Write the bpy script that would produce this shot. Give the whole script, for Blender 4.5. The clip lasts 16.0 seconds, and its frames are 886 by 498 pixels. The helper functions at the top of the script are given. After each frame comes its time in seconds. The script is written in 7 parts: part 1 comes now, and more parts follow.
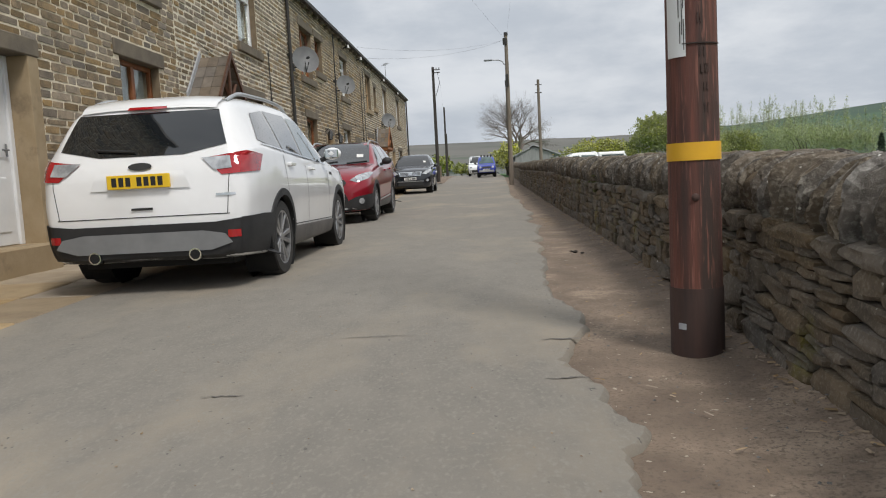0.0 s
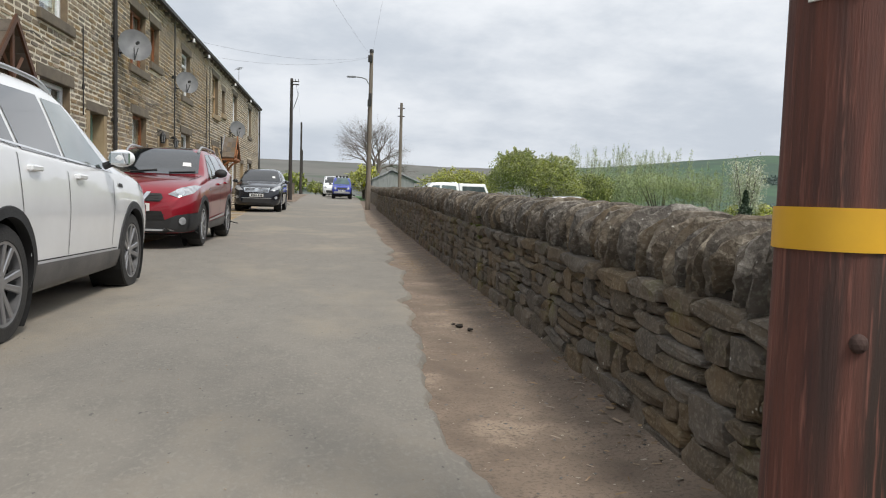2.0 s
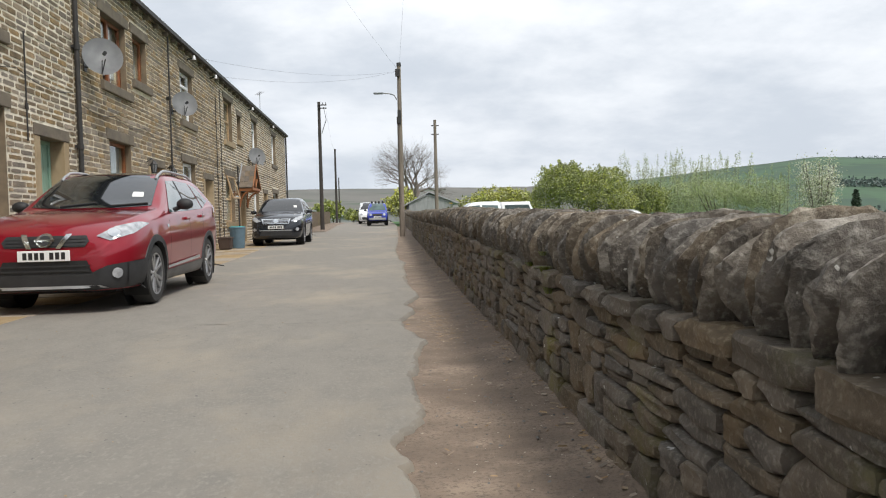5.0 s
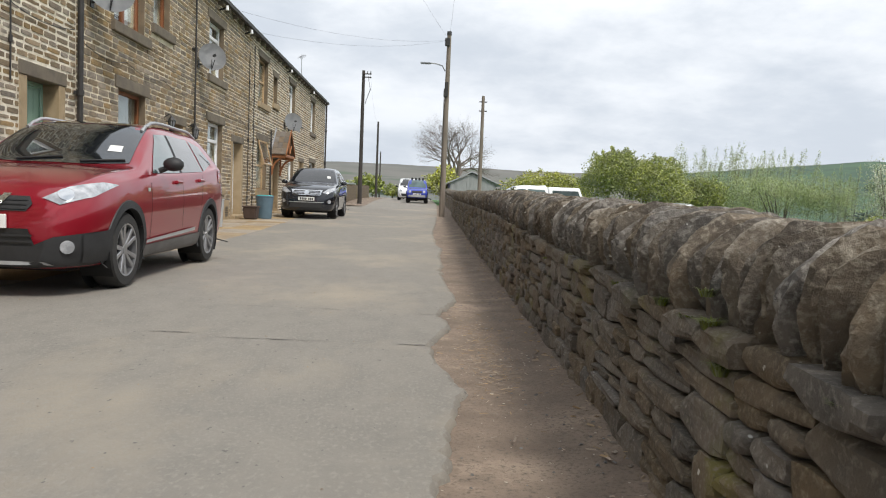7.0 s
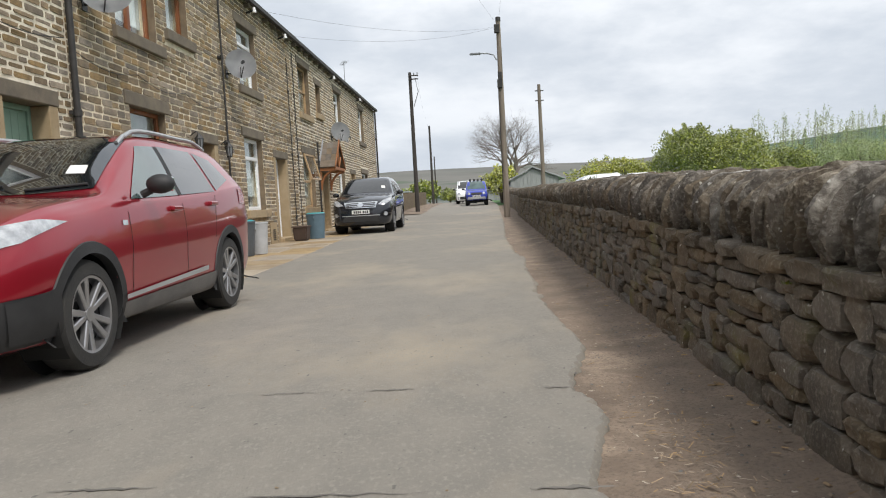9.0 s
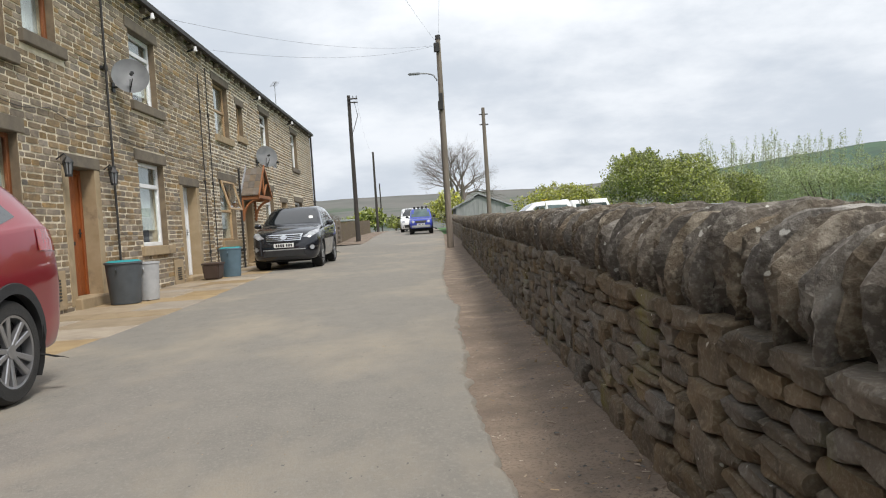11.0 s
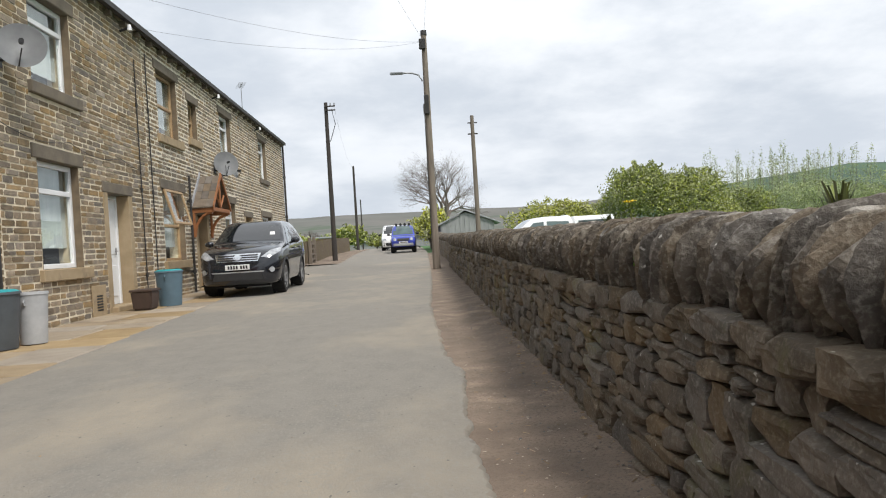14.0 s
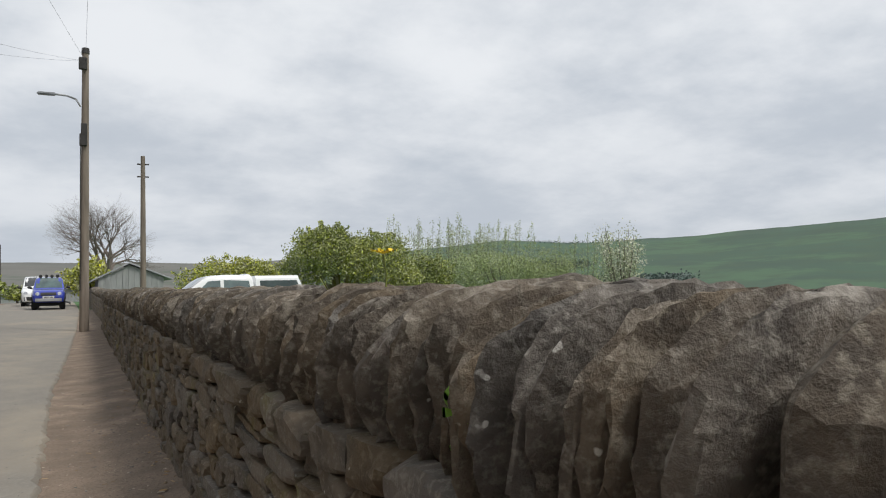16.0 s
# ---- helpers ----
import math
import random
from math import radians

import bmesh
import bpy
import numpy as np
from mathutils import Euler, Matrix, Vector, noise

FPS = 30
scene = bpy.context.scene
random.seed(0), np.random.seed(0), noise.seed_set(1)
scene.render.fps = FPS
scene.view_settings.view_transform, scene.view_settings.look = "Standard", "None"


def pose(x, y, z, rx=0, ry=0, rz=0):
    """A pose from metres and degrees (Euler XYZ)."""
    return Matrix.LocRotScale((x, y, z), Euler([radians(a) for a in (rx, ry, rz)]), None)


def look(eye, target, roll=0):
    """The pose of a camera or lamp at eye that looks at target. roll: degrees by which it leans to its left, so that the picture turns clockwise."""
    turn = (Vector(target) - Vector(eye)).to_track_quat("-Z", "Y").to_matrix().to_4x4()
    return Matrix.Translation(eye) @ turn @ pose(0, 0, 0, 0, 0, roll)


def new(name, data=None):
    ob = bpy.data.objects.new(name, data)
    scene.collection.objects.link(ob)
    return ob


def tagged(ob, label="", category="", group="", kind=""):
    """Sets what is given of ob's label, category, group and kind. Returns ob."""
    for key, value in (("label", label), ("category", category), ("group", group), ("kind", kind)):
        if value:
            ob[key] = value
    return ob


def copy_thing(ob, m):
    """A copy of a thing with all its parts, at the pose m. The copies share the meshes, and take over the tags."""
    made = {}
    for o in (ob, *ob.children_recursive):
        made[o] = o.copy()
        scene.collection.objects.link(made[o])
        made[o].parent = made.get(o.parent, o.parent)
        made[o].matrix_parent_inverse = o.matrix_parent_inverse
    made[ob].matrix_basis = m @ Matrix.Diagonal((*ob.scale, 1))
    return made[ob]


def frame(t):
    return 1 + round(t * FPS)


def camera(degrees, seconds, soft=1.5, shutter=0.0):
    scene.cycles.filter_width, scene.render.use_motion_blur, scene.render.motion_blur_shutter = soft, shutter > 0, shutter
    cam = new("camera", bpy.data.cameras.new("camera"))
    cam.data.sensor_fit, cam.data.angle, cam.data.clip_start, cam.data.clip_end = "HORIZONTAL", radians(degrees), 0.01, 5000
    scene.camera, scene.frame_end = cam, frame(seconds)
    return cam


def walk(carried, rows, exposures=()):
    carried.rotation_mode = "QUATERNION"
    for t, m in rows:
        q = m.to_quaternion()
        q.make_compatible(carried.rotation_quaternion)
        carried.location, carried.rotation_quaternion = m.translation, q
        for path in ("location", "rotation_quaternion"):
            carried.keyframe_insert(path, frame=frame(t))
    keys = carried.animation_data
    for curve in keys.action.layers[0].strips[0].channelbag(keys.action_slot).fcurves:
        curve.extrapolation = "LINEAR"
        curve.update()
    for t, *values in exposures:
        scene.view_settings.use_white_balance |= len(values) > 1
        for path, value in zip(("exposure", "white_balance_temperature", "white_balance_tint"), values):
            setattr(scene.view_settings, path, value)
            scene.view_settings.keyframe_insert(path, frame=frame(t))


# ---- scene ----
cam = camera(60.9, 16.0, soft=1.1)
PATH = [
    (0, (-0.012, 0.036, 1.102), (-0.13, 2.024, 0.911), -3.1),
    (0.5, (-0.012, 0.546, 1.137), (-0.008, 2.542, 1.011), -1.7),
    (1, (-0.022, 1.165, 1.186), (0.145, 3.157, 1.127), -3.0),
    (1.5, (0.025, 1.787, 1.192), (0.226, 3.775, 1.127), -2.4),
    (2, (-0.014, 2.361, 1.197), (0.263, 4.337, 1.061), 1.7),
    (2.5, (-0.003, 2.885, 1.155), (0.405, 4.838, 1.013), -0.2),
    (3, (-0.016, 3.442, 1.168), (0.38, 5.401, 1.09), 2.2),
    (3.5, (0.002, 4.018, 1.21), (0.362, 5.984, 1.135), 1.2),
    (4, (0.169, 4.637, 1.201), (0.464, 6.615, 1.141), -2.9),
    (4.5, (0.318, 5.136, 1.193), (0.559, 7.118, 1.065), 2.6),
    (5, (0.492, 5.708, 1.216), (0.653, 7.7, 1.137), -1.4),
    (5.2, (0.567, 5.94, 1.263), (0.722, 7.934, 1.225), -2.4),
    (7.3, (0.545, 8.066, 1.244), (0.602, 10.06, 1.099), 2.6),
    (7.5, (0.523, 8.322, 1.209), (0.543, 10.317, 1.06), 1.5),
    (8, (0.406, 8.975, 1.247), (0.307, 10.97, 1.144), 0.7),
    (8.5, (0.303, 9.547, 1.27), (0.161, 11.537, 1.134), 0.8),
    (9, (0.306, 10.137, 1.241), (0.206, 12.131, 1.116), -3.3),
    (9.5, (0.375, 10.651, 1.241), (0.396, 12.649, 1.143), -1.0),
    (9.7, (0.375, 10.887, 1.279), (0.489, 12.881, 1.171), -2.4),
    (11.8, (0.764, 13.166, 1.333), (0.721, 15.165, 1.294), -3.2),
    (12, (0.751, 13.376, 1.276), (0.688, 15.373, 1.185), 1.1),
    (12.5, (0.682, 13.941, 1.334), (0.827, 15.932, 1.21), -0.9),
    (13, (0.653, 14.552, 1.359), (0.74, 16.549, 1.28), -4.4),
    (13.5, (0.624, 15.103, 1.348), (0.737, 17.097, 1.243), -0.6),
    (14, (0.601, 15.635, 1.352), (0.688, 17.633, 1.334), -3.5),
    (14.5, (0.652, 16.161, 1.389), (0.718, 18.159, 1.413), -2.8),
    (14.7, (0.647, 16.393, 1.402), (0.754, 18.39, 1.399), 0.5),
    (14.8, (0.643, 16.519, 1.406), (0.794, 18.513, 1.361), -1.0),
    (15, (0.67, 16.739, 1.415), (0.92, 18.723, 1.405), -1.6),
    (15.1, (0.659, 16.852, 1.411), (0.959, 18.83, 1.41), -1.4),
    (15.2, (0.676, 16.97, 1.407), (1.057, 18.934, 1.402), -2.8),
    (15.5, (0.802, 17.287, 1.373), (1.32, 19.218, 1.387), -3.3),
    (16, (1.005, 17.695, 1.4), (1.9, 19.48, 1.507), -1.4),
]
walk(cam, [(t, look(eye, target, roll)) for t, eye, target, roll in PATH],
     exposures=[(0, -0.40), (1, -0.22), (2, -0.18), (3, -0.08), (4.5, -0.03), (8, 0.02), (9.5, -0.06), (12, -0.02), (13.5, 0.0), (14.5, -0.08), (16, -0.36)])
# ---- light ----
world = bpy.data.worlds.new("world")
scene.world = world
world.use_nodes = True
SUN_AZ, SUN_EL = radians(143), radians(53)   # azimuth from +y towards +x


def build_sky():
    nt = world.node_tree
    N, L = nt.nodes, nt.links
    bg = N["Background"]
    sky = N.new("ShaderNodeTexSky")
    sky.sky_type, sky.sun_disc = "NISHITA", False
    sky.sun_elevation, sky.sun_rotation = SUN_EL, SUN_AZ
    co = N.new("ShaderNodeTexCoord")
    sep = N.new("ShaderNodeSeparateXYZ")
    L.new(co.outputs["Generated"], sep.inputs[0])
    up = N.new("ShaderNodeMath"); up.operation = "MAXIMUM"; up.inputs[1].default_value = 0.0
    L.new(sep.outputs[2], up.inputs[0])
    lift = N.new("ShaderNodeMath"); lift.operation = "ADD"; lift.inputs[1].default_value = 0.28
    L.new(up.outputs[0], lift.inputs[0])
    div = N.new("ShaderNodeVectorMath"); div.operation = "DIVIDE"
    com = N.new("ShaderNodeCombineXYZ")
    for k in range(3):
        L.new(lift.outputs[0], com.inputs[k])
    L.new(co.outputs["Generated"], div.inputs[0]); L.new(com.outputs[0], div.inputs[1])
    def clouds(scale, seed, detail, rough, lo, hi):
        mp = N.new("ShaderNodeMapping"); mp.inputs["Location"].default_value = (seed, seed * 1.7, seed * .3)
        L.new(div.outputs[0], mp.inputs[0])
        nz = N.new("ShaderNodeTexNoise"); nz.inputs["Scale"].default_value = scale * 2.2
        nz.inputs["Detail"].default_value = detail; nz.inputs["Roughness"].default_value = rough
        L.new(mp.outputs[0], nz.inputs["Vector"])
        r = N.new("ShaderNodeMapRange"); r.interpolation_type = "SMOOTHSTEP"
        r.inputs["From Min"].default_value, r.inputs["From Max"].default_value = lo, hi
        L.new(nz.outputs[0], r.inputs["Value"])
        return r.outputs[0]
    grey = clouds(0.6, 3.1, 7, 0.57, 0.33, 0.62)      # grey undersides
    gap = clouds(0.45, 8.4, 5, 0.5, 0.56, 0.76)        # thin spots with blue behind
    def mix(fac, a, b):
        m = N.new("ShaderNodeMix"); m.data_type = "RGBA"
        if isinstance(fac, float): m.inputs[0].default_value = fac
        else: L.new(fac, m.inputs[0])
        for k, c in ((6, a), (7, b)):
            if isinstance(c, tuple): m.inputs[k].default_value = (*c, 1)
            else: L.new(c, m.inputs[k])
        return m.outputs[2]
    cloud = mix(grey, (0.60, 0.655, 0.73), (0.93, 0.96, 1.0))
    low = N.new("ShaderNodeMapRange"); low.inputs["From Max"].default_value = 0.25
    L.new(up.outputs[0], low.inputs["Value"])
    cloud = mix(low.outputs[0], mix(0.5, cloud, (0.56, 0.61, 0.68)), cloud)
    dim = N.new("ShaderNodeVectorMath"); dim.operation = "SCALE"; dim.inputs["Scale"].default_value = 0.09
    L.new(sky.outputs[0], dim.inputs[0])
    thin = N.new("ShaderNodeMath"); thin.operation = "MULTIPLY"; thin.inputs[1].default_value = 0.14
    L.new(gap, thin.inputs[0])
    L.new(mix(thin.outputs[0], cloud, dim.outputs[0]), bg.inputs[0])
    bg.inputs[1].default_value = 1.13


build_sky()
sun = new("sun", bpy.data.lights.new("sun", "SUN"))
sun.data.energy, sun.data.angle, sun.data.color = 3.0, radians(14), (1, 0.95, 0.885)
sun.matrix_world = look((0, 0, 0), (-math.sin(SUN_AZ) * math.cos(SUN_EL), -math.cos(SUN_AZ) * math.cos(SUN_EL), -math.sin(SUN_EL)))
scene.view_settings.exposure = 0.0


# ---- materials ----
def material(name, base, other=None, scale=4.0, rough=0.85, metal=0.0, bump=0.3, bump_scale=60.0, spots=None, spot_scale=1.2,
             spot_lo=0.55, spot_hi=0.7, vary=0.0, island=False, grain=None, coat=0.0, dist=0.01, spec=0.5, stretch=None, flecks=None):
    """Base and second colour mixed by noise, larger spots of a third colour, fine grain relief, and a shade that differs from piece to piece."""
    m = bpy.data.materials.new(name)
    m.use_nodes = True
    nt = m.node_tree
    N, L = nt.nodes, nt.links
    b = N["Principled BSDF"]
    co = N.new("ShaderNodeTexCoord")
    vec = co.outputs["Object"]
    if vary or island:
        geo = N.new("ShaderNodeNewGeometry")
        vec = geo.outputs["Position"]
    if stretch:
        mp = N.new("ShaderNodeMapping"); mp.inputs["Scale"].default_value = stretch
        L.new(vec, mp.inputs[0]); vec = mp.outputs[0]
    def nz(s, d=5, r=0.6):
        n = N.new("ShaderNodeTexNoise")
        n.inputs["Scale"].default_value, n.inputs["Detail"].default_value, n.inputs["Roughness"].default_value = s, d, r
        L.new(vec, n.inputs["Vector"])
        return n.outputs[0]
    def ramp(v, lo, hi):
        r = N.new("ShaderNodeMapRange")
        r.inputs["From Min"].default_value, r.inputs["From Max"].default_value = lo, hi
        L.new(v, r.inputs["Value"])
        return r.outputs[0]
    def mix(f, a, c):
        x = N.new("ShaderNodeMix"); x.data_type = "RGBA"
        L.new(f, x.inputs[0])
        for k, v in ((6, a), (7, c)):
            if isinstance(v, tuple): x.inputs[k].default_value = (*v, 1)
            else: L.new(v, x.inputs[k])
        return x.outputs[2]
    col = tuple(base)
    if other:
        col = mix(ramp(nz(scale), 0.35, 0.65), col, tuple(other))
    if spots:
        col = mix(ramp(nz(spot_scale, 6, 0.65), spot_lo, spot_hi), col, tuple(spots))
    if grain:
        col = mix(ramp(nz(grain[0], 3), *(grain[2:] or (0.45, 0.7))), col, tuple(grain[1]))
    if flecks:
        col = mix(ramp(nz(flecks[0], 2, 0.5), flecks[2], flecks[2] + 0.03), col, tuple(flecks[1]))
    if vary:
        if island:
            rnd = geo.outputs["Random Per Island"]
        else:
            rnd = N.new("ShaderNodeObjectInfo").outputs["Random"]
        r = N.new("ShaderNodeMapRange")
        r.inputs["To Min"].default_value, r.inputs["To Max"].default_value = 1 - vary, 1 + vary
        L.new(rnd, r.inputs["Value"])
        h = N.new("ShaderNodeHueSaturation")
        L.new(r.outputs[0], h.inputs["Value"])
        r2 = N.new("ShaderNodeMapRange")
        mm = N.new("ShaderNodeMath"); mm.operation = "FRACT"
        m3 = N.new("ShaderNodeMath"); m3.operation = "MULTIPLY"; m3.inputs[1].default_value = 7.31
        L.new(rnd, m3.inputs[0]); L.new(m3.outputs[0], mm.inputs[0])
        r2.inputs["To Min"].default_value, r2.inputs["To Max"].default_value = 0.55, 1.25
        L.new(mm.outputs[0], r2.inputs["Value"]); L.new(r2.outputs[0], h.inputs["Saturation"])
        if isinstance(col, tuple): h.inputs["Color"].default_value = (*col, 1)
        else: L.new(col, h.inputs["Color"])
        col = h.outputs[0]
    if isinstance(col, tuple): b.inputs["Base Color"].default_value = (*col, 1)
    else: L.new(col, b.inputs["Base Color"])
    b.inputs["Roughness"].default_value, b.inputs["Metallic"].default_value = rough, metal
    b.inputs["Coat Weight"].default_value, b.inputs["Coat Roughness"].default_value = coat, 0.03
    b.inputs["Specular IOR Level"].default_value = spec
    if bump:
        bp = N.new("ShaderNodeBump")
        bp.inputs["Strength"].default_value, bp.inputs["Distance"].default_value = bump, dist
        L.new(nz(bump_scale, 6, 0.7), bp.inputs["Height"]); L.new(bp.outputs[0], b.inputs["Normal"])
    return m


def clear_glass(name, tint=(0.9, 0.95, 0.93)):
    m = bpy.data.materials.new(name)
    m.use_nodes = True
    b = m.node_tree.nodes["Principled BSDF"]
    b.inputs["Base Color"].default_value = (*tint, 1)
    b.inputs["Roughness"].default_value, b.inputs["IOR"].default_value, b.inputs["Transmission Weight"].default_value = 0.01, 1.45, 1.0
    return m


ASPHALT = material("asphalt", (0.202, 0.187, 0.164), (0.234, 0.215, 0.186), 5.0, 0.9, bump=0.7, bump_scale=60, spots=(0.36, 0.305, 0.23), spot_scale=0.55, spot_lo=0.5, spot_hi=0.76, grain=(52, (0.265, 0.248, 0.213), 0.52, 0.70), dist=0.008, stretch=(1, 0.6, 1), flecks=(30, (0.125, 0.118, 0.105), 0.715))
CRACK = material("crack_tar", (0.12, 0.112, 0.10), (0.20, 0.185, 0.165), 8, 0.9, bump=0.3)
DIRT = material("trodden_dirt", (0.160, 0.120, 0.090), (0.265, 0.203, 0.152), 2.6, 0.95, bump=0.8, bump_scale=40, spots=(0.38, 0.295, 0.218), spot_scale=1.3, grain=(60, (0.125, 0.098, 0.075), 0.5, 0.70), dist=0.011, flecks=(30, (0.46, 0.40, 0.32), 0.70))
GRASS_LAND = material("pasture", (0.05, 0.13, 0.035), (0.075, 0.16, 0.05), 0.02, 0.95, bump=0.2, bump_scale=2, spots=(0.10, 0.11, 0.05), spot_scale=0.012)
FLAG = material("flagstone", (0.28, 0.21, 0.13), (0.35, 0.27, 0.17), 3, 0.85, bump=0.4, bump_scale=40, spots=(0.2, 0.15, 0.1), vary=0.15)
HOUSE_LOOK = dict(scale=7, rough=0.9, bump=0.8, bump_scale=45, spots=(0.120, 0.098, 0.072), spot_scale=1.6, spot_lo=0.5, spot_hi=0.72, vary=0.32, dist=0.012, grain=(50, (0.31, 0.235, 0.15), 0.52, 0.72))
BRICK = material("house_stone", (0.290, 0.208, 0.118), (0.170, 0.127, 0.080), **HOUSE_LOOK)
BRICK_JOINED = material("house_stone_far", (0.290, 0.208, 0.118), (0.170, 0.127, 0.080), island=True, **HOUSE_LOOK)
MORTAR_PALE = material("pale_mortar", (0.80, 0.74, 0.61), (0.56, 0.50, 0.39), 5, 0.95, bump=0.5, bump_scale=50, spots=(0.280, 0.241, 0.168), spot_scale=1.5, spot_lo=0.58, spot_hi=0.8)
MORTAR = material("mortar", (0.76, 0.68, 0.53), (0.58, 0.50, 0.37), 5, 0.95, bump=0.5, bump_scale=50, spots=(0.22, 0.185, 0.135), spot_scale=1.1, spot_lo=0.58, spot_hi=0.75)
REVEAL = material("reveal_stone", (0.20, 0.150, 0.095), (0.14, 0.108, 0.072), 6, 0.9, bump=0.5, bump_scale=40)
LINTEL = material("sooty_lintel", (0.117, 0.099, 0.077), (0.179, 0.149, 0.110), 3, 0.9, bump=0.5, bump_scale=35)
SANDSTONE = material("clean_sandstone", (0.30, 0.225, 0.13), (0.37, 0.285, 0.18), 3, 0.9, bump=0.4, bump_scale=35, spots=(0.2, 0.15, 0.095), spot_scale=2)
WALL_LOOK = dict(scale=6, rough=0.92, bump=0.8, bump_scale=30, spots=(0.185, 0.165, 0.052), spot_scale=1.5, spot_lo=0.56, spot_hi=0.70, vary=0.19, dist=0.010, grain=(55, (0.215, 0.180, 0.132), 0.5, 0.72), flecks=(19, (0.50, 0.48, 0.42), 0.73))
WALLSTONE = material("wall_stone", (0.155, 0.118, 0.079), (0.090, 0.073, 0.054), **WALL_LOOK)
WALLSTONE_JOINED = material("wall_stone_far", (0.155, 0.118, 0.079), (0.090, 0.073, 0.054), island=True, **WALL_LOOK)
COPE_LOOK = dict(scale=9, rough=0.92, bump=0.85, bump_scale=30, spots=(0.36, 0.325, 0.27), spot_scale=7, spot_lo=0.55, spot_hi=0.66, vary=0.13, dist=0.014, grain=(48, (0.25, 0.222, 0.18), 0.5, 0.70), flecks=(23, (0.55, 0.53, 0.47), 0.71))
COPESTONE = material("cope_stone", (0.165, 0.134, 0.100), (0.080, 0.067, 0.054), **COPE_LOOK)
COPESTONE_JOINED = material("cope_stone_far", (0.165, 0.134, 0.100), (0.080, 0.067, 0.054), island=True, **COPE_LOOK)
# Wall core kept near-black so its colour gives the shade between stones.
CORE_SHADE = material("shade_dark_wall_core", (0.022, 0.018, 0.014), (0.035, 0.028, 0.02), 8, 0.95)
SLATE = material("stone_slate", (0.1, 0.09, 0.075), (0.07, 0.065, 0.055), 4, 0.9, bump=0.5)
GUTTER = material("black_gutter", (0.02, 0.019, 0.018), (0.035, 0.032, 0.03), 8, 0.6, bump=0.2)
POLE_NEW = material("creosoted_pole", (0.185, 0.062, 0.042), (0.058, 0.026, 0.022), 14, 0.75, bump=0.9, bump_scale=30, spots=(0.046, 0.029, 0.023), spot_scale=2.2, spot_lo=0.5, spot_hi=0.62, stretch=(1, 1, 0.07), grain=(60, (0.23, 0.095, 0.07), 0.55, 0.7))
POLE_FOOT = material("sooty_pole_foot", (0.075, 0.042, 0.034), (0.04, 0.028, 0.025), 9, 0.85, bump=0.6, bump_scale=30, stretch=(1, 1, 0.15))
POLE_OLD = material("weathered_pole", (0.240, 0.200, 0.160), (0.144, 0.120, 0.096), 9, 0.85, bump=0.5, bump_scale=30, stretch=(1, 1, 0.1))
POLE_DARK = material("dark_pole", (0.055, 0.047, 0.042), (0.035, 0.03, 0.027), 9, 0.85, bump=0.5, bump_scale=30, stretch=(1, 1, 0.1))
YELLOW = material("yellow_band", (0.75, 0.42, 0.02), (0.68, 0.37, 0.02), 6, 0.5, bump=0.05)
WHITE_PVC = material("white_upvc", (0.78, 0.79, 0.80), (0.72, 0.73, 0.74), 3, 0.35, bump=0.0)
BROWN_FRAME = material("orange_brown_wood", (0.24, 0.085, 0.025), (0.17, 0.055, 0.018), 8, 0.5, bump=0.2, stretch=(1, 1, 0.2))
ORANGE_DOOR = material("varnished_door", (0.30, 0.085, 0.02), (0.23, 0.06, 0.015), 8, 0.45, bump=0.2, stretch=(1, 1, 0.15))
GREEN_DOOR = material("sage_green_paint", (0.23, 0.36, 0.28), (0.2, 0.32, 0.25), 5, 0.5, bump=0.1)
TAN_FRAME = material("tan_frame", (0.42, 0.29, 0.16), (0.36, 0.24, 0.13), 5, 0.5, bump=0.1)
PORCH_WOOD = material("porch_timber", (0.33, 0.13, 0.045), (0.26, 0.10, 0.035), 8, 0.6, bump=0.3, stretch=(0.3, 1, 1))
DARK_WOOD = material("dark_porch_timber", (0.10, 0.042, 0.02), (0.07, 0.03, 0.015), 8, 0.6, bump=0.3)
SHINGLE = material("porch_shingle", (0.17, 0.135, 0.10), (0.12, 0.095, 0.07), 6, 0.9, bump=0.5, vary=0.2)
LEAD = material("lead_flashing", (0.42, 0.43, 0.45), (0.3, 0.31, 0.33), 6, 0.6, bump=0.2)
GLASS = clear_glass("window_glass")
CURTAIN = material("net_curtain", (0.55, 0.58, 0.58), (0.42, 0.46, 0.47), 12, 0.9, bump=0.3, bump_scale=12, stretch=(1, 1, 0.1))
# Rooms behind the panes, their indoor dimness put into the wall colour.
ROOM = material("room_painted_dim", (0.10, 0.095, 0.09), (0.07, 0.065, 0.06), 2, 0.9, bump=0.0)
METAL_GREY = material("grey_metal", (0.30, 0.31, 0.32), (0.22, 0.23, 0.24), 10, 0.5, 0.6, bump=0.1)
DISH = material("dish_grey", (0.30, 0.31, 0.32), (0.36, 0.37, 0.38), 5, 0.55, 0.1, bump=0.05)
BLACK_IRON = material("black_iron", (0.012, 0.012, 0.013), (0.02, 0.02, 0.02), 20, 0.5, bump=0.1)
CABLE = material("cable", (0.03, 0.03, 0.03), None, rough=0.6, bump=0)
BIN_GREY = material("grey_bin", (0.075, 0.085, 0.095), (0.06, 0.068, 0.075), 6, 0.55, bump=0.15)
BIN_BLUE = material("blue_grey_bin", (0.10, 0.16, 0.20), (0.085, 0.135, 0.17), 6, 0.55, bump=0.15)
TEAL_LID = material("teal_lid", (0.02, 0.33, 0.36), (0.02, 0.28, 0.31), 6, 0.5, bump=0.1)
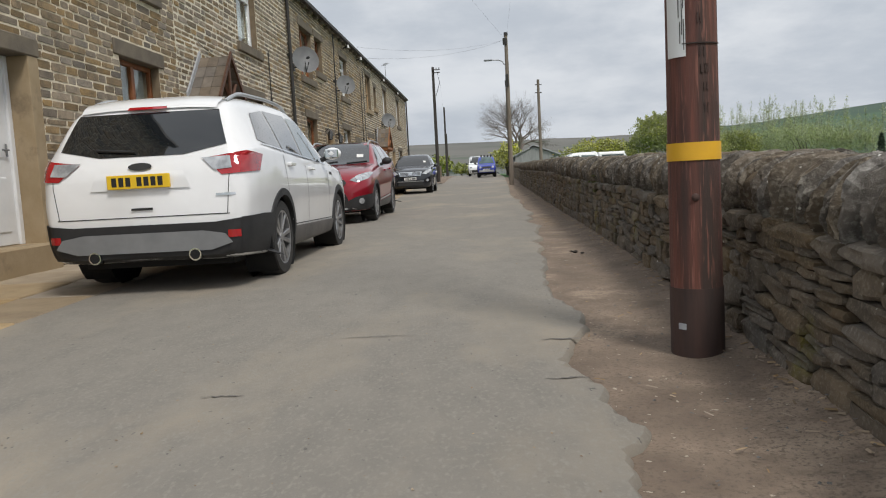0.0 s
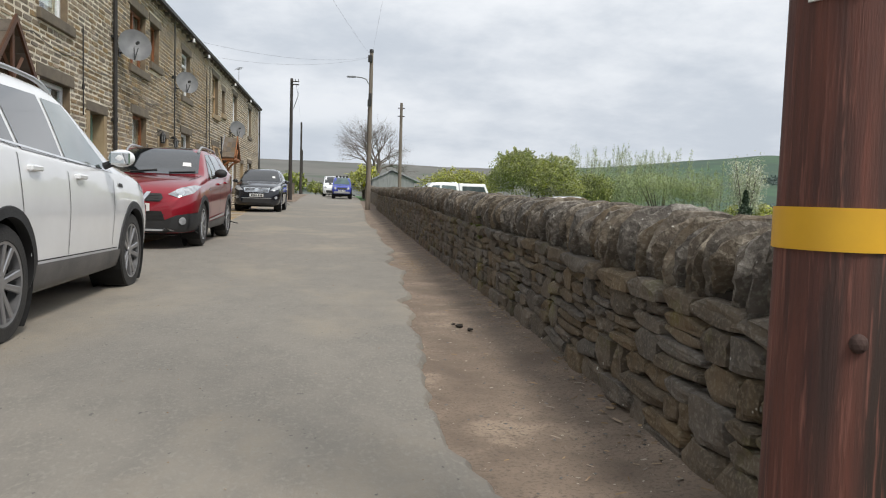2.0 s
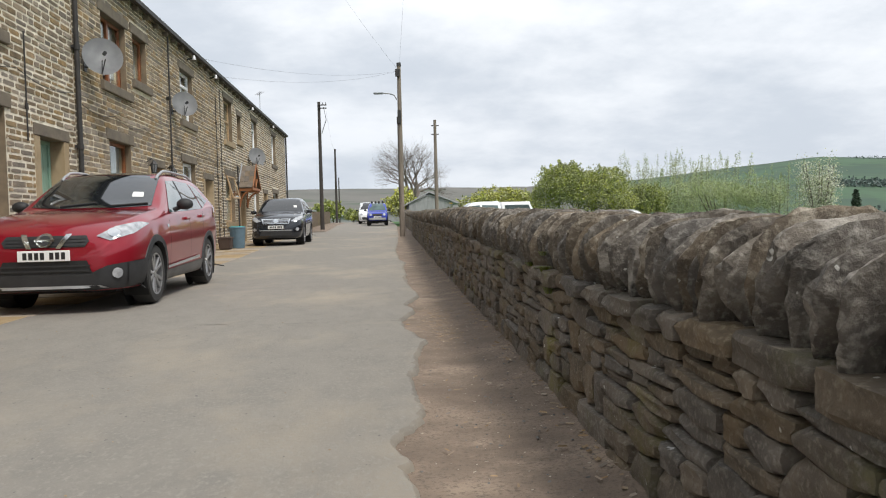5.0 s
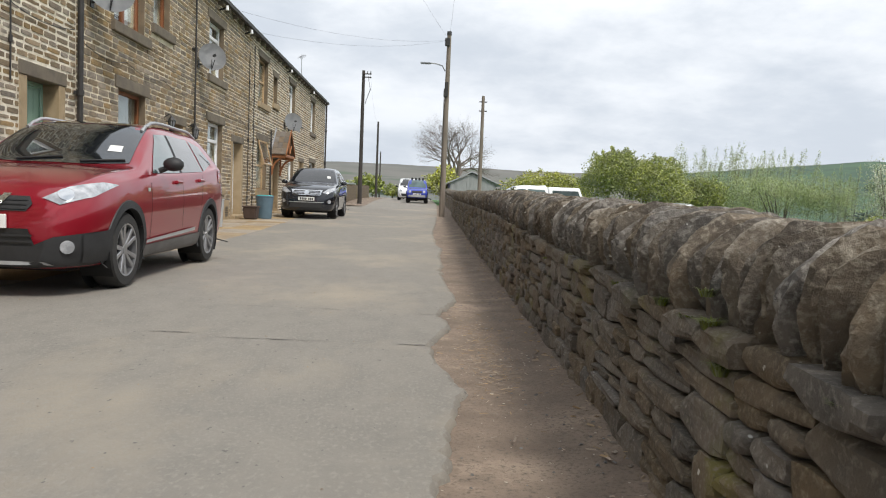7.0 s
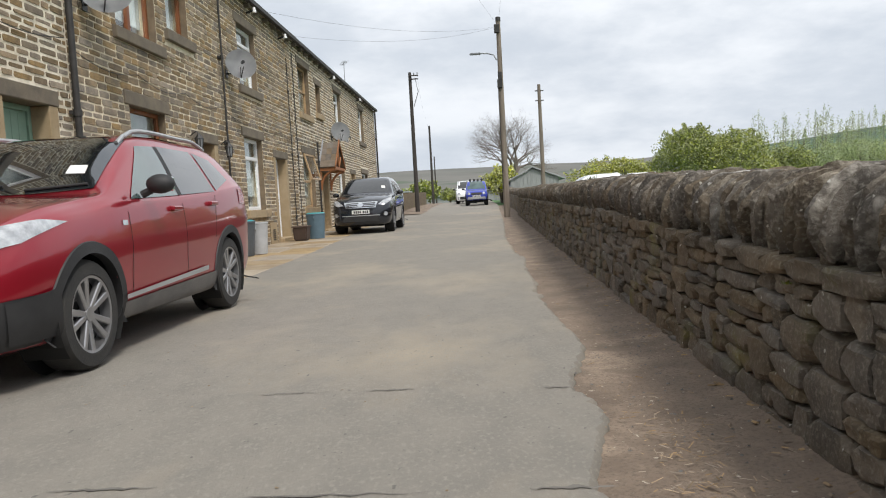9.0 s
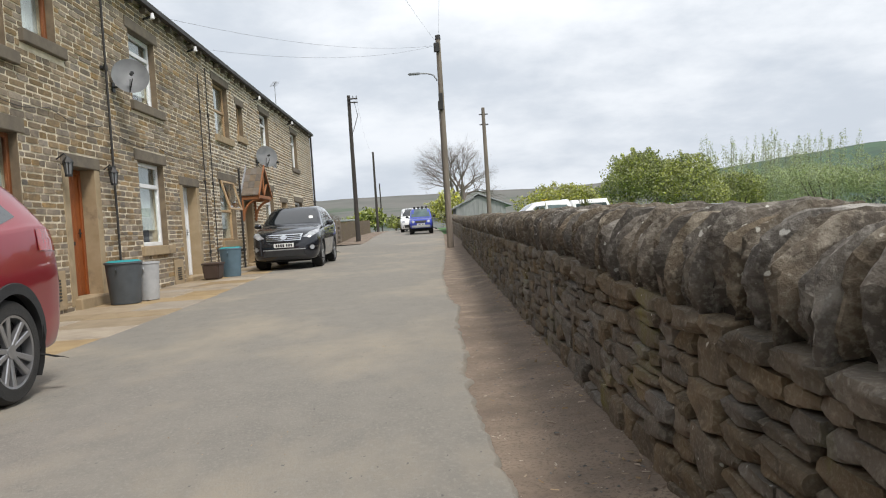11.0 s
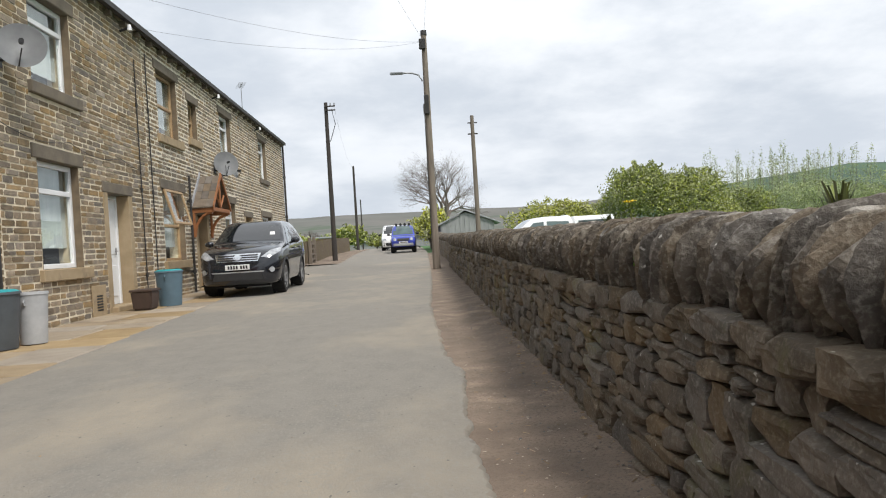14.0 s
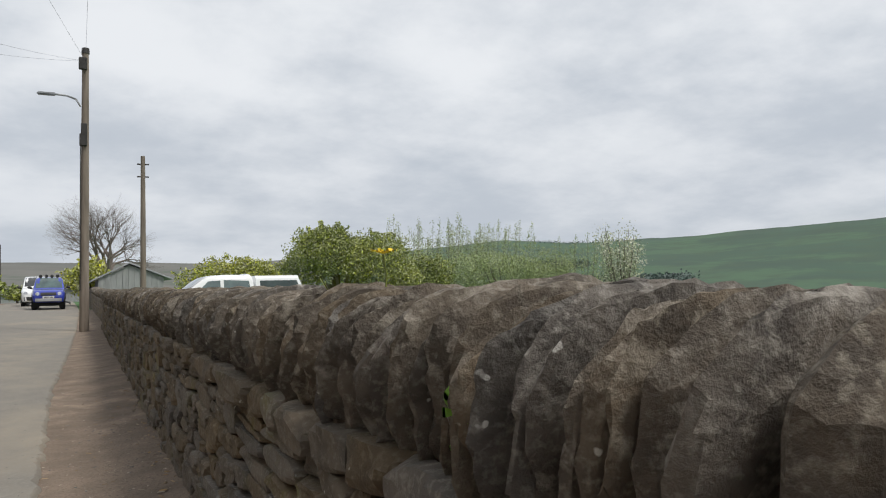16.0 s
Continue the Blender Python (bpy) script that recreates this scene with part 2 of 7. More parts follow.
PALE_PLASTIC = material("pale_plastic", (0.42, 0.43, 0.44), (0.35, 0.36, 0.37), 6, 0.55, bump=0.1)
BROWN_BOX = material("brown_plastic", (0.07, 0.045, 0.035), (0.055, 0.036, 0.028), 6, 0.6, bump=0.1)
LEAF_GREEN = material("shrub_leaf", (0.37, 0.40, 0.10), (0.19, 0.235, 0.06), 1.0, 0.6, bump=0, vary=0.28, island=True)
LEAF_PALE = material("willow_leaf", (0.38, 0.43, 0.19), (0.26, 0.33, 0.12), 1.0, 0.6, bump=0, vary=0.3, island=True)
LEAF_YELLOW = material("yellow_green_leaf", (0.46, 0.46, 0.09), (0.30, 0.34, 0.07), 1.0, 0.6, bump=0, vary=0.35, island=True)
BLOSSOM = material("white_blossom", (0.58, 0.57, 0.46), (0.42, 0.46, 0.28), 3, 0.7, bump=0, vary=0.2, island=True)
CONIFER = material("conifer_needle", (0.045, 0.07, 0.042), (0.055, 0.085, 0.05), 3, 0.7, bump=0, vary=0.3, island=True)
TWIG = material("grey_twig", (0.20, 0.165, 0.145), (0.145, 0.12, 0.105), 9, 0.9, bump=0)
# Distance haze is mixed into this foliage colour, paler and bluer than near leaves.
FAR_WOOD = material("haze_tinted_far_trees", (0.085, 0.125, 0.105), (0.115, 0.155, 0.135), 0.05, 0.9, bump=0, vary=0.25, island=True)
BARK = material("bark", (0.16, 0.13, 0.11), (0.11, 0.09, 0.078), 9, 0.9, bump=0.5)
WEED = material("wall_weed", (0.16, 0.185, 0.035), (0.105, 0.13, 0.028), 6, 0.6, bump=0, vary=0.3, island=True)
SPROUT = material("fresh_leaf", (0.24, 0.46, 0.05), (0.18, 0.36, 0.04), 20, 0.45, bump=0)
LITTER = material("dry_litter", (0.32, 0.24, 0.15), (0.22, 0.15, 0.09), 6, 0.9, bump=0, vary=0.35, island=True)
SHED_WALL = material("grey_shed_boards", (0.34, 0.35, 0.35), (0.27, 0.28, 0.28), 5, 0.9, bump=0.3, stretch=(1, 1, 0.2))
DANDELION = material("dandelion_petal", (0.9, 0.62, 0.01), None, rough=0.6, bump=0)
DUNG = material("dark_dung", (0.02, 0.016, 0.013), (0.03, 0.024, 0.018), 20, 0.9, bump=0.8)


# ---- helpers of the build ----
def box(bm, a, b):
    """A box from corner a to corner b added to a bmesh."""
    m = Matrix.Translation([(p + q) / 2 for p, q in zip(a, b)]) @ Matrix.Diagonal([abs(q - p) for p, q in zip(a, b)] + [1])
    return bmesh.ops.create_cube(bm, size=1, matrix=m)["verts"]


def bevelled(a, b, w=0.01, segments=1):
    bm = bmesh.new()
    box(bm, a, b)
    bmesh.ops.bevel(bm, geom=bm.edges[:], offset=w, segments=segments, affect="EDGES")
    return bm


def rod(bm, a, b, r0, r1=None, segments=10):
    """A tapered rod from a to b."""
    a, b = Vector(a), Vector(b)
    r1 = r0 if r1 is None else r1
    m = Matrix.Translation((a + b) / 2) @ (b - a).to_track_quat("Z", "Y").to_matrix().to_4x4()
    bmesh.ops.create_cone(bm, cap_ends=True, segments=segments, radius1=r0, radius2=r1, depth=(b - a).length, matrix=m)


def part(name, bm, mat, parent=None, label="", smooth=False):
    """Links a bmesh as one mesh object under a thing or a part."""
    me = bpy.data.meshes.new(name)
    bm.to_mesh(me)
    bm.free()
    me.materials.append(mat)
    if smooth:
        me.polygons.foreach_set("use_smooth", [True] * len(me.polygons))
        me.set_sharp_from_angle(angle=radians(35))
    ob = new(name, me)
    if parent:
        ob.parent = parent
    if label:
        ob["label"] = label
    return ob


def thing(name, label, category, at=(0, 0, 0), group="", kind="", turn=0):
    ob = new(name)
    ob.matrix_basis = pose(*at, 0, 0, turn)
    ob.empty_display_size = 0.1
    return tagged(ob, label, category, group, kind)


def tube(name, points, r, mat, parent=None, label=""):
    """A bent round tube along points, as one swept mesh."""
    pts = [Vector(p) for p in points]
    bm = bmesh.new()
    rings = []
    for i, p in enumerate(pts):
        d = (pts[min(i + 1, len(pts) - 1)] - pts[max(i - 1, 0)]).normalized()
        q = d.to_track_quat("Z", "Y")
        rings.append([bm.verts.new(p + q @ Vector((r * math.cos(a), r * math.sin(a), 0))) for a in np.linspace(0, 2 * math.pi, 8, endpoint=False)])
    for a, b in zip(rings, rings[1:]):
        k = min(range(8), key=lambda m: (b[m].co - a[0].co).length)
        for i in range(8):
            bm.faces.new((a[i], a[(i + 1) % 8], b[(i + 1 + k) % 8], b[(i + k) % 8]))
    bm.faces.new(rings[0][::-1]); bm.faces.new(rings[-1])
    bmesh.ops.recalc_face_normals(bm, faces=bm.faces[:])
    return part(name, bm, mat, parent, label, True)


GY = [-60, -30, 0, 3.7, 7.6, 14, 21, 30, 41.4, 55, 62, 75, 100]
GZ = [-0.6, -0.3, 0.06, 0.17, 0.26, 0.28, 0.31, 0.38, 0.46, 0.66, 0.84, 1.0, 1.1]


def gz(y):
    return float(np.interp(y, GY, GZ))


def wx(y):
    """The road face of the field wall."""
    return 1.245 + 0.0175 * y


EDGE_Y = [-12, 0, 2.2, 2.5, 2.67, 3.0, 3.16, 3.6, 4.17, 4.68, 5.2, 5.9, 6.5, 7.2, 7.7, 8.3, 8.87, 9.26, 10.2, 11.5, 12.0, 12.6, 13.3, 13.9, 14.8, 16.4, 17.5, 18.2, 19.8, 21.5, 22.5, 24, 27, 33, 41, 60]
EDGE_X = [0.2, 0.3, 0.41, 0.43, 0.54, 0.42, 0.46, 0.33, 0.49, 0.57, 0.44, 0.43, 0.48, 0.54, 0.50, 0.60, 0.53, 0.67, 0.65, 0.80, 0.68, 0.65, 0.80, 0.73, 0.92, 0.85, 0.82, 0.88, 0.87, 0.96, 0.86, 0.87, 0.86, 1.05, 1.25, 1.6]


def edge(y):
    """The ragged edge of the asphalt beside the dirt verge."""
    n = noise.noise((3, y * 4.1, 1)) * 0.035 + abs(noise.noise((7, y * 8.0, 2))) * 0.05 + noise.noise((5, y * 21.0, 6)) * 0.03
    return float(np.interp(y, EDGE_Y, EDGE_X)) + n - 0.01


# ---- ground, road, pavement ----
def build_ground():
    ys = sorted(set(list(np.arange(-60, 100, 1.0)) + [100, 130, 170, 220, 300, 420, 600, 900, 1300]))
    xs = [-900, -300, -120, -60, -30, -12, -6, 0, 1.4, 1.9, 2.6, 5, 10, 18, 30, 50, 80, 130, 220, 400, 900]
    def h(x, y):
        z = gz(y)
        if x > 2:                     # field falls away to the valley
            z -= min(x - 2, 25) * 0.012 + max(0, min(x - 22, 220)) * 0.15
        if y > 100:
            z -= (min(y, 400) - 100) * 0.01
        return z - 0.03
    bm = bmesh.new()
    g = [[bm.verts.new((x, y, h(x, y))) for y in ys] for x in xs]
    for i in range(len(xs) - 1):
        for j in range(len(ys) - 1):
            bm.faces.new((g[i][j], g[i + 1][j], g[i + 1][j + 1], g[i][j + 1]))
    tagged(part("ground", bm, GRASS_LAND, smooth=True), "rough green pasture falling away into the valley", "ground", kind="structure")
    # dirt verge
    bm = bmesh.new()
    rows = []
    for y in np.arange(-12, 60.01, 0.12):
        e, w = -0.1, wx(y) + 0.06
        rows.append([bm.verts.new((e + (w - e) * s, y, gz(y) + 0.012 * noise.noise((s * 2, y * 1.2, 0)) + 0.004 * noise.noise((s * 6, y * 2.5, 3)) + (0.05 * max(0, s - 0.75) / 0.25) - 0.004)) for s in np.linspace(0, 1, 16)])
    for a, b in zip(rows, rows[1:]):
        for i in range(15):
            bm.faces.new((a[i], a[i + 1], b[i + 1], b[i]))
    tagged(part("verge", bm, DIRT, smooth=True), "trodden brown dirt verge along the foot of the wall", "verge", kind="structure")
    # asphalt with its ragged edge
    bm = bmesh.new()
    rows = []
    for y in np.arange(-12, 100.01, 0.05):
        e = edge(y) if y < 60 else 1.6
        left = -5.2 if y < 50.4 else -4.2
        r = [bm.verts.new((x, y, gz(y) + 0.02 + 0.02 * (1 - ((x + 1.3) / 3) ** 2) * (abs(x + 1.3) < 3))) for x in (left, -3.3, -2, -0.8, min(0.1, e - .15), e - 0.02)]
        r.append(bm.verts.new((e, y, gz(y) + 0.012)))
        r.append(bm.verts.new((e + 0.01, y, gz(y) - 0.03)))
        rows.append(r)
    for a, b in zip(rows, rows[1:]):
        for i in range(7):
            bm.faces.new((a[i], a[i + 1], b[i + 1], b[i]))
    tagged(part("road", bm, ASPHALT, smooth=True), "worn grey asphalt lane with tan dusty patches", "road", kind="structure")


build_ground()


def far_verge():
    """The trodden strip between the lane and the wall past the houses."""
    bm = bmesh.new()
    rows = []
    for y in np.arange(50.6, 86, 0.4):
        inner = -2.75 - 0.012 * (y - 50) + 0.12 * noise.noise((y * 0.9, 3, 1))
        rows.append([bm.verts.new((x, y, gz(y) + z)) for x, z in ((-4.45, 0.09), (-3.6, 0.075 + 0.01 * noise.noise((y, 0, 5))), (inner - 0.06, 0.065), (inner, 0.0))])
    for a, b in zip(rows, rows[1:]):
        for i in range(3):
            bm.faces.new((a[i], a[i + 1], b[i + 1], b[i]))
    tagged(part("verge", bm, DIRT, smooth=True), "trodden dirt strip along the lane past the houses", "verge", kind="structure")


far_verge()


def road_z(x, y):
    return gz(y) + 0.02 + (0.02 * (1 - ((x + 1.3) / 3) ** 2) if abs(x + 1.3) < 3 else 0)


def crack(name, x0, x1, y, w, seed):
    """A thin dark joint line across the asphalt."""
    rnd = random.Random(seed)
    bm = bmesh.new()
    n = 14
    top, low = [], []
    for i in range(n + 1):
        x = x0 + (x1 - x0) * i / n
        yy = y + rnd.uniform(-0.01, 0.01)
        ww = w * rnd.uniform(0.3, 1) * math.sin(math.pi * (i + 0.6) / (n + 1.2))
        top.append(bm.verts.new((x, yy + ww, road_z(x, yy) + 0.004)))
        low.append(bm.verts.new((x, yy - ww, road_z(x, yy) + 0.004)))
    for i in range(n):
        bm.faces.new((low[i], low[i + 1], top[i + 1], top[i]))
    tagged(part(name, bm, CRACK), "thin dark crack across the asphalt", "crack", "cracks in the road", "structure")


for k, (x0, x1, y, w) in enumerate(((-1.25, -0.85, 12.62, 0.012), (-0.8, 0.1, 12.5, 0.010), (0.42, 0.70, 12.5, 0.018), (-0.9, -0.5, 13.84, 0.007), (-0.32, -0.05, 13.83, 0.014), (0.57, 0.74, 13.76, 0.016), (-0.9, -0.4, 4.2, 0.008), (0.2, 0.42, 3.3, 0.014), (0.25, 0.48, 4.0, 0.02), (-1.3, -1.1, 3.2, 0.012))):
    crack("road_crack", x0, x1, y, w, k)


def build_pavement():
    pav = thing("pavement", "worn tan stone flags raised along the house fronts", "pavement", kind="structure")
    rnd = random.Random(4)
    meshes = []
    y = -2.0
    while y < 50:
        outer = float(np.interp(y, [0, 6, 20.5, 24, 28, 31, 40, 50], [-3.36, -3.34, -2.98, -3.05, -3.25, -3.45, -3.9, -4.1]))
        ln = rnd.uniform(0.7, 1.25)
        cut = rnd.choice((0.42, 0.5, 0.6))
        xa = -5.0
        for x0, x1 in ((xa, xa + (outer - xa) * cut - 0.012), (xa + (outer - xa) * cut, outer)):
            bm = bevelled((x0, y, -0.12), (x1, y + ln - 0.018, rnd.uniform(0.034, 0.048)), 0.012)
            for v in bm.verts:
                v.co.z += gz(v.co.y)
                v.co.x += 0.02 * noise.noise((v.co.y * 2, v.co.x, 1))
            part("flagstone", bm, FLAG, pav)
        y += ln


build_pavement()


# ---- the terrace ----
FX = -5.01          # face of the house stones


def reveal_fill(bm, y0, y1, z0, z1, openings, x0, x1):
    """A wall slab with rectangular openings through it."""
    ys = sorted({y0, y1, *[min(max(v, y0), y1) for o in openings for v in o[:2]]})
    zs = sorted({z0, z1, *[min(max(v, z0), z1) for o in openings for v in o[2:4]]})
    for a, b in zip(ys, ys[1:]):
        for c, d in zip(zs, zs[1:]):
            if not any(o[0] <= (a + b) / 2 <= o[1] and o[2] <= (c + d) / 2 <= o[3] for o in openings):
                box(bm, (x0, a, c), (x1, b, d))


def stone_mesh(name, mat, seed, sub=1, rough=0.06, rounded=0.12):
    """A unit stone, its faces bulged and its corners worn, to be scaled to size."""
    bm = bmesh.new()
    bmesh.ops.create_cube(bm, size=1)
    if sub:
        bmesh.ops.subdivide_edges(bm, edges=bm.edges[:], cuts=sub, use_grid_fill=True)
    off = Vector((seed * 3.7, seed * 1.3, seed * 5.1))
    for v in bm.verts:
        c = v.co
        k = sum(abs(abs(q) - 0.5) < 1e-4 for q in c)
        v.co = c * (1 - rounded * (k - 1) / 2) + rough * Vector(noise.noise_vector(c * 2.2 + off))
    me = bpy.data.meshes.new(name)
    bm.to_mesh(me)
    bm.free()
    me.materials.append(mat)
    me.polygons.foreach_set("use_smooth", [False] * len(me.polygons))
    return me


def joined(name, items, mat, parent=None, pool=None):
    """One mesh out of many placed copies of the pool's stones: items are (variant, centre, size, turn matrix)."""
    data = []
    for me in pool:
        v = np.empty(len(me.vertices) * 3); me.vertices.foreach_get("co", v)
        data.append((v.reshape(-1, 3), [tuple(p.vertices) for p in me.polygons]))
    verts, faces, n = [], [], 0
    for k, c, s, t in items:
        v, f = data[k]
        w = v * np.array(s)
        if t is not None:
            w = w @ np.array(t.to_3x3()).T
        verts.append(w + np.array(c))
        faces += [tuple(i + n for i in p) for p in f]
        n += len(v)
    me = bpy.data.meshes.new(name)
    me.from_pydata(np.concatenate(verts).tolist() if verts else [], [], faces)
    me.materials.append(mat)
    ob = new(name, me)
    if parent:
        ob.parent = parent
    return ob


def bar(name, parent, mat, y0, y1, z0, z1, x0, x1, label="", bev=0.008):
    return part(name, bevelled((x0, y0, z0), (x1, y1, z1), bev), mat, parent, label)


def window(house, y0, y1, z0, z1, frame_mat, style="top", sill_mat=LINTEL, lintel_mat=LINTEL, curtain=0.8, surround=None):
    """A recessed window with lintel and sill; style: top (fanlight over a pane), two (side by side), one, sash."""
    win = thing("window", "", "")
    win.parent = house
    xf = FX - 0.17
    w = 0.085 if frame_mat is WHITE_PVC else 0.07
    def fr(a, b, c, d, dx=0.0, nm="frame"):
        part(nm, bevelled((xf - 0.03 + dx, a, c), (xf + 0.04 + dx, b, d), 0.008), frame_mat, win)
    fr(y0, y0 + w, z0 + 0.003, z1); fr(y1 - w, y1, z0 + 0.003, z1); fr(y0 + w, y1 - w, z1 - w, z1); fr(y0 + w, y1 - w, z0 + 0.003, z0 + w)
    panes = []
    if style == "top":
        zt = z0 + (z1 - z0) * 0.70
        fr(y0 + w, y1 - w, zt, zt + w, 0.005)
        panes = [(y0 + w, y1 - w, z0 + w, zt), (y0 + w, y1 - w, zt + w, z1 - w)]
    elif style == "two":
        ym = (y0 + y1) / 2
        fr(ym - w * 0.7, ym + w * 0.7, z0 + w, z1 - w, 0.005)
        panes = [(y0 + w, ym - w * .7, z0 + w, z1 - w), (ym + w * .7, y1 - w, z0 + w, z1 - w)]
    elif style == "sash":
        zt = (z0 + z1) / 2
        fr(y0 + w, y1 - w, zt - w / 2, zt + w / 2, 0.01)
        panes = [(y0 + w, y1 - w, z0 + w, zt - w / 2), (y0 + w, y1 - w, zt + w / 2, z1 - w)]
    else:
        panes = [(y0 + w, y1 - w, z0 + w, z1 - w)]
    for a, b, c, d in panes:
        p = part("pane", bevelled((xf - 0.004, a, c), (xf + 0.004, b, d), 0.001), GLASS, win)
        p.visible_shadow = False
    if curtain:
        bm = bmesh.new()                      # a hanging net with soft folds
        n = 28
        cols = []
        for i in range(n + 1):
            y = y0 + (y1 - y0) * i / n
            x = xf - 0.12 + 0.015 * math.sin(i * 2.1)
            cols.append([bm.verts.new((x, y, z)) for z in (z0 + (z1 - z0) * (1 - curtain), z1)])
        for a, b in zip(cols, cols[1:]):
            bm.faces.new((a[0], b[0], b[1], a[1]))
        part("curtain", bm, CURTAIN, win, smooth=True)
    for a, b in ((y0, y0 + 0.014), (y1 - 0.014, y1)):
        bar("reveal", win, REVEAL, a, b, z0 + 0.004, z1 - 0.004, FX - 0.128, FX - 0.001, bev=0.002)
    bar("sill", win, sill_mat, y0 - 0.12, y1 + 0.22, z0 - 0.19, z0, FX - 0.2, FX + 0.075, bev=0.012)
    bar("lintel", win, lintel_mat, y0 - 0.16, y1 + 0.16, z1, z1 + 0.22, FX - 0.2, FX + 0.03, bev=0.012)
    return [(y0 - 0.12, y1 + 0.22, z0 - 0.19, z0), (y0 - 0.16, y1 + 0.16, z1, z1 + 0.22)]


def door(house, y0, y1, z0, z1, mat, handle_mat, label, panels=0, glazed=False, jamb=SANDSTONE, lintel=LINTEL):
    """A recessed front door with stone jambs, lintel, step and handle."""
    d = thing("door", label, "")
    d.parent = house
    xf = FX - 0.26
    part("leaf", bevelled((xf - 0.04, y0 + 0.07, z0 + 0.005), (xf, y1 - 0.07, z1 - 0.07), 0.006), mat, d)
    for a, b, c, e in ((y0, y0 + 0.07, z0, z1), (y1 - 0.07, y1, z0, z1), (y0 + 0.07, y1 - 0.07, z1 - 0.07, z1)):
        part("door_frame", bevelled((xf - 0.05, a, c), (xf + 0.03, b, e), 0.006), mat, d)
    h, w = z1 - z0, y1 - y0
    if panels:
        for c, e in ((0.07, 0.36), (0.46, 0.88)):
            for a, b in ((0.17, 0.46), (0.54, 0.83)):
                part("door_panel", bevelled((xf - 0.01, y0 + w * a, z0 + h * c), (xf + 0.012, y0 + w * b, z0 + h * e), 0.01), mat, d)
    elif not glazed:
        for i in range(5):
            a = y0 + 0.1 + (w - 0.2) * i / 5
            part("door_board", bevelled((xf - 0.01, a, z0 + 0.05), (xf + 0.006, a + (w - 0.2) / 5 - 0.008, z1 - 0.1), 0.004), mat, d)
    bm = bmesh.new()
    rod(bm, (xf + 0.02, y1 - 0.16, z0 + 0.98), (xf + 0.02, y1 - 0.16, z0 + 1.12), 0.012)
    rod(bm, (xf + 0.0, y1 - 0.16, z0 + 1.05), (xf + 0.05, y1 - 0.16, z0 + 1.05), 0.01)
    rod(bm, (xf + 0.05, y1 - 0.16, z0 + 1.05), (xf + 0.05, y1 - 0.27, z0 + 1.05), 0.01)
    part("handle", bm, handle_mat, d)
    bm = bmesh.new()
    box(bm, (xf, y0 + w * .35, z0 + 0.85), (xf + 0.012, y0 + w * .65, z0 + 0.91))
    part("letter_plate", bm, handle_mat, d)
    bar("jamb", d, jamb, y0 - 0.2, y0, z0 - 0.12, z1, FX - 0.3, FX + 0.012)
    bar("jamb", d, jamb, y1, y1 + 0.2, z0 - 0.12, z1, FX - 0.3, FX + 0.012)
    bar("lintel", d, lintel, y0 - 0.22, y1 + 0.22, z1, z1 + 0.2, FX - 0.3, FX + 0.025, bev=0.012)
    bar("step", d, SANDSTONE, y0 - 0.1, y1 + 0.12, gz(y0) - 0.05, z0, FX - 0.35, FX + 0.12, bev=0.02)
    return [(y0 - 0.2, y0, z0 - 0.12, z1), (y1, y1 + 0.2, z0 - 0.12, z1), (y0 - 0.22, y1 + 0.22, z1, z1 + 0.2), (y0 - 0.1, y1 + 0.12, 0, z0)]


BRICK_POOL = [stone_mesh("stone", BRICK, k, 1, 0.05, 0.07) for k in range(10)]
EAVE = 6.32


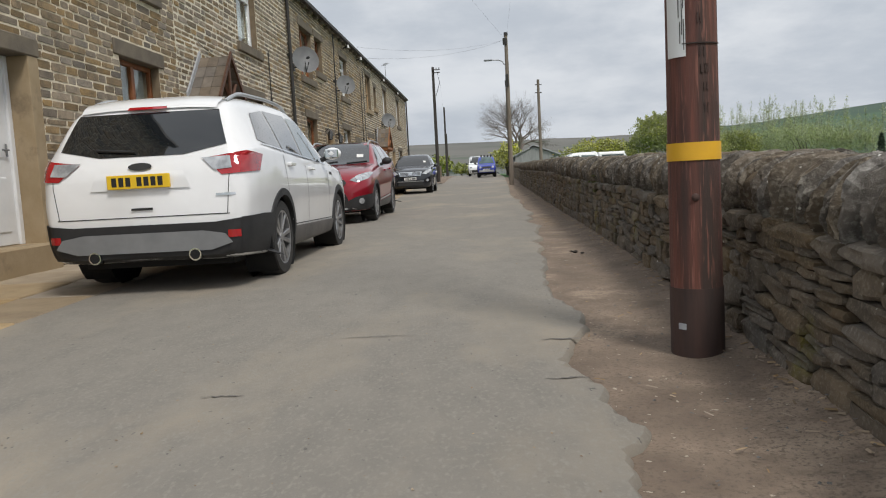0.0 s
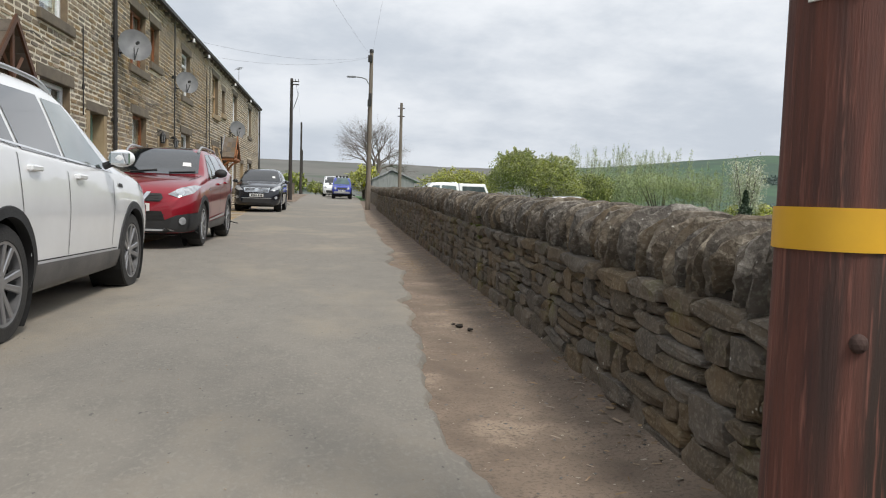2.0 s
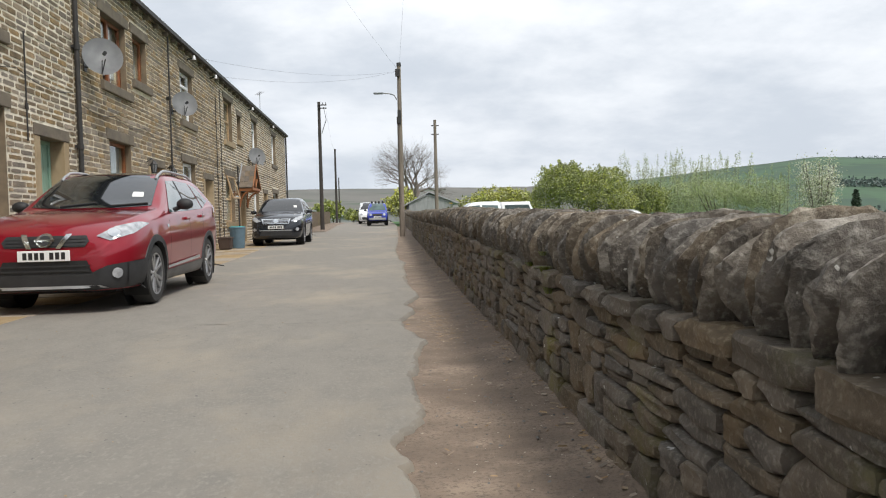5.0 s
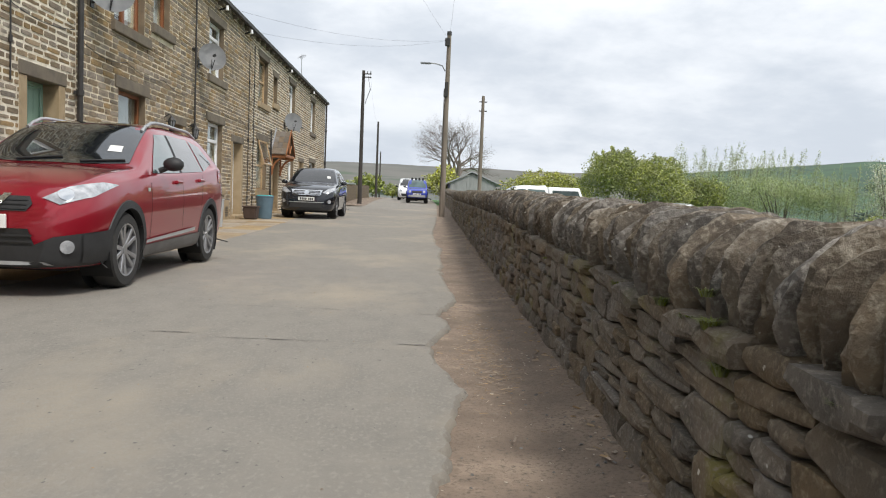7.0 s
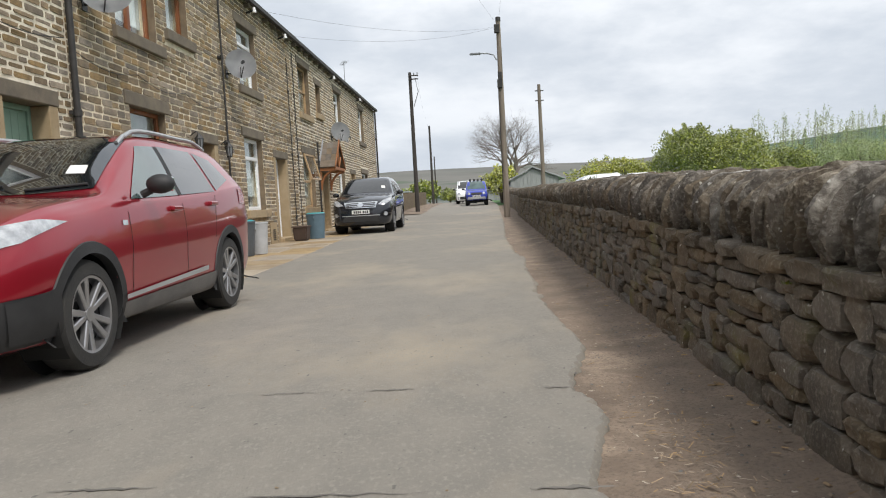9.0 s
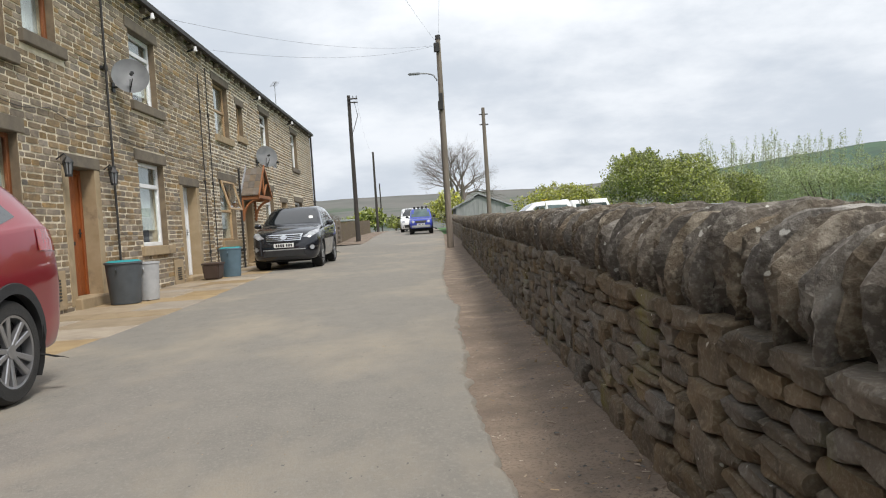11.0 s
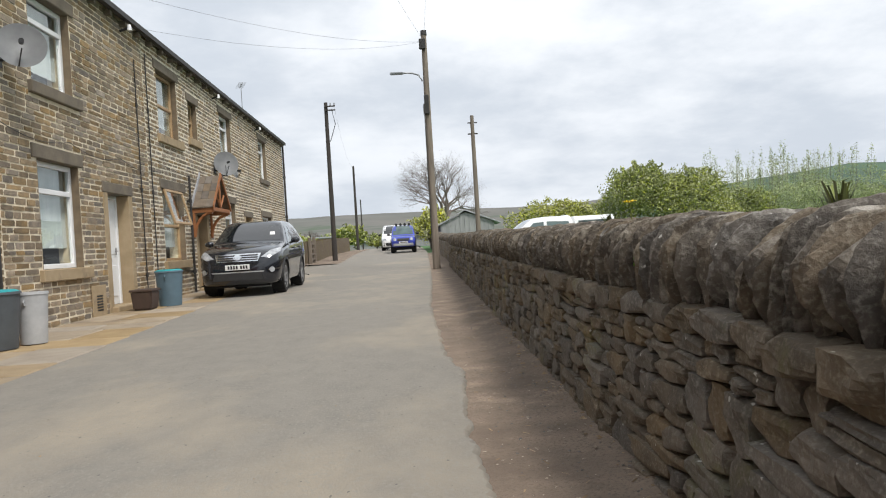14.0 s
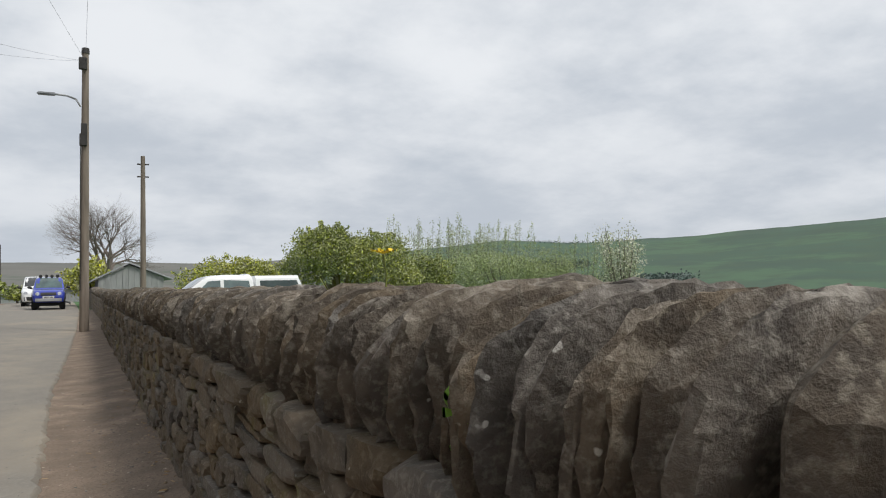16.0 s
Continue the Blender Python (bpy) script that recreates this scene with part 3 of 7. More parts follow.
def terrace_house(y0, y1, label, openings, stone_label, pale, doors=(), windows=(), seed=0, parts_max=300):
    """One house of the row: wall with openings, coursed stones, roof, gutter, windows and doors."""
    house = thing("terrace_house", label, "house", group="row of terraced houses")
    holes, keep = [], []
    for a in windows:
        holes.append(a[:4]); keep += window(house, *a)
    for a in doors:
        holes.append(a[:4]); keep += door(house, *a)
    bm = bmesh.new()
    reveal_fill(bm, y0, y1, -0.6, EAVE, [(a[0], a[1], a[2] - 0.1, a[3] + 0.1) for a in windows] + [(a[0] - 0.19, a[1] + 0.19, a[2] - 0.1, a[3] + 0.1) for a in doors], FX - 0.42, FX - (0.0 if pale else 0.002))
    bmesh.ops.remove_doubles(bm, verts=bm.verts[:], dist=1e-4)
    part("wall", bm, MORTAR_PALE if pale else MORTAR, house)
    # plain room shell, coloured dark to stand for indoor shade
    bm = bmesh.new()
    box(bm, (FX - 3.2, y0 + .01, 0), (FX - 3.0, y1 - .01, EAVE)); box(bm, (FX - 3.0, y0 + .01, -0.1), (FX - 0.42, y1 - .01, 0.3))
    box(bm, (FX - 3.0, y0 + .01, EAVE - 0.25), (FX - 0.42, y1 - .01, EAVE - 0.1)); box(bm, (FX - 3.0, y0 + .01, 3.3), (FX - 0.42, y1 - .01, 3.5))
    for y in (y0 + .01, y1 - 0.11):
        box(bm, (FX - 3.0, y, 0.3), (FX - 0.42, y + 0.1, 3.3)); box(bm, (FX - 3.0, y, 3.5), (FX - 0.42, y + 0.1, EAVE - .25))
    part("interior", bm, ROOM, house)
    bm = bmesh.new()
    box(bm, (FX - 8, y0, -0.6), (FX - 7.6, y1, EAVE))
    part("back_wall", bm, MORTAR, house)
    # roof slab with both pitches, fascia and gutter
    bm = bmesh.new()
    prof = [(FX + 0.16, EAVE + 0.0), (FX - 4, EAVE + 2.2), (FX - 8.3, EAVE + 0.0), (FX - 8.3, EAVE + 0.12), (FX - 4, EAVE + 2.34), (FX + 0.16, EAVE + 0.055)]
    ring = [[bm.verts.new((x, y, z)) for x, z in prof] for y in (y0, y1)]
    for i in range(6):
        bm.faces.new((ring[0][i], ring[0][(i + 1) % 6], ring[1][(i + 1) % 6], ring[1][i]))
    bm.faces.new(ring[0][::-1]); bm.faces.new(ring[1])
    part("roof", bm, SLATE, house)
    bm = bmesh.new()
    box(bm, (FX + 0.10, y0, EAVE - 0.10), (FX + 0.215, y1, EAVE - 0.004))
    part("gutter", bm, GUTTER, house)
    n = int((y1 - y0) / 0.75)
    for i in range(n):
        y = y0 + (i + 0.5) * (y1 - y0) / n
        part("gutter_bracket", bevelled((FX - 0.03, y - 0.05, EAVE - 0.2), (FX + 0.13, y + 0.05, EAVE - 0.092), 0.01), LINTEL, house)
    # coursed stones
    rnd = random.Random(100 + seed)
    items = []
    z = 0.12
    while z < EAVE - 0.08:
        h = rnd.choice((0.085, 0.10, 0.11, 0.12, 0.095))
        if z + h > EAVE - 0.01:
            h = EAVE - 0.01 - z
        y = y0 - rnd.uniform(0, 0.3)
        while y < y1:
            ln = rnd.uniform(0.18, 0.46)
            a, b = max(y, y0 + 0.004), min(y + ln, y1 - 0.004)
            spans = [(a, b)]
            for o in list(holes) + keep:
                if o[2] < z + h - 0.03 and o[3] > z + 0.03:
                    nxt = []
                    for p, q in spans:
                        if o[1] <= p or o[0] >= q: nxt.append((p, q)); continue
                        if o[0] > p: nxt.append((p, o[0]))
                        if o[1] < q: nxt.append((o[1], q))
                    spans = nxt
            for p, q in spans:
                if q - p > 0.05:
                    j = rnd.uniform(0.014, 0.021) if pale else rnd.uniform(0.0085, 0.014)
                    t = rnd.uniform(0.05, 0.08)
                    items.append((rnd.randrange(10), (FX - t / 2 + rnd.uniform(0.002, 0.014), (p + q) / 2, z + h / 2), (t, (q - p) - j * 2, h - j * 2), None))
            y += ln
        z += h
    return house, items, parts_max


TERRACE = []
W = WHITE_PVC
TERRACE.append(terrace_house(2.5, 12.55, "sooty stone terraced house with a white panelled front door", (), "", False,
    doors=[(7.2, 8.3, 0.6, 2.69, WHITE_PVC, METAL_GREY, "white panelled plastic door with a brass-coloured handle", 4)],
    windows=[(10.5, 11.8, 1.3, 3.03, BROWN_FRAME, "two"), (10.4, 11.75, 4.15, 5.6, BROWN_FRAME, "two")], seed=1))
TERRACE.append(terrace_house(12.55, 20.0, "stone terraced house with pale mortar and a timber porch hood", (), "", True,
    doors=[(13.05, 14.0, 0.5, 2.5, DARK_WOOD, METAL_GREY, "dark boarded front door under a porch hood"), (18.52, 19.45, 0.5, 2.73, GREEN_DOOR, METAL_GREY, "sage green boarded front door in a stone frame")],
    windows=[(15.95, 17.3, 4.15, 5.62, W, "top"), (15.95, 17.4, 1.3, 3.03, W, "top")], seed=2))
TERRACE.append(terrace_house(20.0, 26.3, "sooty stone terraced house with orange-brown window frames", (), "", False,
    doors=[(24.45, 25.4, 0.55, 2.67, ORANGE_DOOR, BLACK_IRON, "orange varnished boarded front door with black fittings")],
    windows=[(21.7, 23.05, 1.3, 3.02, BROWN_FRAME, "sash"), (21.47, 22.95, 4.17, 5.56, BROWN_FRAME, "two"), (23.42, 24.42, 4.55, 5.58, BROWN_FRAME, "one")], seed=3))
TERRACE.append(terrace_house(26.3, 32.4, "sooty stone terraced house with white plastic windows", (), "", False,
    doors=[(30.05, 31.1, 0.52, 2.67, WHITE_PVC, METAL_GREY, "white plastic front door in a sandstone frame", 4)],
    windows=[(27.42, 28.87, 1.3, 3.02, W, "top", SANDSTONE), (27.42, 28.85, 4.2, 5.62, W, "top")], seed=4))
TERRACE.append(terrace_house(32.4, 38.5, "stone terraced house with pale mortar and tan window frames", (), "", True,
    doors=[(36.0, 36.95, 0.52, 2.5, TAN_FRAME, METAL_GREY, "tan front door under a timber porch hood")],
    windows=[(33.25, 34.85, 1.3, 2.99, TAN_FRAME, "sash", SANDSTONE), (33.3, 34.8, 4.25, 5.75, TAN_FRAME, "sash", SANDSTONE), (35.75, 36.55, 4.5, 5.47, TAN_FRAME, "sash", SANDSTONE)], seed=5))
TERRACE.append(terrace_house(38.5, 50.5, "sooty stone terraced house at the end of the row", (), "", True,
    doors=[(42.0, 43.0, 0.6, 2.65, TAN_FRAME, METAL_GREY, "tan front door in a stone frame")],
    windows=[(39.05, 40.5, 4.35, 5.75, W, "top"), (39.1, 40.5, 1.35, 3.0, W, "top"), (45.0, 46.5, 4.25, 5.78, W, "top"), (45.0, 46.9, 1.5, 2.78, W, "top")], seed=6))


def gable_wall(house, y0, y1):
    """The plain end wall of the row, up to the ridge."""
    bm = bmesh.new()
    prof = [(FX - 0.425, -0.6), (FX - 0.425, EAVE + 0.1), (FX - 4, EAVE + 2.18), (FX - 7.59, EAVE + 0.1), (FX - 7.59, -0.6)]
    ring = [[bm.verts.new((x, y, z)) for x, z in prof] for y in (y0, y1)]
    for i in range(5):
        bm.faces.new((ring[0][i], ring[0][(i + 1) % 5], ring[1][(i + 1) % 5], ring[1][i]))
    bm.faces.new(ring[0][::-1]); bm.faces.new(ring[1])
    bmesh.ops.recalc_face_normals(bm, faces=bm.faces[:])
    part("gable_wall", bm, MORTAR, house)


gable_wall(TERRACE[0][0], 2.505, 2.8)
gable_wall(TERRACE[-1][0], 50.2, 50.495)


def porch_hood(yc, half, depth, ze, za, wood, label):
    """A gabled timber porch hood with shingled slopes on two brackets."""
    p = thing("porch_hood", label, "porch", (FX + 0.02, yc, ze))
    h = za - ze
    for s in (-1, 1):
        for r in range(4):                       # rows of shingle on each slope
            for c in range(3):
                bm = bmesh.new()
                t0, t1 = r / 4, (r + 1) / 4 + 0.03
                x0, x1 = depth * c / 3, depth * (c + 1) / 3 - 0.006
                q = [(x0, s * (half + .08) * (1 - t0), h * t0 + 0.03 + 0.012), (x1, s * (half + .08) * (1 - t0), h * t0 + 0.03 + 0.012),
                     (x1, s * (half + .08) * (1 - min(t1, 1)), h * min(t1, 1) + 0.03), (x0, s * (half + .08) * (1 - min(t1, 1)), h * min(t1, 1) + 0.03)]
                lo = [bm.verts.new((x, y, z - 0.03)) for x, y, z in q]; hi = [bm.verts.new(v) for v in q]
                bm.faces.new(hi); bm.faces.new(lo[::-1])
                for i in range(4):
                    bm.faces.new((lo[i], lo[(i + 1) % 4], hi[(i + 1) % 4], hi[i]))
                part("shingle", bm, SHINGLE, p)
        bm = bmesh.new()                         # bargeboard
        a, b = Vector((depth, s * (half + .1), -0.04)), Vector((depth, 0, h + 0.0))
        for v in box(bm, (0, 0, 0), (0.035, 1, 0.11)):
            t = v.co.y
            v.co = Vector((depth + v.co.x, a.y + (b.y - a.y) * t, a.z + (b.z - a.z) * t + v.co.z))
        part("bargeboard", bm, wood, p)
        bar("side_plate", p, wood, s * half - 0.035, s * half + 0.035, -0.12, 0.0, 0.0, depth)
        tube("bracket", [(0.03 + (depth - .08) * (1 - math.cos(u)), s * (half - 0.02), -0.12 - 0.6 * (1 - math.sin(u))) for u in np.linspace(0, math.pi / 2, 7)], 0.04, wood, p)
        bar("wall_post", p, wood, s * half - 0.035, s * half + 0.035, -0.75, -0.125, 0.0, 0.06)
    bar("cross_tie", p, wood, -half, half, -0.08, 0.02, depth - 0.07, depth - 0.01)
    bar("king_post", p, wood, -0.035, 0.035, 0.02, h - 0.05, depth - 0.06, depth - 0.015)
    for s in (-1, 1):
        bm = bmesh.new()
        rod(bm, (depth - 0.04, s * 0.03, 0.05), (depth - 0.04, s * half * 0.5, h * 0.45), 0.03, segments=4)
        part("strut", bm, wood, p)
    bm = bmesh.new()                             # lead flashing up the wall
    for v in box(bm, (-0.01, 0, 0), (0.02, 1, 0.12)):
        t = v.co.y
        v.co = Vector((v.co.x, -(half + .08) * (1 - t), h * t + v.co.z + 0.03))
    part("flashing", bm, LEAD, p, "pale lead flashing")
    return p


porch_hood(13.55, 0.65, 0.55, 2.62, 3.42, DARK_WOOD, "dark timber porch hood with shingled slopes over a door")
porch_hood(36.4, 0.85, 0.55, 2.62, 3.5, PORCH_WOOD, "orange timber porch hood with shingled slopes over a door")


def satellite_dish(y, z, r, aim=(0.42, -0.82, 0.32)):
    d = thing("satellite_dish", "grey satellite dish on a wall bracket", "satellite dish", (FX + 0.01, y, z), "satellite dishes")
    bm = bmesh.new()
    rings = []
    for i in range(7):
        rr = r * i / 6
        rings.append([bm.verts.new((rr * math.cos(a), rr * 1.08 * math.sin(a), 0.28 * rr * rr / r)) for a in np.linspace(0, 2 * math.pi, 28, endpoint=False)] if i else [bm.verts.new((0, 0, 0))])
    for k in range(28):
        bm.faces.new((rings[0][0], rings[1][k], rings[1][(k + 1) % 28]))
        for i in range(1, 6):
            bm.faces.new((rings[i][k], rings[i + 1][k], rings[i + 1][(k + 1) % 28], rings[i][(k + 1) % 28]))
    bmesh.ops.solidify(bm, geom=bm.faces[:], thickness=-0.012)
    q = Vector(aim).to_track_quat("Z", "Y").to_matrix().to_4x4()
    bm.transform(Matrix.Translation((0.32, 0, 0)) @ q)
    part("reflector", bm, DISH, d, smooth=True)
    f = Vector((0.32, 0, 0)) + Vector(aim).normalized() * r * 1.15
    tube("feed_arm", [(0.32, 0, -0.02), (f.x - .1, f.y + .1, -r * 0.9), (f.x, f.y, -0.08)], 0.009, BLACK_IRON, d)
    bm = bmesh.new()
    rod(bm, f + Vector((0, 0, -0.1)), f - Vector(aim) * 0.12 + Vector((0, 0, -.06)), 0.035)
    part("receiver", bm, BLACK_IRON, d)
    tube("wall_arm", [(0, 0, -0.15), (0.15, 0, -0.15), (0.3, 0, -0.02)], 0.022, BLACK_IRON, d)
    part("wall_plate", bevelled((-0.005, -0.07, -0.24), (0.012, 0.07, -0.06), 0.004), BLACK_IRON, d)


satellite_dish(20.55, 4.40, 0.36)
satellite_dish(26.5, 4.43, 0.33)
satellite_dish(38.15, 4.02, 0.36)
satellite_dish(39.0, 3.95, 0.24, (0.9, -0.2, 0.2))


def downpipe(y, z0, z1, x=FX + 0.08, r=0.045, name="downpipe", lab="black cast downpipe fixed to the stone wall"):
    d = thing(name, lab, "drainpipe", (x, y, z0), "drainpipes")
    bm = bmesh.new(); rod(bm, (0, 0, 0), (0, 0, z1 - z0), r, segments=14)
    part("pipe", bm, GUTTER, d, smooth=True)
    z = 0.5
    while z < z1 - z0:
        bm = bmesh.new(); rod(bm, (0, 0, z), (0, 0, z + 0.09), r + 0.014, segments=14); box(bm, (-0.07, -0.09, z + .02), (-0.03, 0.09, z + 0.07))
        part("collar", bm, GUTTER, d)
        z += 1.8


downpipe(20.0, 0.35, 6.26)
downpipe(50.38, 0.6, 6.26)
downpipe(35.2, 0.45, 3.45, r=0.03)
downpipe(26.05, 0.4, 6.2, r=0.022)
for y, z0, z1 in ((18.05, 2.6, 4.3), (31.85, 0.5, 5.6), (32.55, 0.5, 5.9)):
    downpipe(y, z0, z1, FX + 0.03, 0.012, "wall_conduit", "thin cable conduit running up the stone wall")
for y0, y1, z in ((13.5, 19.9, 3.72), (20.1, 25.9, 3.55), (26.3, 33, 3.42), (33, 50, 3.55)):
    c = thing("wall_cable", "black cable sagging along the stone wall", "cable", (FX + 0.03, y0, z))
    tube("cable_run", [(0, (y1 - y0) * t, -0.12 * math.sin(math.pi * ((t * 3) % 1)) - 0.06 * t) for t in np.linspace(0, 1, 25)], 0.006, CABLE, c)


def lantern(y, z):
    d = thing("wall_lantern", "black iron lantern on a wall bracket", "lantern", (FX + 0.01, y, z), "lanterns beside the door")
    tube("bracket", [(0, 0, 0.12), (0.12, 0, 0.2), (0.17, 0, 0.14)], 0.012, BLACK_IRON, d)
    bm = bmesh.new(); rod(bm, (0.17, 0, 0.06), (0.17, 0, 0.15), 0.09, 0.02, 6); part("cap", bm, BLACK_IRON, d)
    bm = bmesh.new(); rod(bm, (0.17, 0, -0.13), (0.17, 0, 0.06), 0.045, 0.07, 6); part("glass", bm, METAL_GREY, d)
    for k in range(6):
        a = k * math.pi / 3
        bm = bmesh.new(); rod(bm, (0.17 + 0.05 * math.cos(a), 0.05 * math.sin(a), -0.14), (0.17 + 0.078 * math.cos(a), 0.078 * math.sin(a), 0.06), 0.008, segments=4); part("rib", bm, BLACK_IRON, d)
    bm = bmesh.new(); rod(bm, (0.17, 0, -0.16), (0.17, 0, -0.13), 0.055, segments=6); part("base", bm, BLACK_IRON, d)


lantern(24.1, 2.62); lantern(25.78, 2.58)


def wall_vent(y, z, mat, n):
    d = thing("air_vent", "stone plate with a grated cellar vent low in the wall", "vent", (FX + 0.012, y, z))
    part("surround", bevelled((0, -0.3, -0.3), (0.02, 0.3, 0.3), 0.006), mat, d)
    for i in range(n):
        part("slot", bevelled((0.021, -0.13, -0.16 + i * 0.05), (0.024, 0.13, -0.13 + i * 0.05), 0.001), BLACK_IRON, d)


wall_vent(23.75, 0.72, SANDSTONE, 7)
wall_vent(29.35, 0.66, SANDSTONE, 6)


def tub(y, x, r, h, mat, lid, label, name="bin"):
    d = thing(name, label, "bin", (x, y, gz(y) + 0.046), "bins on the pavement")
    bm = bmesh.new(); rod(bm, (0, 0, 0), (0, 0, h), r * 0.82, r, 24); part("body", bm, mat, d, smooth=True)
    bm = bmesh.new(); rod(bm, (0, 0, h), (0, 0, h + 0.03), r * 1.06, r * 1.04, 24); part("rim", bm, mat, d)
    if lid:
        bm = bmesh.new(); rod(bm, (0, 0, h + 0.03), (0, 0, h + 0.055), r * 1.0, r * 0.8, 24); part("lid", bm, lid, d, "teal lid")
    for s in (-1, 1):
        tube("handle", [(0, s * r * 1.02, h - 0.06), (0, s * r * 1.16, h - 0.09), (0, s * r * 1.02, h - 0.13)], 0.012, mat, d)


tub(24.95, -4.45, 0.29, 0.66, BIN_GREY, TEAL_LID, "dark grey round dustbin with a teal lid")
tub(25.4, -4.22, 0.19, 0.62, PALE_PLASTIC, None, "pale grey plastic tub beside the dustbin")
tub(30.8, -4.2, 0.26, 0.66, BIN_BLUE, TEAL_LID, "blue-grey bin with a teal lid")
tub(51.2, -4.6, 0.27, 0.62, BIN_BLUE, TEAL_LID, "teal-lidded bin at the end of the terrace")
rb = thing("recycling_box", "brown plastic recycling box on the pavement", "box", (-4.46, 30.15, gz(30.15) + 0.046))
bm = bevelled((-0.2, -0.24, 0), (0.2, 0.24, 0.36), 0.03, 2)
for v in bm.verts: v.co.x *= 0.85 + 0.15 * v.co.z / .36; v.co.y *= 0.85 + 0.15 * v.co.z / .36
part("body", bm, BROWN_BOX, rb)
part("rim", bevelled((-0.215, -0.255, 0.34), (0.215, 0.255, 0.385), 0.01), BROWN_BOX, rb)

# an open top-hung casement on the fifth house
oc = thing("open_casement", "tan window casement propped open", "window", (FX + 0.02, 34.0, 2.98))
m = pose(0, 0, 0, 0, -15, 0)
for nm, a, b in (("rail", (-0.03, -0.68, -0.06), (0.02, 0.68, 0.0)), ("rail", (-0.03, -0.68, -0.85), (0.02, 0.68, -0.79)), ("stile", (-0.03, -0.68, -0.79), (0.02, -0.61, -0.06)), ("stile", (-0.03, 0.61, -0.79), (0.02, 0.68, -0.06))):
    bm = bevelled(a, b, 0.006); bm.transform(m); part(nm, bm, TAN_FRAME, oc)
bm = bevelled((-0.008, -0.61, -0.79), (0.0, 0.61, -0.06), 0.001); bm.transform(m); part("pane", bm, GLASS, oc).visible_shadow = False


def aerial(y, z, x=FX - 0.5, turn=20):
    d = thing("television_aerial", "thin metal television aerial on the roof", "aerial", (x, y, z), "aerials", turn=turn)
    bm = bmesh.new(); rod(bm, (0, 0, -0.6), (0, 0, 1.0), 0.014, segments=6); part("mast", bm, METAL_GREY, d)
    bm = bmesh.new(); rod(bm, (0, -0.5, 0.95), (0, 0.5, 0.95), 0.01, segments=6); part("boom", bm, METAL_GREY, d)
    for i in range(7):
        bm = bmesh.new(); rod(bm, (-0.14, -0.48 + i * 0.16, 0.95), (0.14, -0.48 + i * 0.16, 0.95), 0.006, segments=5); part("element", bm, METAL_GREY, d)


aerial(22.3, 7.3, turn=35); aerial(24.2, 7.0, turn=-20); aerial(45, 6.9)
for y in (28.3, 31.2, 38.3, 44.5):
    d = thing("wall_bracket", "small dark bracket under the eaves", "bracket", (FX + 0.012, y, 6.02), "brackets under the eaves")
    bm = bmesh.new(); rod(bm, (0, 0, 0), (0.2, 0, 0.06), 0.025); part("arm", bm, BLACK_IRON, d)
    bm = bmesh.new(); rod(bm, (0.2, 0, 0.0), (0.2, 0, 0.12), 0.05, 0.03); part("insulator", bm, WHITE_PVC, d)


# ---- poles, lamp and overhead lines ----
def pole(x, y, r, h, mat, label, lean=(0, 0), foot=None):
    p = thing("telegraph_pole", label, "pole", (x, y, gz(y) - 0.05))
    bm = bmesh.new()
    n, k = 26, 22
    rings = []
    for i in range(n + 1):
        t = (i / n) ** 1.6
        rr = r * (1 - 0.32 * t)
        z = h * t
        rings.append([bm.verts.new((rr * (1 + 0.018 * noise.noise((math.cos(a) * 2, math.sin(a) * 2, z * 0.7))) * math.cos(a) + lean[0] * t, rr * math.sin(a) + lean[1] * t, z)) for a in np.linspace(0, 2 * math.pi, k, endpoint=False)])
    for a, b in zip(rings, rings[1:]):
        for i in range(k):
            bm.faces.new((a[i], a[(i + 1) % k], b[(i + 1) % k], b[i]))
    bm.faces.new(rings[-1])
    part("shaft", bm, mat, p, smooth=True)
    return p


def sleeve(name, parent, r, z0, z1, a0, a1, mat, label="", lift=0.004):
    """A curved sheet wrapped round a pole between two angles."""
    bm = bmesh.new()
    n = 24
    cols = []
    for i in range(n + 1):
        a = radians(a0 + (a1 - a0) * i / n)
        cols.append([bm.verts.new(((r + d) * math.cos(a), (r + d) * math.sin(a), z)) for z, d in ((z0, -0.01), (z0, lift), (z1, lift), (z1, -0.01))])
    for a, b in zip(cols, cols[1:]):
        for j in range(3):
            bm.faces.new((a[j], b[j], b[j + 1], a[j + 1]))
    return part(name, bm, mat, parent, label, True)


p1 = pole(1.01, 3.79, 0.137, 9.0, POLE_NEW, "reddish creosoted telegraph pole with a yellow band beside the wall")
p1.scale = (0.92, 0.92, 1)
Z0 = gz(3.79) - 0.05
sleeve("yellow_band", p1, 0.134, 1.115 - Z0, 1.20 - Z0, 0, 360, YELLOW, "bright yellow band")
sleeve("sooty_foot", p1, 0.1355, 0.0, 0.50 - Z0, 0, 360, POLE_FOOT, "blackened foot")
sleeve("white_plate", p1, 0.131, 1.60 - Z0, 2.6 - Z0, 195, 243, WHITE_PVC, "white plate with black lettering")
for i, (z, hh, a) in enumerate(((1.63, 0.14, 239), (1.70, 0.25, 235.5), (1.66, 0.1, 231), (1.82, 0.3, 238.5), (1.98, 0.2, 233), (2.1, 0.3, 236.5), (1.78, 0.12, 228.5), (2.25, 0.2, 230))):
    sleeve("letter_bar", p1, 0.137, z - Z0, z + hh - Z0, a, a + 1.8, BLACK_IRON)
sleeve("saw_cut", p1, 0.1325, 1.655 - Z0, 1.66 - Z0, 235, 330, POLE_FOOT)
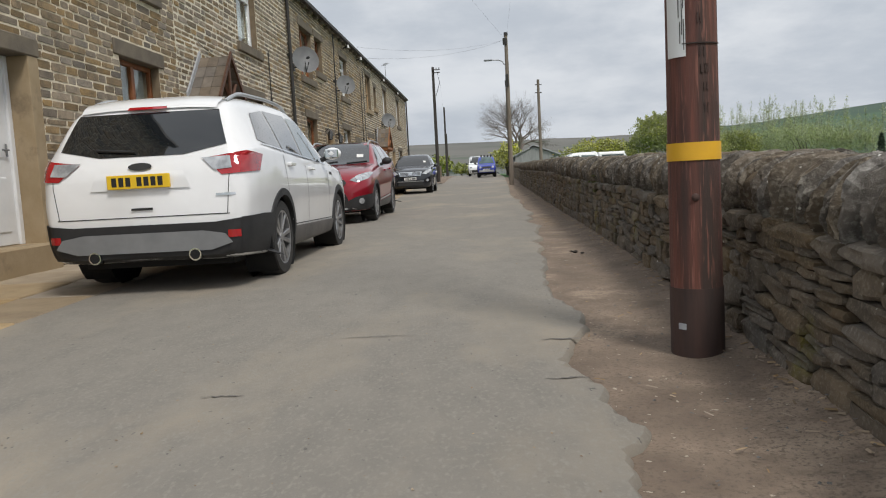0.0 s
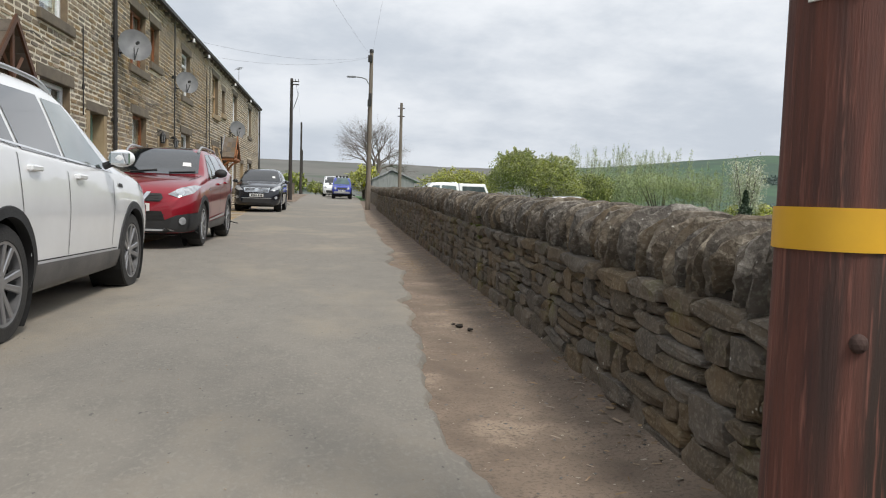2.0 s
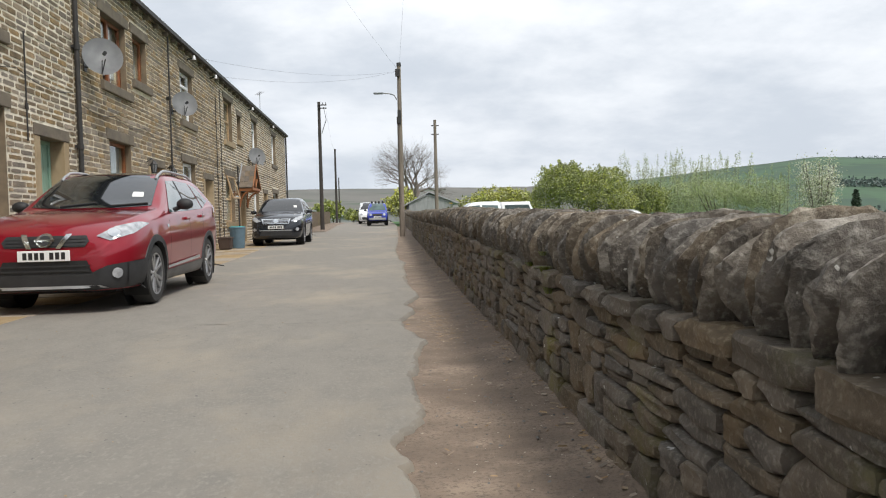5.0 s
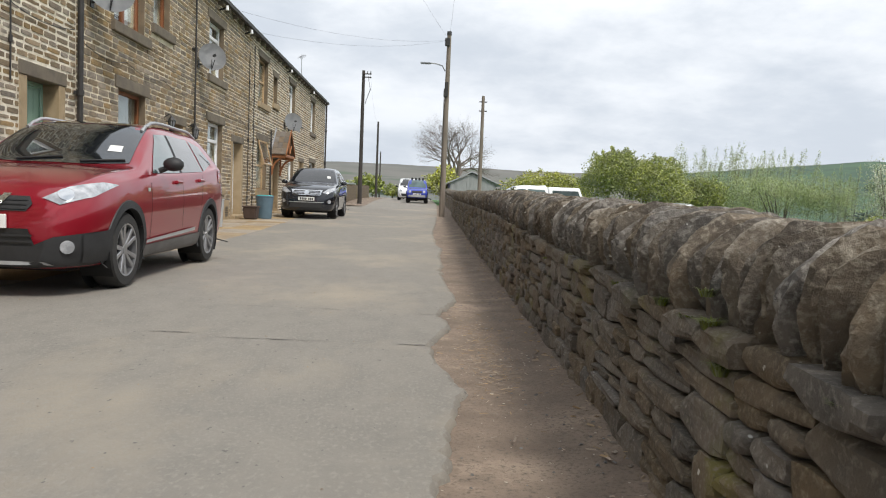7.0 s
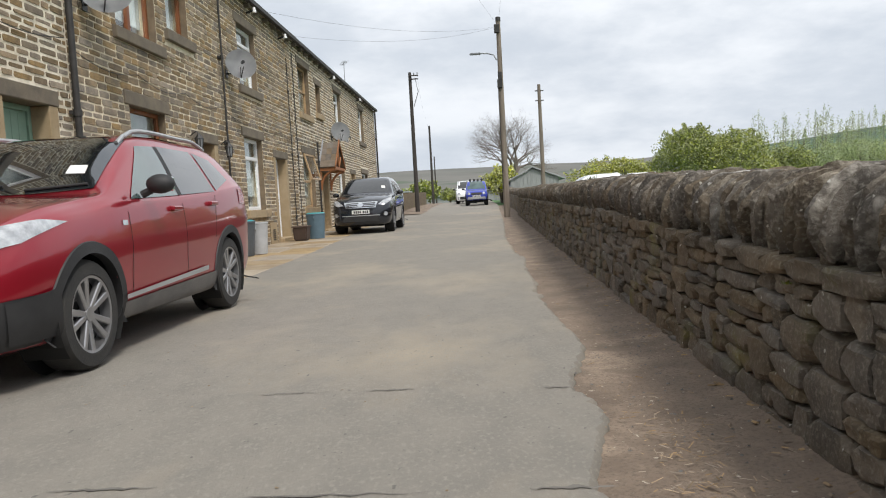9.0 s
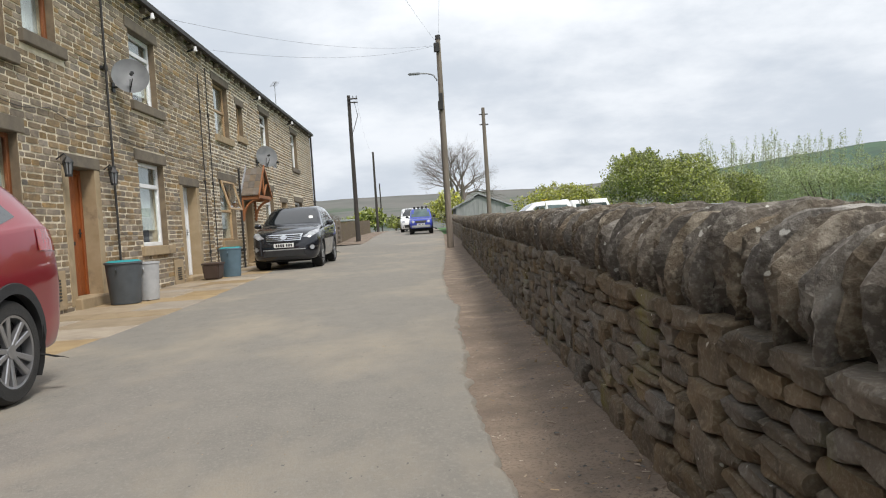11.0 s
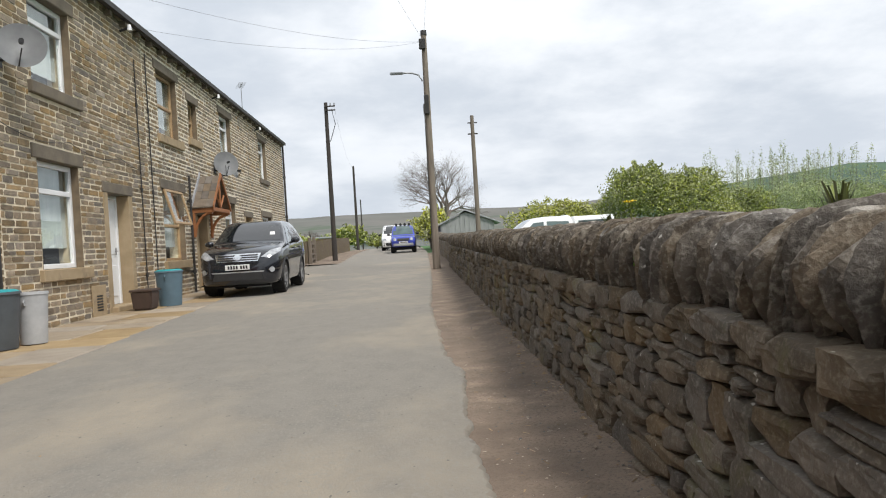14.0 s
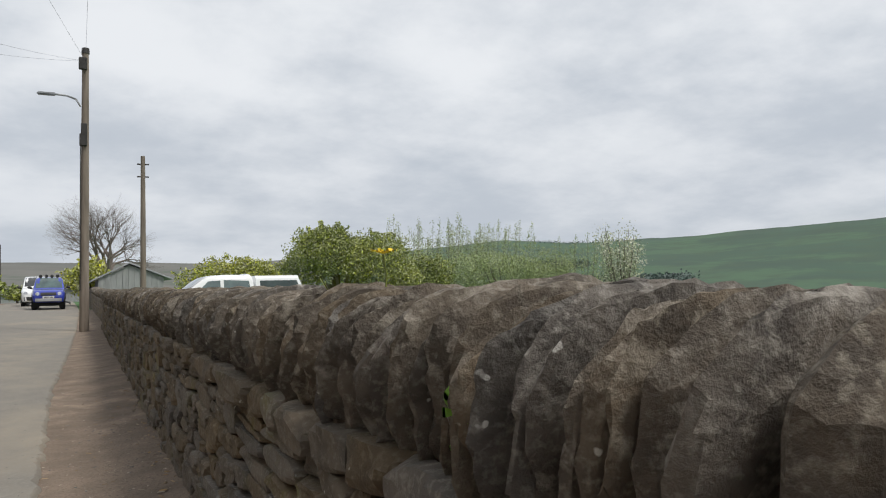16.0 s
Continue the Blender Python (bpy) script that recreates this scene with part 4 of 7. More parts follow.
for z, a, w, hh in ((1.75, 268, 12, 0.045), (1.86, 266, 14, 0.04), (1.60, 272, 16, 0.035), (1.52, 274, 4, 0.04), (1.52, 284, 8, 0.04), (1.44, 280, 12, 0.035), (1.37, 280, 14, 0.012), (1.34, 281, 10, 0.03)):
    for da in (0, w * 0.6):
        sleeve("carved_mark", p1, 0.1322, z - Z0, z + hh - Z0, a + da, a + da + 2.2, POLE_FOOT)
bm = bmesh.new(); bmesh.ops.create_icosphere(bm, subdivisions=2, radius=0.02, matrix=Matrix.Translation((-0.03, -0.128, 0.94 - Z0))); part("knot", bm, POLE_FOOT, p1)
sleeve("torn_label", p1, 0.1365, 0.30 - Z0, 0.33 - Z0, 213, 232, LEAD, "scrap of pale paper label")

p2 = pole(1.47, 41.3, 0.13, 8.05, POLE_OLD, "weathered grey telegraph pole carrying a street lamp", (0.03, 0))
tube("lamp_arm", [(-0.1, 0, 6.45), (-0.22, 0, 6.66), (-0.45, 0, 6.74), (-0.8, 0, 6.76)], 0.028, METAL_GREY, p2)
bm = bevelled((-1.2, -0.08, 6.71), (-0.72, 0.08, 6.79), 0.03, 2); part("lamp_head", bm, METAL_GREY, p2)
for z, w in ((7.5, 0.12), (5.3, 0.1), (5.6, 0.06)):
    part("junction_box", bevelled((-0.03 - w, -0.2, z), (0.07, -0.07, z + 0.35), 0.02), GUTTER, p2)
bm = bmesh.new(); rod(bm, (0.03, 0, 8.0), (0.03, 0, 8.16), 0.11, 0.1, 16); part("cap", bm, GUTTER, p2)
tube("riser_cable", [(-0.11, -0.08, 1.2), (-0.1, -0.08, 5.3)], 0.012, CABLE, p2)

p3 = pole(-3.32, 55.1, 0.135, 8.35, POLE_DARK, "dark telegraph pole at the lane's far side")
for z in (7.9, 8.1):
    part("arm", bevelled((-0.05, -0.18, z), (0.5, -0.1, z + 0.06), 0.01), POLE_DARK, p3)
for x in (0.25, 0.45):
    bm = bmesh.new(); rod(bm, (x, -0.14, 8.16), (x, -0.14, 8.3), 0.04, 0.03, 8); part("insulator", bm, METAL_GREY, p3)
tube("hanging_cable", [(0.3, -0.1, 8.0), (0.45, -0.1, 7.2), (0.15, -0.15, 6.3)], 0.02, CABLE, p3)
p4 = pole(3.74, 49.6, 0.12, 6.45, POLE_OLD, "weathered grey telegraph pole behind the wall")
for z in (5.6, 6.1):
    part("step", bevelled((-0.22, -0.04, z), (0.22, 0.04, z + 0.05), 0.01), POLE_DARK, p4)
p5 = pole(-4.0, 83, 0.13, 7.6, POLE_DARK, "dark telegraph pole far down the lane")
p6 = pole(-4.9, 105, 0.10, 5.9, POLE_DARK, "small far telegraph pole by the lane's end")


def wire(a, b, sag, r=0.0028):
    a, b = Vector(a), Vector(b)
    w = thing("overhead_wire", "thin dark overhead wire", "wire", a, "overhead wires")
    tube("strand", [(b - a) * t - Vector((0, 0, sag * 4 * t * (1 - t))) for t in np.linspace(0, 1, 17)], r, CABLE, w)


P2T, P3T = (1.5, 41.3, 8.2), (-2.9, 55.0, 8.8)
wire(P2T, (FX + 0.2, 28.3, 6.1), 0.35); wire(P2T, (FX + 0.2, 31.2, 6.1), 0.35)
wire(P2T, (1.0, 3.8, 9.0), 0.7); wire(P2T, (-5, 8, 11), 0.6)
wire(P3T, (-4.0, 83, 8.55), 0.9)


# ---- far country ----
SK_AZ = [-60, -20, -3, 11, 20, 27, 31, 36, 43, 50, 57, 75, 110]
SK_EL = [2.2, 2.4, 2.45, 2.3, 2.6, 3.25, 3.6, 3.2, 3.35, 3.7, 4.0, 4.0, 3.0]
# Haze painted into both colours: pasture shifted to blue-grey, moor lightened.
HILL = material("haze_tinted_hill_pasture", (0.046, 0.092, 0.058), (0.042, 0.074, 0.052), 0.006, 0.95, bump=0, spots=(0.06, 0.115, 0.062), spot_scale=0.0045, spot_lo=0.48, spot_hi=0.54, grain=(0.02, (0.05, 0.085, 0.05)))
MOOR = material("haze_lightened_brown_moor", (0.15, 0.145, 0.13), (0.11, 0.115, 0.10), 0.008, 0.95, bump=0, spots=(0.06, 0.10, 0.05), spot_scale=0.004)


def hill(name, az0, az1, mat, label):
    bm = bmesh.new()
    azs = np.linspace(az0, az1, int((az1 - az0) / 0.75) + 1)
    rs = [420, 620, 850, 1100, 1400, 1700, 2000, 2200, 2500]
    rows = []
    for a in azs:
        el = float(np.interp(a, SK_AZ, SK_EL))
        top = math.tan(radians(el)) * 2200 + 1.3 + 3.5 * noise.noise((a * 0.3, 2, 0)) + 1.5 * noise.noise((a * 1.7, 9, 0))
        col = []
        for r in rs:
            t = (r - 420) / (2200 - 420)
            z = -42 + (top + 42) * min(1, t) ** 1.25 + 7 * noise.noise((a * 0.12, r * 0.004, 5)) * math.sin(math.pi * min(1, t)) - max(0, r - 2200) * 0.2
            col.append(bm.verts.new((r * math.sin(radians(a)), r * math.cos(radians(a)), z)))
        rows.append(col)
    for a, b in zip(rows, rows[1:]):
        for i in range(len(rs) - 1):
            bm.faces.new((a[i], b[i], b[i + 1], a[i + 1]))
    tagged(part(name, bm, mat, smooth=True), label, "hill", kind="structure")


def hill_point(a, r):
    top = math.tan(radians(float(np.interp(a, SK_AZ, SK_EL)))) * 2200 + 1.3
    t = (r - 420) / (2200 - 420)
    z = -42 + (top + 42) * min(1, t) ** 1.25 + 7 * noise.noise((a * 0.12, r * 0.004, 5)) * math.sin(math.pi * min(1, t))
    return Vector((r * math.sin(radians(a)), r * math.cos(radians(a)), z))


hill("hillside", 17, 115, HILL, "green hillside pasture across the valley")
hill("moor", -70, 17, MOOR, "brown and green moorland on the far skyline")


def leaves(n, place, size, seed, flat=0.5):
    """Points and faces of many small leaf blades; place(rnd) gives a point."""
    rnd = random.Random(seed)
    verts, faces = [], []
    for _ in range(n):
        c = Vector(place(rnd))
        u = Vector((rnd.gauss(0, 1), rnd.gauss(0, 1), rnd.gauss(0, 1))).normalized()
        v = u.orthogonal().normalized()
        v.rotate(Matrix.Rotation(rnd.uniform(0, 6.28), 3, u))
        w = u.cross(v)
        s = size * rnd.uniform(0.6, 1.5)
        k = len(verts)
        verts += [c - v * s, c + w * s * flat, c + v * s, c - w * s * flat]
        faces.append((k, k + 1, k + 2, k + 3))
    return verts, faces


def leaf_part(name, verts, faces, mat, parent):
    me = bpy.data.meshes.new(name)
    me.from_pydata([tuple(v) for v in verts], [], faces)
    me.materials.append(mat)
    ob = new(name, me)
    ob.parent = parent
    return ob


def far_wood(label, a0, a1, r0, r1, n, seed):
    me_v, me_f = leaves(n, lambda r: hill_point(r.uniform(a0, a1), r.uniform(r0, r1)) + Vector((r.gauss(0, 6), r.gauss(0, 6), 1.2 + abs(r.gauss(0, 2.6)))), 1.9, seed, 0.8)
    o = bpy.data.meshes.new("far_wood")
    o.from_pydata([tuple(v) for v in me_v], [], me_f)
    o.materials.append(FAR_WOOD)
    tagged(new("far_wood", o), label, "wood", kind="stuff")


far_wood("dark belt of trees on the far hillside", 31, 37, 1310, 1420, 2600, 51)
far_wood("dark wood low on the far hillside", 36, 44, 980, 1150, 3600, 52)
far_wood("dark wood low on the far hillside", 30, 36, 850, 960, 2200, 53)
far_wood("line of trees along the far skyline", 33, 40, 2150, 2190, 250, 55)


def shrub(x, y, z, rx, ry, rz, mat, label, n=3000, size=0.16, seed=0, name="shrub", open_=0.35):
    s = thing(name, label, "shrub", (x, y, z))
    rnd = random.Random(seed)
    lobes = [(rnd.uniform(-.62, .62) * rx, rnd.uniform(-.6, .6) * ry, 0, rnd.uniform(0.26, 0.42)) for _ in range(22)]
    lobes = [(a, b, rz * 2 * (0.12 + 0.66 * rnd.uniform(0.45, 1) * math.sqrt(max(0.05, 1 - (a / rx) ** 2 - (b / ry) ** 2))), c) for a, b, _, c in lobes] + [(0, 0, rz * 0.9, 0.74), (0.25 * rx, 0, rz * 0.95, 0.6), (-0.25 * rx, 0, rz * 0.95, 0.6)]
    def place(r):
        a = r.choice(lobes)
        d = Vector((r.gauss(0, 1), r.gauss(0, 1), r.gauss(0, 1))).normalized() * (1 - open_ * r.random() ** 1.5)
        d *= 1 + 0.22 * noise.noise(d * 2.5 + Vector((seed, a[0], a[1])))
        return a[0] + d.x * rx * a[3], a[1] + d.y * ry * a[3], max(0.05, a[2] + d.z * rz * a[3])
    def sprig(r):
        if r.random() > 0.12:
            return place(r)
        a = lobes[r.randrange(len(lobes) - 3)]          # loose shoots that break the outline
        q = random.Random(int(a[0] * 900) + r.randrange(5))
        d = Vector((q.gauss(0, .6), q.gauss(0, .6), q.uniform(.5, 1.3))).normalized() * r.uniform(0.8, 1.35)
        return a[0] + d.x * rx * a[3] + r.gauss(0, .05), a[1] + d.y * ry * a[3] + r.gauss(0, .05), max(0.05, a[2] + d.z * rz * a[3] + r.gauss(0, .05))
    v, f = leaves(n, sprig, size, seed)
    leaf_part("crown", v, f, mat, s)
    bm = bmesh.new()
    for k in range(6):
        t = Vector((rnd.uniform(-.4, .4) * rx, rnd.uniform(-.4, .4) * ry, rz * 1.2))
        rod(bm, (t.x * .2, t.y * .2, -0.2), t, 0.07, 0.02, 6)
    part("branchwork", bm, BARK, s)
    return s


def field(x, y):
    return gz(y) - min(max(x - 2, 0), 25) * 0.012 - max(0, min(x - 22, 220)) * 0.15 - 0.05


shrub(12.7, 50, field(12, 50), 3.6, 2.4, 2.3, LEAF_GREEN, "dense rounded green shrub above the wall", 52000, 0.052, 1)
shrub(16.6, 51, field(16, 51), 1.9, 1.5, 1.45, LEAF_GREEN, "smaller dark green shrub in the field", 20000, 0.05, 2)
shrub(8.3, 54, field(8, 54), 3.2, 1.2, 1.45, LEAF_YELLOW, "low yellow-green shrub behind the wall", 18000, 0.055, 3)
shrub(27, 49, field(27, 49) - .4, 2.0, 1.5, 1.3, LEAF_YELLOW, "yellow-green bush beyond the wall", 5000, 0.09, 4)
shrub(22, 52, field(22, 52), 5.0, 1.5, 1.75, LEAF_PALE, "pale green bush in the field", 32000, 0.035, 5)
shrub(2.3, 69, 0.9, 1.7, 2.2, 1.55, LEAF_YELLOW, "yellow-green bush beside the shed", 5000, 0.11, 6)
shrub(-2.7, 92, 0.9, 1.3, 1.5, 1.0, LEAF_GREEN, "small green bush by the lane's end", 2500, 0.12, 10)
shrub(-9, 78, 0.7, 3.5, 2.5, 1.0, LEAF_GREEN, "pale spring hedge beyond the houses", 3500, 0.16, 7)
shrub(-14, 90, 1, 4.5, 2.5, 1.7, LEAF_GREEN, "yellow-green trees beyond the houses", 3500, 0.2, 8)
shrub(-6.5, 98, 1, 3, 2.5, 1.5, LEAF_GREEN, "pale green trees at the lane's end", 3000, 0.2, 9)


def willow(x, y, label, n, h, spread, seed, mat=LEAF_PALE):
    s = thing("willow_bush", label, "bush", (x, y, field(x, y)))
    rnd = random.Random(seed)
    bm = bmesh.new()
    stems = []
    for k in range(n):
        a = rnd.uniform(0, 6.28)
        r = spread * rnd.random() ** 0.5
        b = Vector((r * math.cos(a), r * 0.5 * math.sin(a), 0))
        t = b * 1.15 + Vector((rnd.uniform(0, .5), rnd.uniform(-.2, .2), h * rnd.uniform(0.72, 1.05)))
        stems.append((b, t))
        rod(bm, b, t, 0.016, 0.004, 4)
    part("branchwork", bm, BARK, s)
    def place(r):
        b, t = r.choice(stems)
        k = r.random() ** 0.75 * 0.85 + 0.17
        wd = 0.75 * (1.12 - k) ** 1.3
        return b + (t - b) * k + Vector((r.gauss(0, wd), r.gauss(0, wd), r.gauss(0, 0.1)))
    v, f = leaves(n * 260, place, 0.042, seed, 0.35)
    leaf_part("foliage", v, f, mat, s)


willow(18.5, 54, "wispy pale green willow with upright shoots", 40, 4.7, 2.6, 11)
willow(22.5, 55, "wispy pale green willow with upright shoots", 42, 4.7, 2.8, 12)
willow(26.5, 52, "wispy pale green willow with upright shoots", 34, 4.5, 2.6, 13)
bt = thing("blossom_tree", "small tree covered in white blossom", "tree", (25.5, 47, field(25.5, 47)))
rnd = random.Random(5)
bm = bmesh.new(); stems = []
for k in range(14):
    t = Vector((rnd.uniform(-1, 1), rnd.uniform(-.8, .8), rnd.uniform(3.2, 4.6))); stems.append(t); rod(bm, (0, 0, -0.1), t, 0.05, 0.012, 5)
part("trunk", bm, BARK, bt)
v, f = leaves(6500, lambda r: (lambda t, k: t * k + Vector((r.gauss(0, .25), r.gauss(0, .25), r.gauss(0, .25))))(r.choice(stems), r.uniform(0.3, 1)), 0.042, 6, 0.7)
leaf_part("crown", v, f, BLOSSOM, bt)
cf = thing("conifer", "small dark conifer beyond the wall", "tree", (10.9, 21.5, -0.12))
bm = bmesh.new(); rod(bm, (0, 0, -.2), (0, 0, 1.7), 0.06, 0.01, 8); part("trunk", bm, BARK, cf)
def cone_place(r):
    z = r.uniform(0.2, 1.75); q = (1.8 - z) / 1.6; a = r.uniform(0, 6.28); k = (0.5 + 0.5 * abs(math.sin(z * 9))) * q * 0.5 * r.random() ** .5
    return k * math.cos(a), k * math.sin(a), z - 0.2 * k
v, f = leaves(2600, cone_place, 0.05, 7, 0.3); leaf_part("crown", v, f, CONIFER, cf)


def bare_tree(x, y, h, label, seed, levels=7, spread=0.5, up=0.07):
    s = thing("bare_tree", label, "tree", (x, y, gz(y) - 0.1))
    rnd = random.Random(seed)
    trunk, twigs = bmesh.new(), ([], [])
    def grow(a, d, ln, r, lev):
        b = a + d * ln
        if lev < 3:
            rod(trunk, a, b, r, r * 0.72, 7)
        else:
            u = d.orthogonal().normalized(); w = d.cross(u)
            k = len(twigs[0])
            for p, q in ((a, r), (b, r * 0.65)):
                for i in range(3):
                    t = i * 2.094
                    twigs[0].append(p + (u * math.cos(t) + w * math.sin(t)) * q)
            for i in range(3):
                twigs[1].append((k + i, k + (i + 1) % 3, k + 3 + (i + 1) % 3, k + 3 + i))
        if lev >= levels:
            return
        for _ in range(6 if lev == 0 else 3 if lev < 5 else 2):
            e = (d + Vector((rnd.gauss(0, 1), rnd.gauss(0, 1), rnd.gauss(0, 0.7))) * spread * (1.25 if lev == 0 else 1) + Vector((0, 0, up))).normalized()
            grow(b, e, ln * rnd.uniform(0.66, 0.86), r * 0.54, lev + 1)
    grow(Vector((0, 0, 0)), Vector((0, 0, 1)), h * 0.15, h * 0.022, 0)
    part("trunk", trunk, TWIG, s, smooth=True)
    leaf_part("twig_mass", twigs[0], twigs[1], TWIG, s)


bare_tree(4.3, 92, 16.2, "bare branched tree with a wide fan of twigs", 21, 9, 0.47, 0.03)
bare_tree(-11, 105, 5.5, "small bare tree at the lane's end", 23, 5, 0.55)

# shed with a gabled front
sh = thing("shed", "grey boarded shed with a low gabled roof", "shed", (4.1, 62, gz(62) - 0.2))
bm = bmesh.new()
g = [(-1.55, 0), (1.75, 0), (1.75, 1.85), (0, 2.5), (-1.55, 1.75)]
ring = [[bm.verts.new((x, y, z)) for x, z in g] for y in (0, 5)]
for i in range(5): bm.faces.new((ring[0][i], ring[0][(i + 1) % 5], ring[1][(i + 1) % 5], ring[1][i]))
bm.faces.new(ring[0][::-1]); bm.faces.new(ring[1]); part("shell", bm, SHED_WALL, sh)
for i in range(11):
    x = -1.5 + i * 0.29
    part("board", bevelled((x, -0.03, 0), (x + 0.27, -0.004, 1.8 + (0.62 * (1 - abs(x + .13) / 1.7))), 0.006), SHED_WALL, sh)
for x0, z0, x1, z1 in ((-1.9, 1.62, 0, 2.58), (0, 2.58, 2.2, 1.68)):
    bm = bmesh.new()
    for v in box(bm, (0, -0.2, 0), (1, 5.2, 0.08)):
        t = v.co.x; v.co.x = x0 + (x1 - x0) * t; v.co.z += z0 + (z1 - z0) * t
    part("roof_slope", bm, LEAD, sh)

# far sheds and walls at the lane's end
for x, y, w, h, lab in ((-8.5, 88, 3.2, 1.4, "low pale outbuilding beyond the hedge"), (0.6, 100, 4.0, 1.3, "low pale flat-roofed outbuilding far down the lane"), (-3.6, 112, 4.0, 0.9, "low white outbuilding far off")):
    s = thing("outbuilding", lab, "outbuilding", (x, y, 1.0))
    part("wall", bevelled((-w / 2, 0, -0.2), (w / 2, 3, h), 0.02), SHED_WALL, s)
    part("roof", bevelled((-w / 2 - .2, -0.3, h), (w / 2 + .2, 3.2, h + 0.15), 0.02), LEAD, s)
bm = bmesh.new()
for i in range(26):
    t = i / 26
    box(bm, (-4.7 - 0.2, 51.5 + i, gz(51.5 + i) - 0.1), (-4.3, 52.5 + i, gz(51.5 + i) + 1.15 + 0.06 * noise.noise((i * 1.3, 0, 0))))
tagged(part("far_side_wall", bm, WALLSTONE), "low dark stone wall continuing past the houses", "wall", kind="structure")
gp = thing("gate", "weathered timber gate between two posts", "gate", (0, 0, 0))
for y in (52.0, 53.6):
    part("post", bevelled((-4.25, y - 0.07, gz(y) - .1), (-4.1, y + 0.07, gz(y) + 1.35), 0.01), POLE_OLD, gp)
for k in range(4):
    part("rail", bevelled((-4.2, 52.07, gz(52) + 0.25 + k * 0.25), (-4.16, 53.53, gz(52) + 0.33 + k * 0.25), 0.006), POLE_OLD, gp)


# ---- vehicles ----
from mathutils.bvhtree import BVHTree

def paint(name, c, metal=0.0, rough=0.25):
    return material(name, c, tuple(v * 0.92 for v in c), 1.5, rough, metal, bump=0.0, coat=1.0)


PAINT_WHITE = paint("white_car_paint", (0.87, 0.875, 0.88))
PAINT_RED = paint("metallic_red_paint", (0.33, 0.008, 0.022), 0.5, 0.28)
PAINT_BLACK = paint("black_blue_paint", (0.012, 0.014, 0.02), 0.2, 0.22)
PAINT_BLUE = paint("bright_blue_paint", (0.035, 0.06, 0.42), 0.2, 0.3)
PAINT_GREEN = paint("green_paint", (0.03, 0.25, 0.14))
CAR_GLASS = material("tinted_car_glass", (0.012, 0.014, 0.016), None, rough=0.03, bump=0.0, coat=1.0, spec=0.7)
CAR_GLASS_PALE = material("pale_car_glass", (0.10, 0.15, 0.145), (0.06, 0.09, 0.09), 2.0, 0.04, bump=0.0, coat=1.0, spec=0.7)
CLADDING = material("dark_plastic_cladding", (0.016, 0.016, 0.017), (0.026, 0.026, 0.027), 5, 0.6, bump=0.15, bump_scale=200)
DUSTY_CLADDING = material("dusty_grey_cladding", (0.15, 0.14, 0.13), (0.10, 0.095, 0.09), 3, 0.7, bump=0.15, bump_scale=200)
TYRE = material("tyre_rubber", (0.022, 0.022, 0.022), (0.035, 0.033, 0.03), 8, 0.85, bump=0.4, bump_scale=50)
ALLOY = material("alloy_rim", (0.45, 0.45, 0.46), (0.36, 0.36, 0.37), 8, 0.35, 0.85, bump=0.0)
ALLOY_DARK = material("dark_alloy", (0.045, 0.045, 0.047), (0.03, 0.03, 0.031), 8, 0.5, 0.4, bump=0.0)
CHROME = material("chrome", (0.75, 0.76, 0.77), None, rough=0.12, metal=1.0, bump=0.0)
SILVER = material("silver_trim", (0.48, 0.49, 0.50), (0.42, 0.43, 0.44), 4, 0.4, 0.5, bump=0.0)
SKID = material("grey_skid_plate", (0.23, 0.235, 0.24), (0.19, 0.195, 0.20), 4, 0.5, 0.2, bump=0.0)
LAMP_CLEAR = material("clear_lamp", (0.62, 0.64, 0.66), (0.30, 0.31, 0.33), 9, 0.08, 0.3, bump=0.0, coat=1.0)
LAMP_RED = material("red_lamp", (0.42, 0.008, 0.012), (0.30, 0.006, 0.01), 7, 0.1, bump=0.0, coat=1.0)
PLATE_WHITE = material("white_plate", (0.78, 0.78, 0.76), None, rough=0.4, bump=0)
PLATE_YELLOW = material("yellow_plate", (0.80, 0.52, 0.02), None, rough=0.4, bump=0)
MIRROR = material("mirror_glass", (0.8, 0.82, 0.82), None, rough=0.02, metal=1.0, bump=0)
# Black painted in for shade under the body, in arches, seams and bores.
SHADOW_BLACK = material("car_shade_black", (0.008, 0.008, 0.008), None, rough=0.9, bump=0)


def spline(rows, n):
    """Catmull-Rom through rows of numbers; the first column is the parameter, sampled in n even steps."""
    a = np.array(rows, float)
    t = a[:, 0]
    out = []
    for s in np.linspace(t[0], t[-1], n):
        i = min(max(int(np.searchsorted(t, s) - 1), 0), len(t) - 2)
        h = t[i + 1] - t[i]
        u = (s - t[i]) / h
        def slope(k):
            if k == 0: return (a[1] - a[0]) / (t[1] - t[0])
            if k == len(t) - 1: return (a[-1] - a[-2]) / (t[-1] - t[-2])
            return (a[k + 1] - a[k - 1]) / (t[k + 1] - t[k - 1])
        m0, m1 = slope(i) * h, slope(i + 1) * h
        out.append((2 * u**3 - 3 * u**2 + 1) * a[i] + (u**3 - 2 * u**2 + u) * m0 + (-2 * u**3 + 3 * u**2) * a[i + 1] + (u**3 - u**2) * m1)
    return out


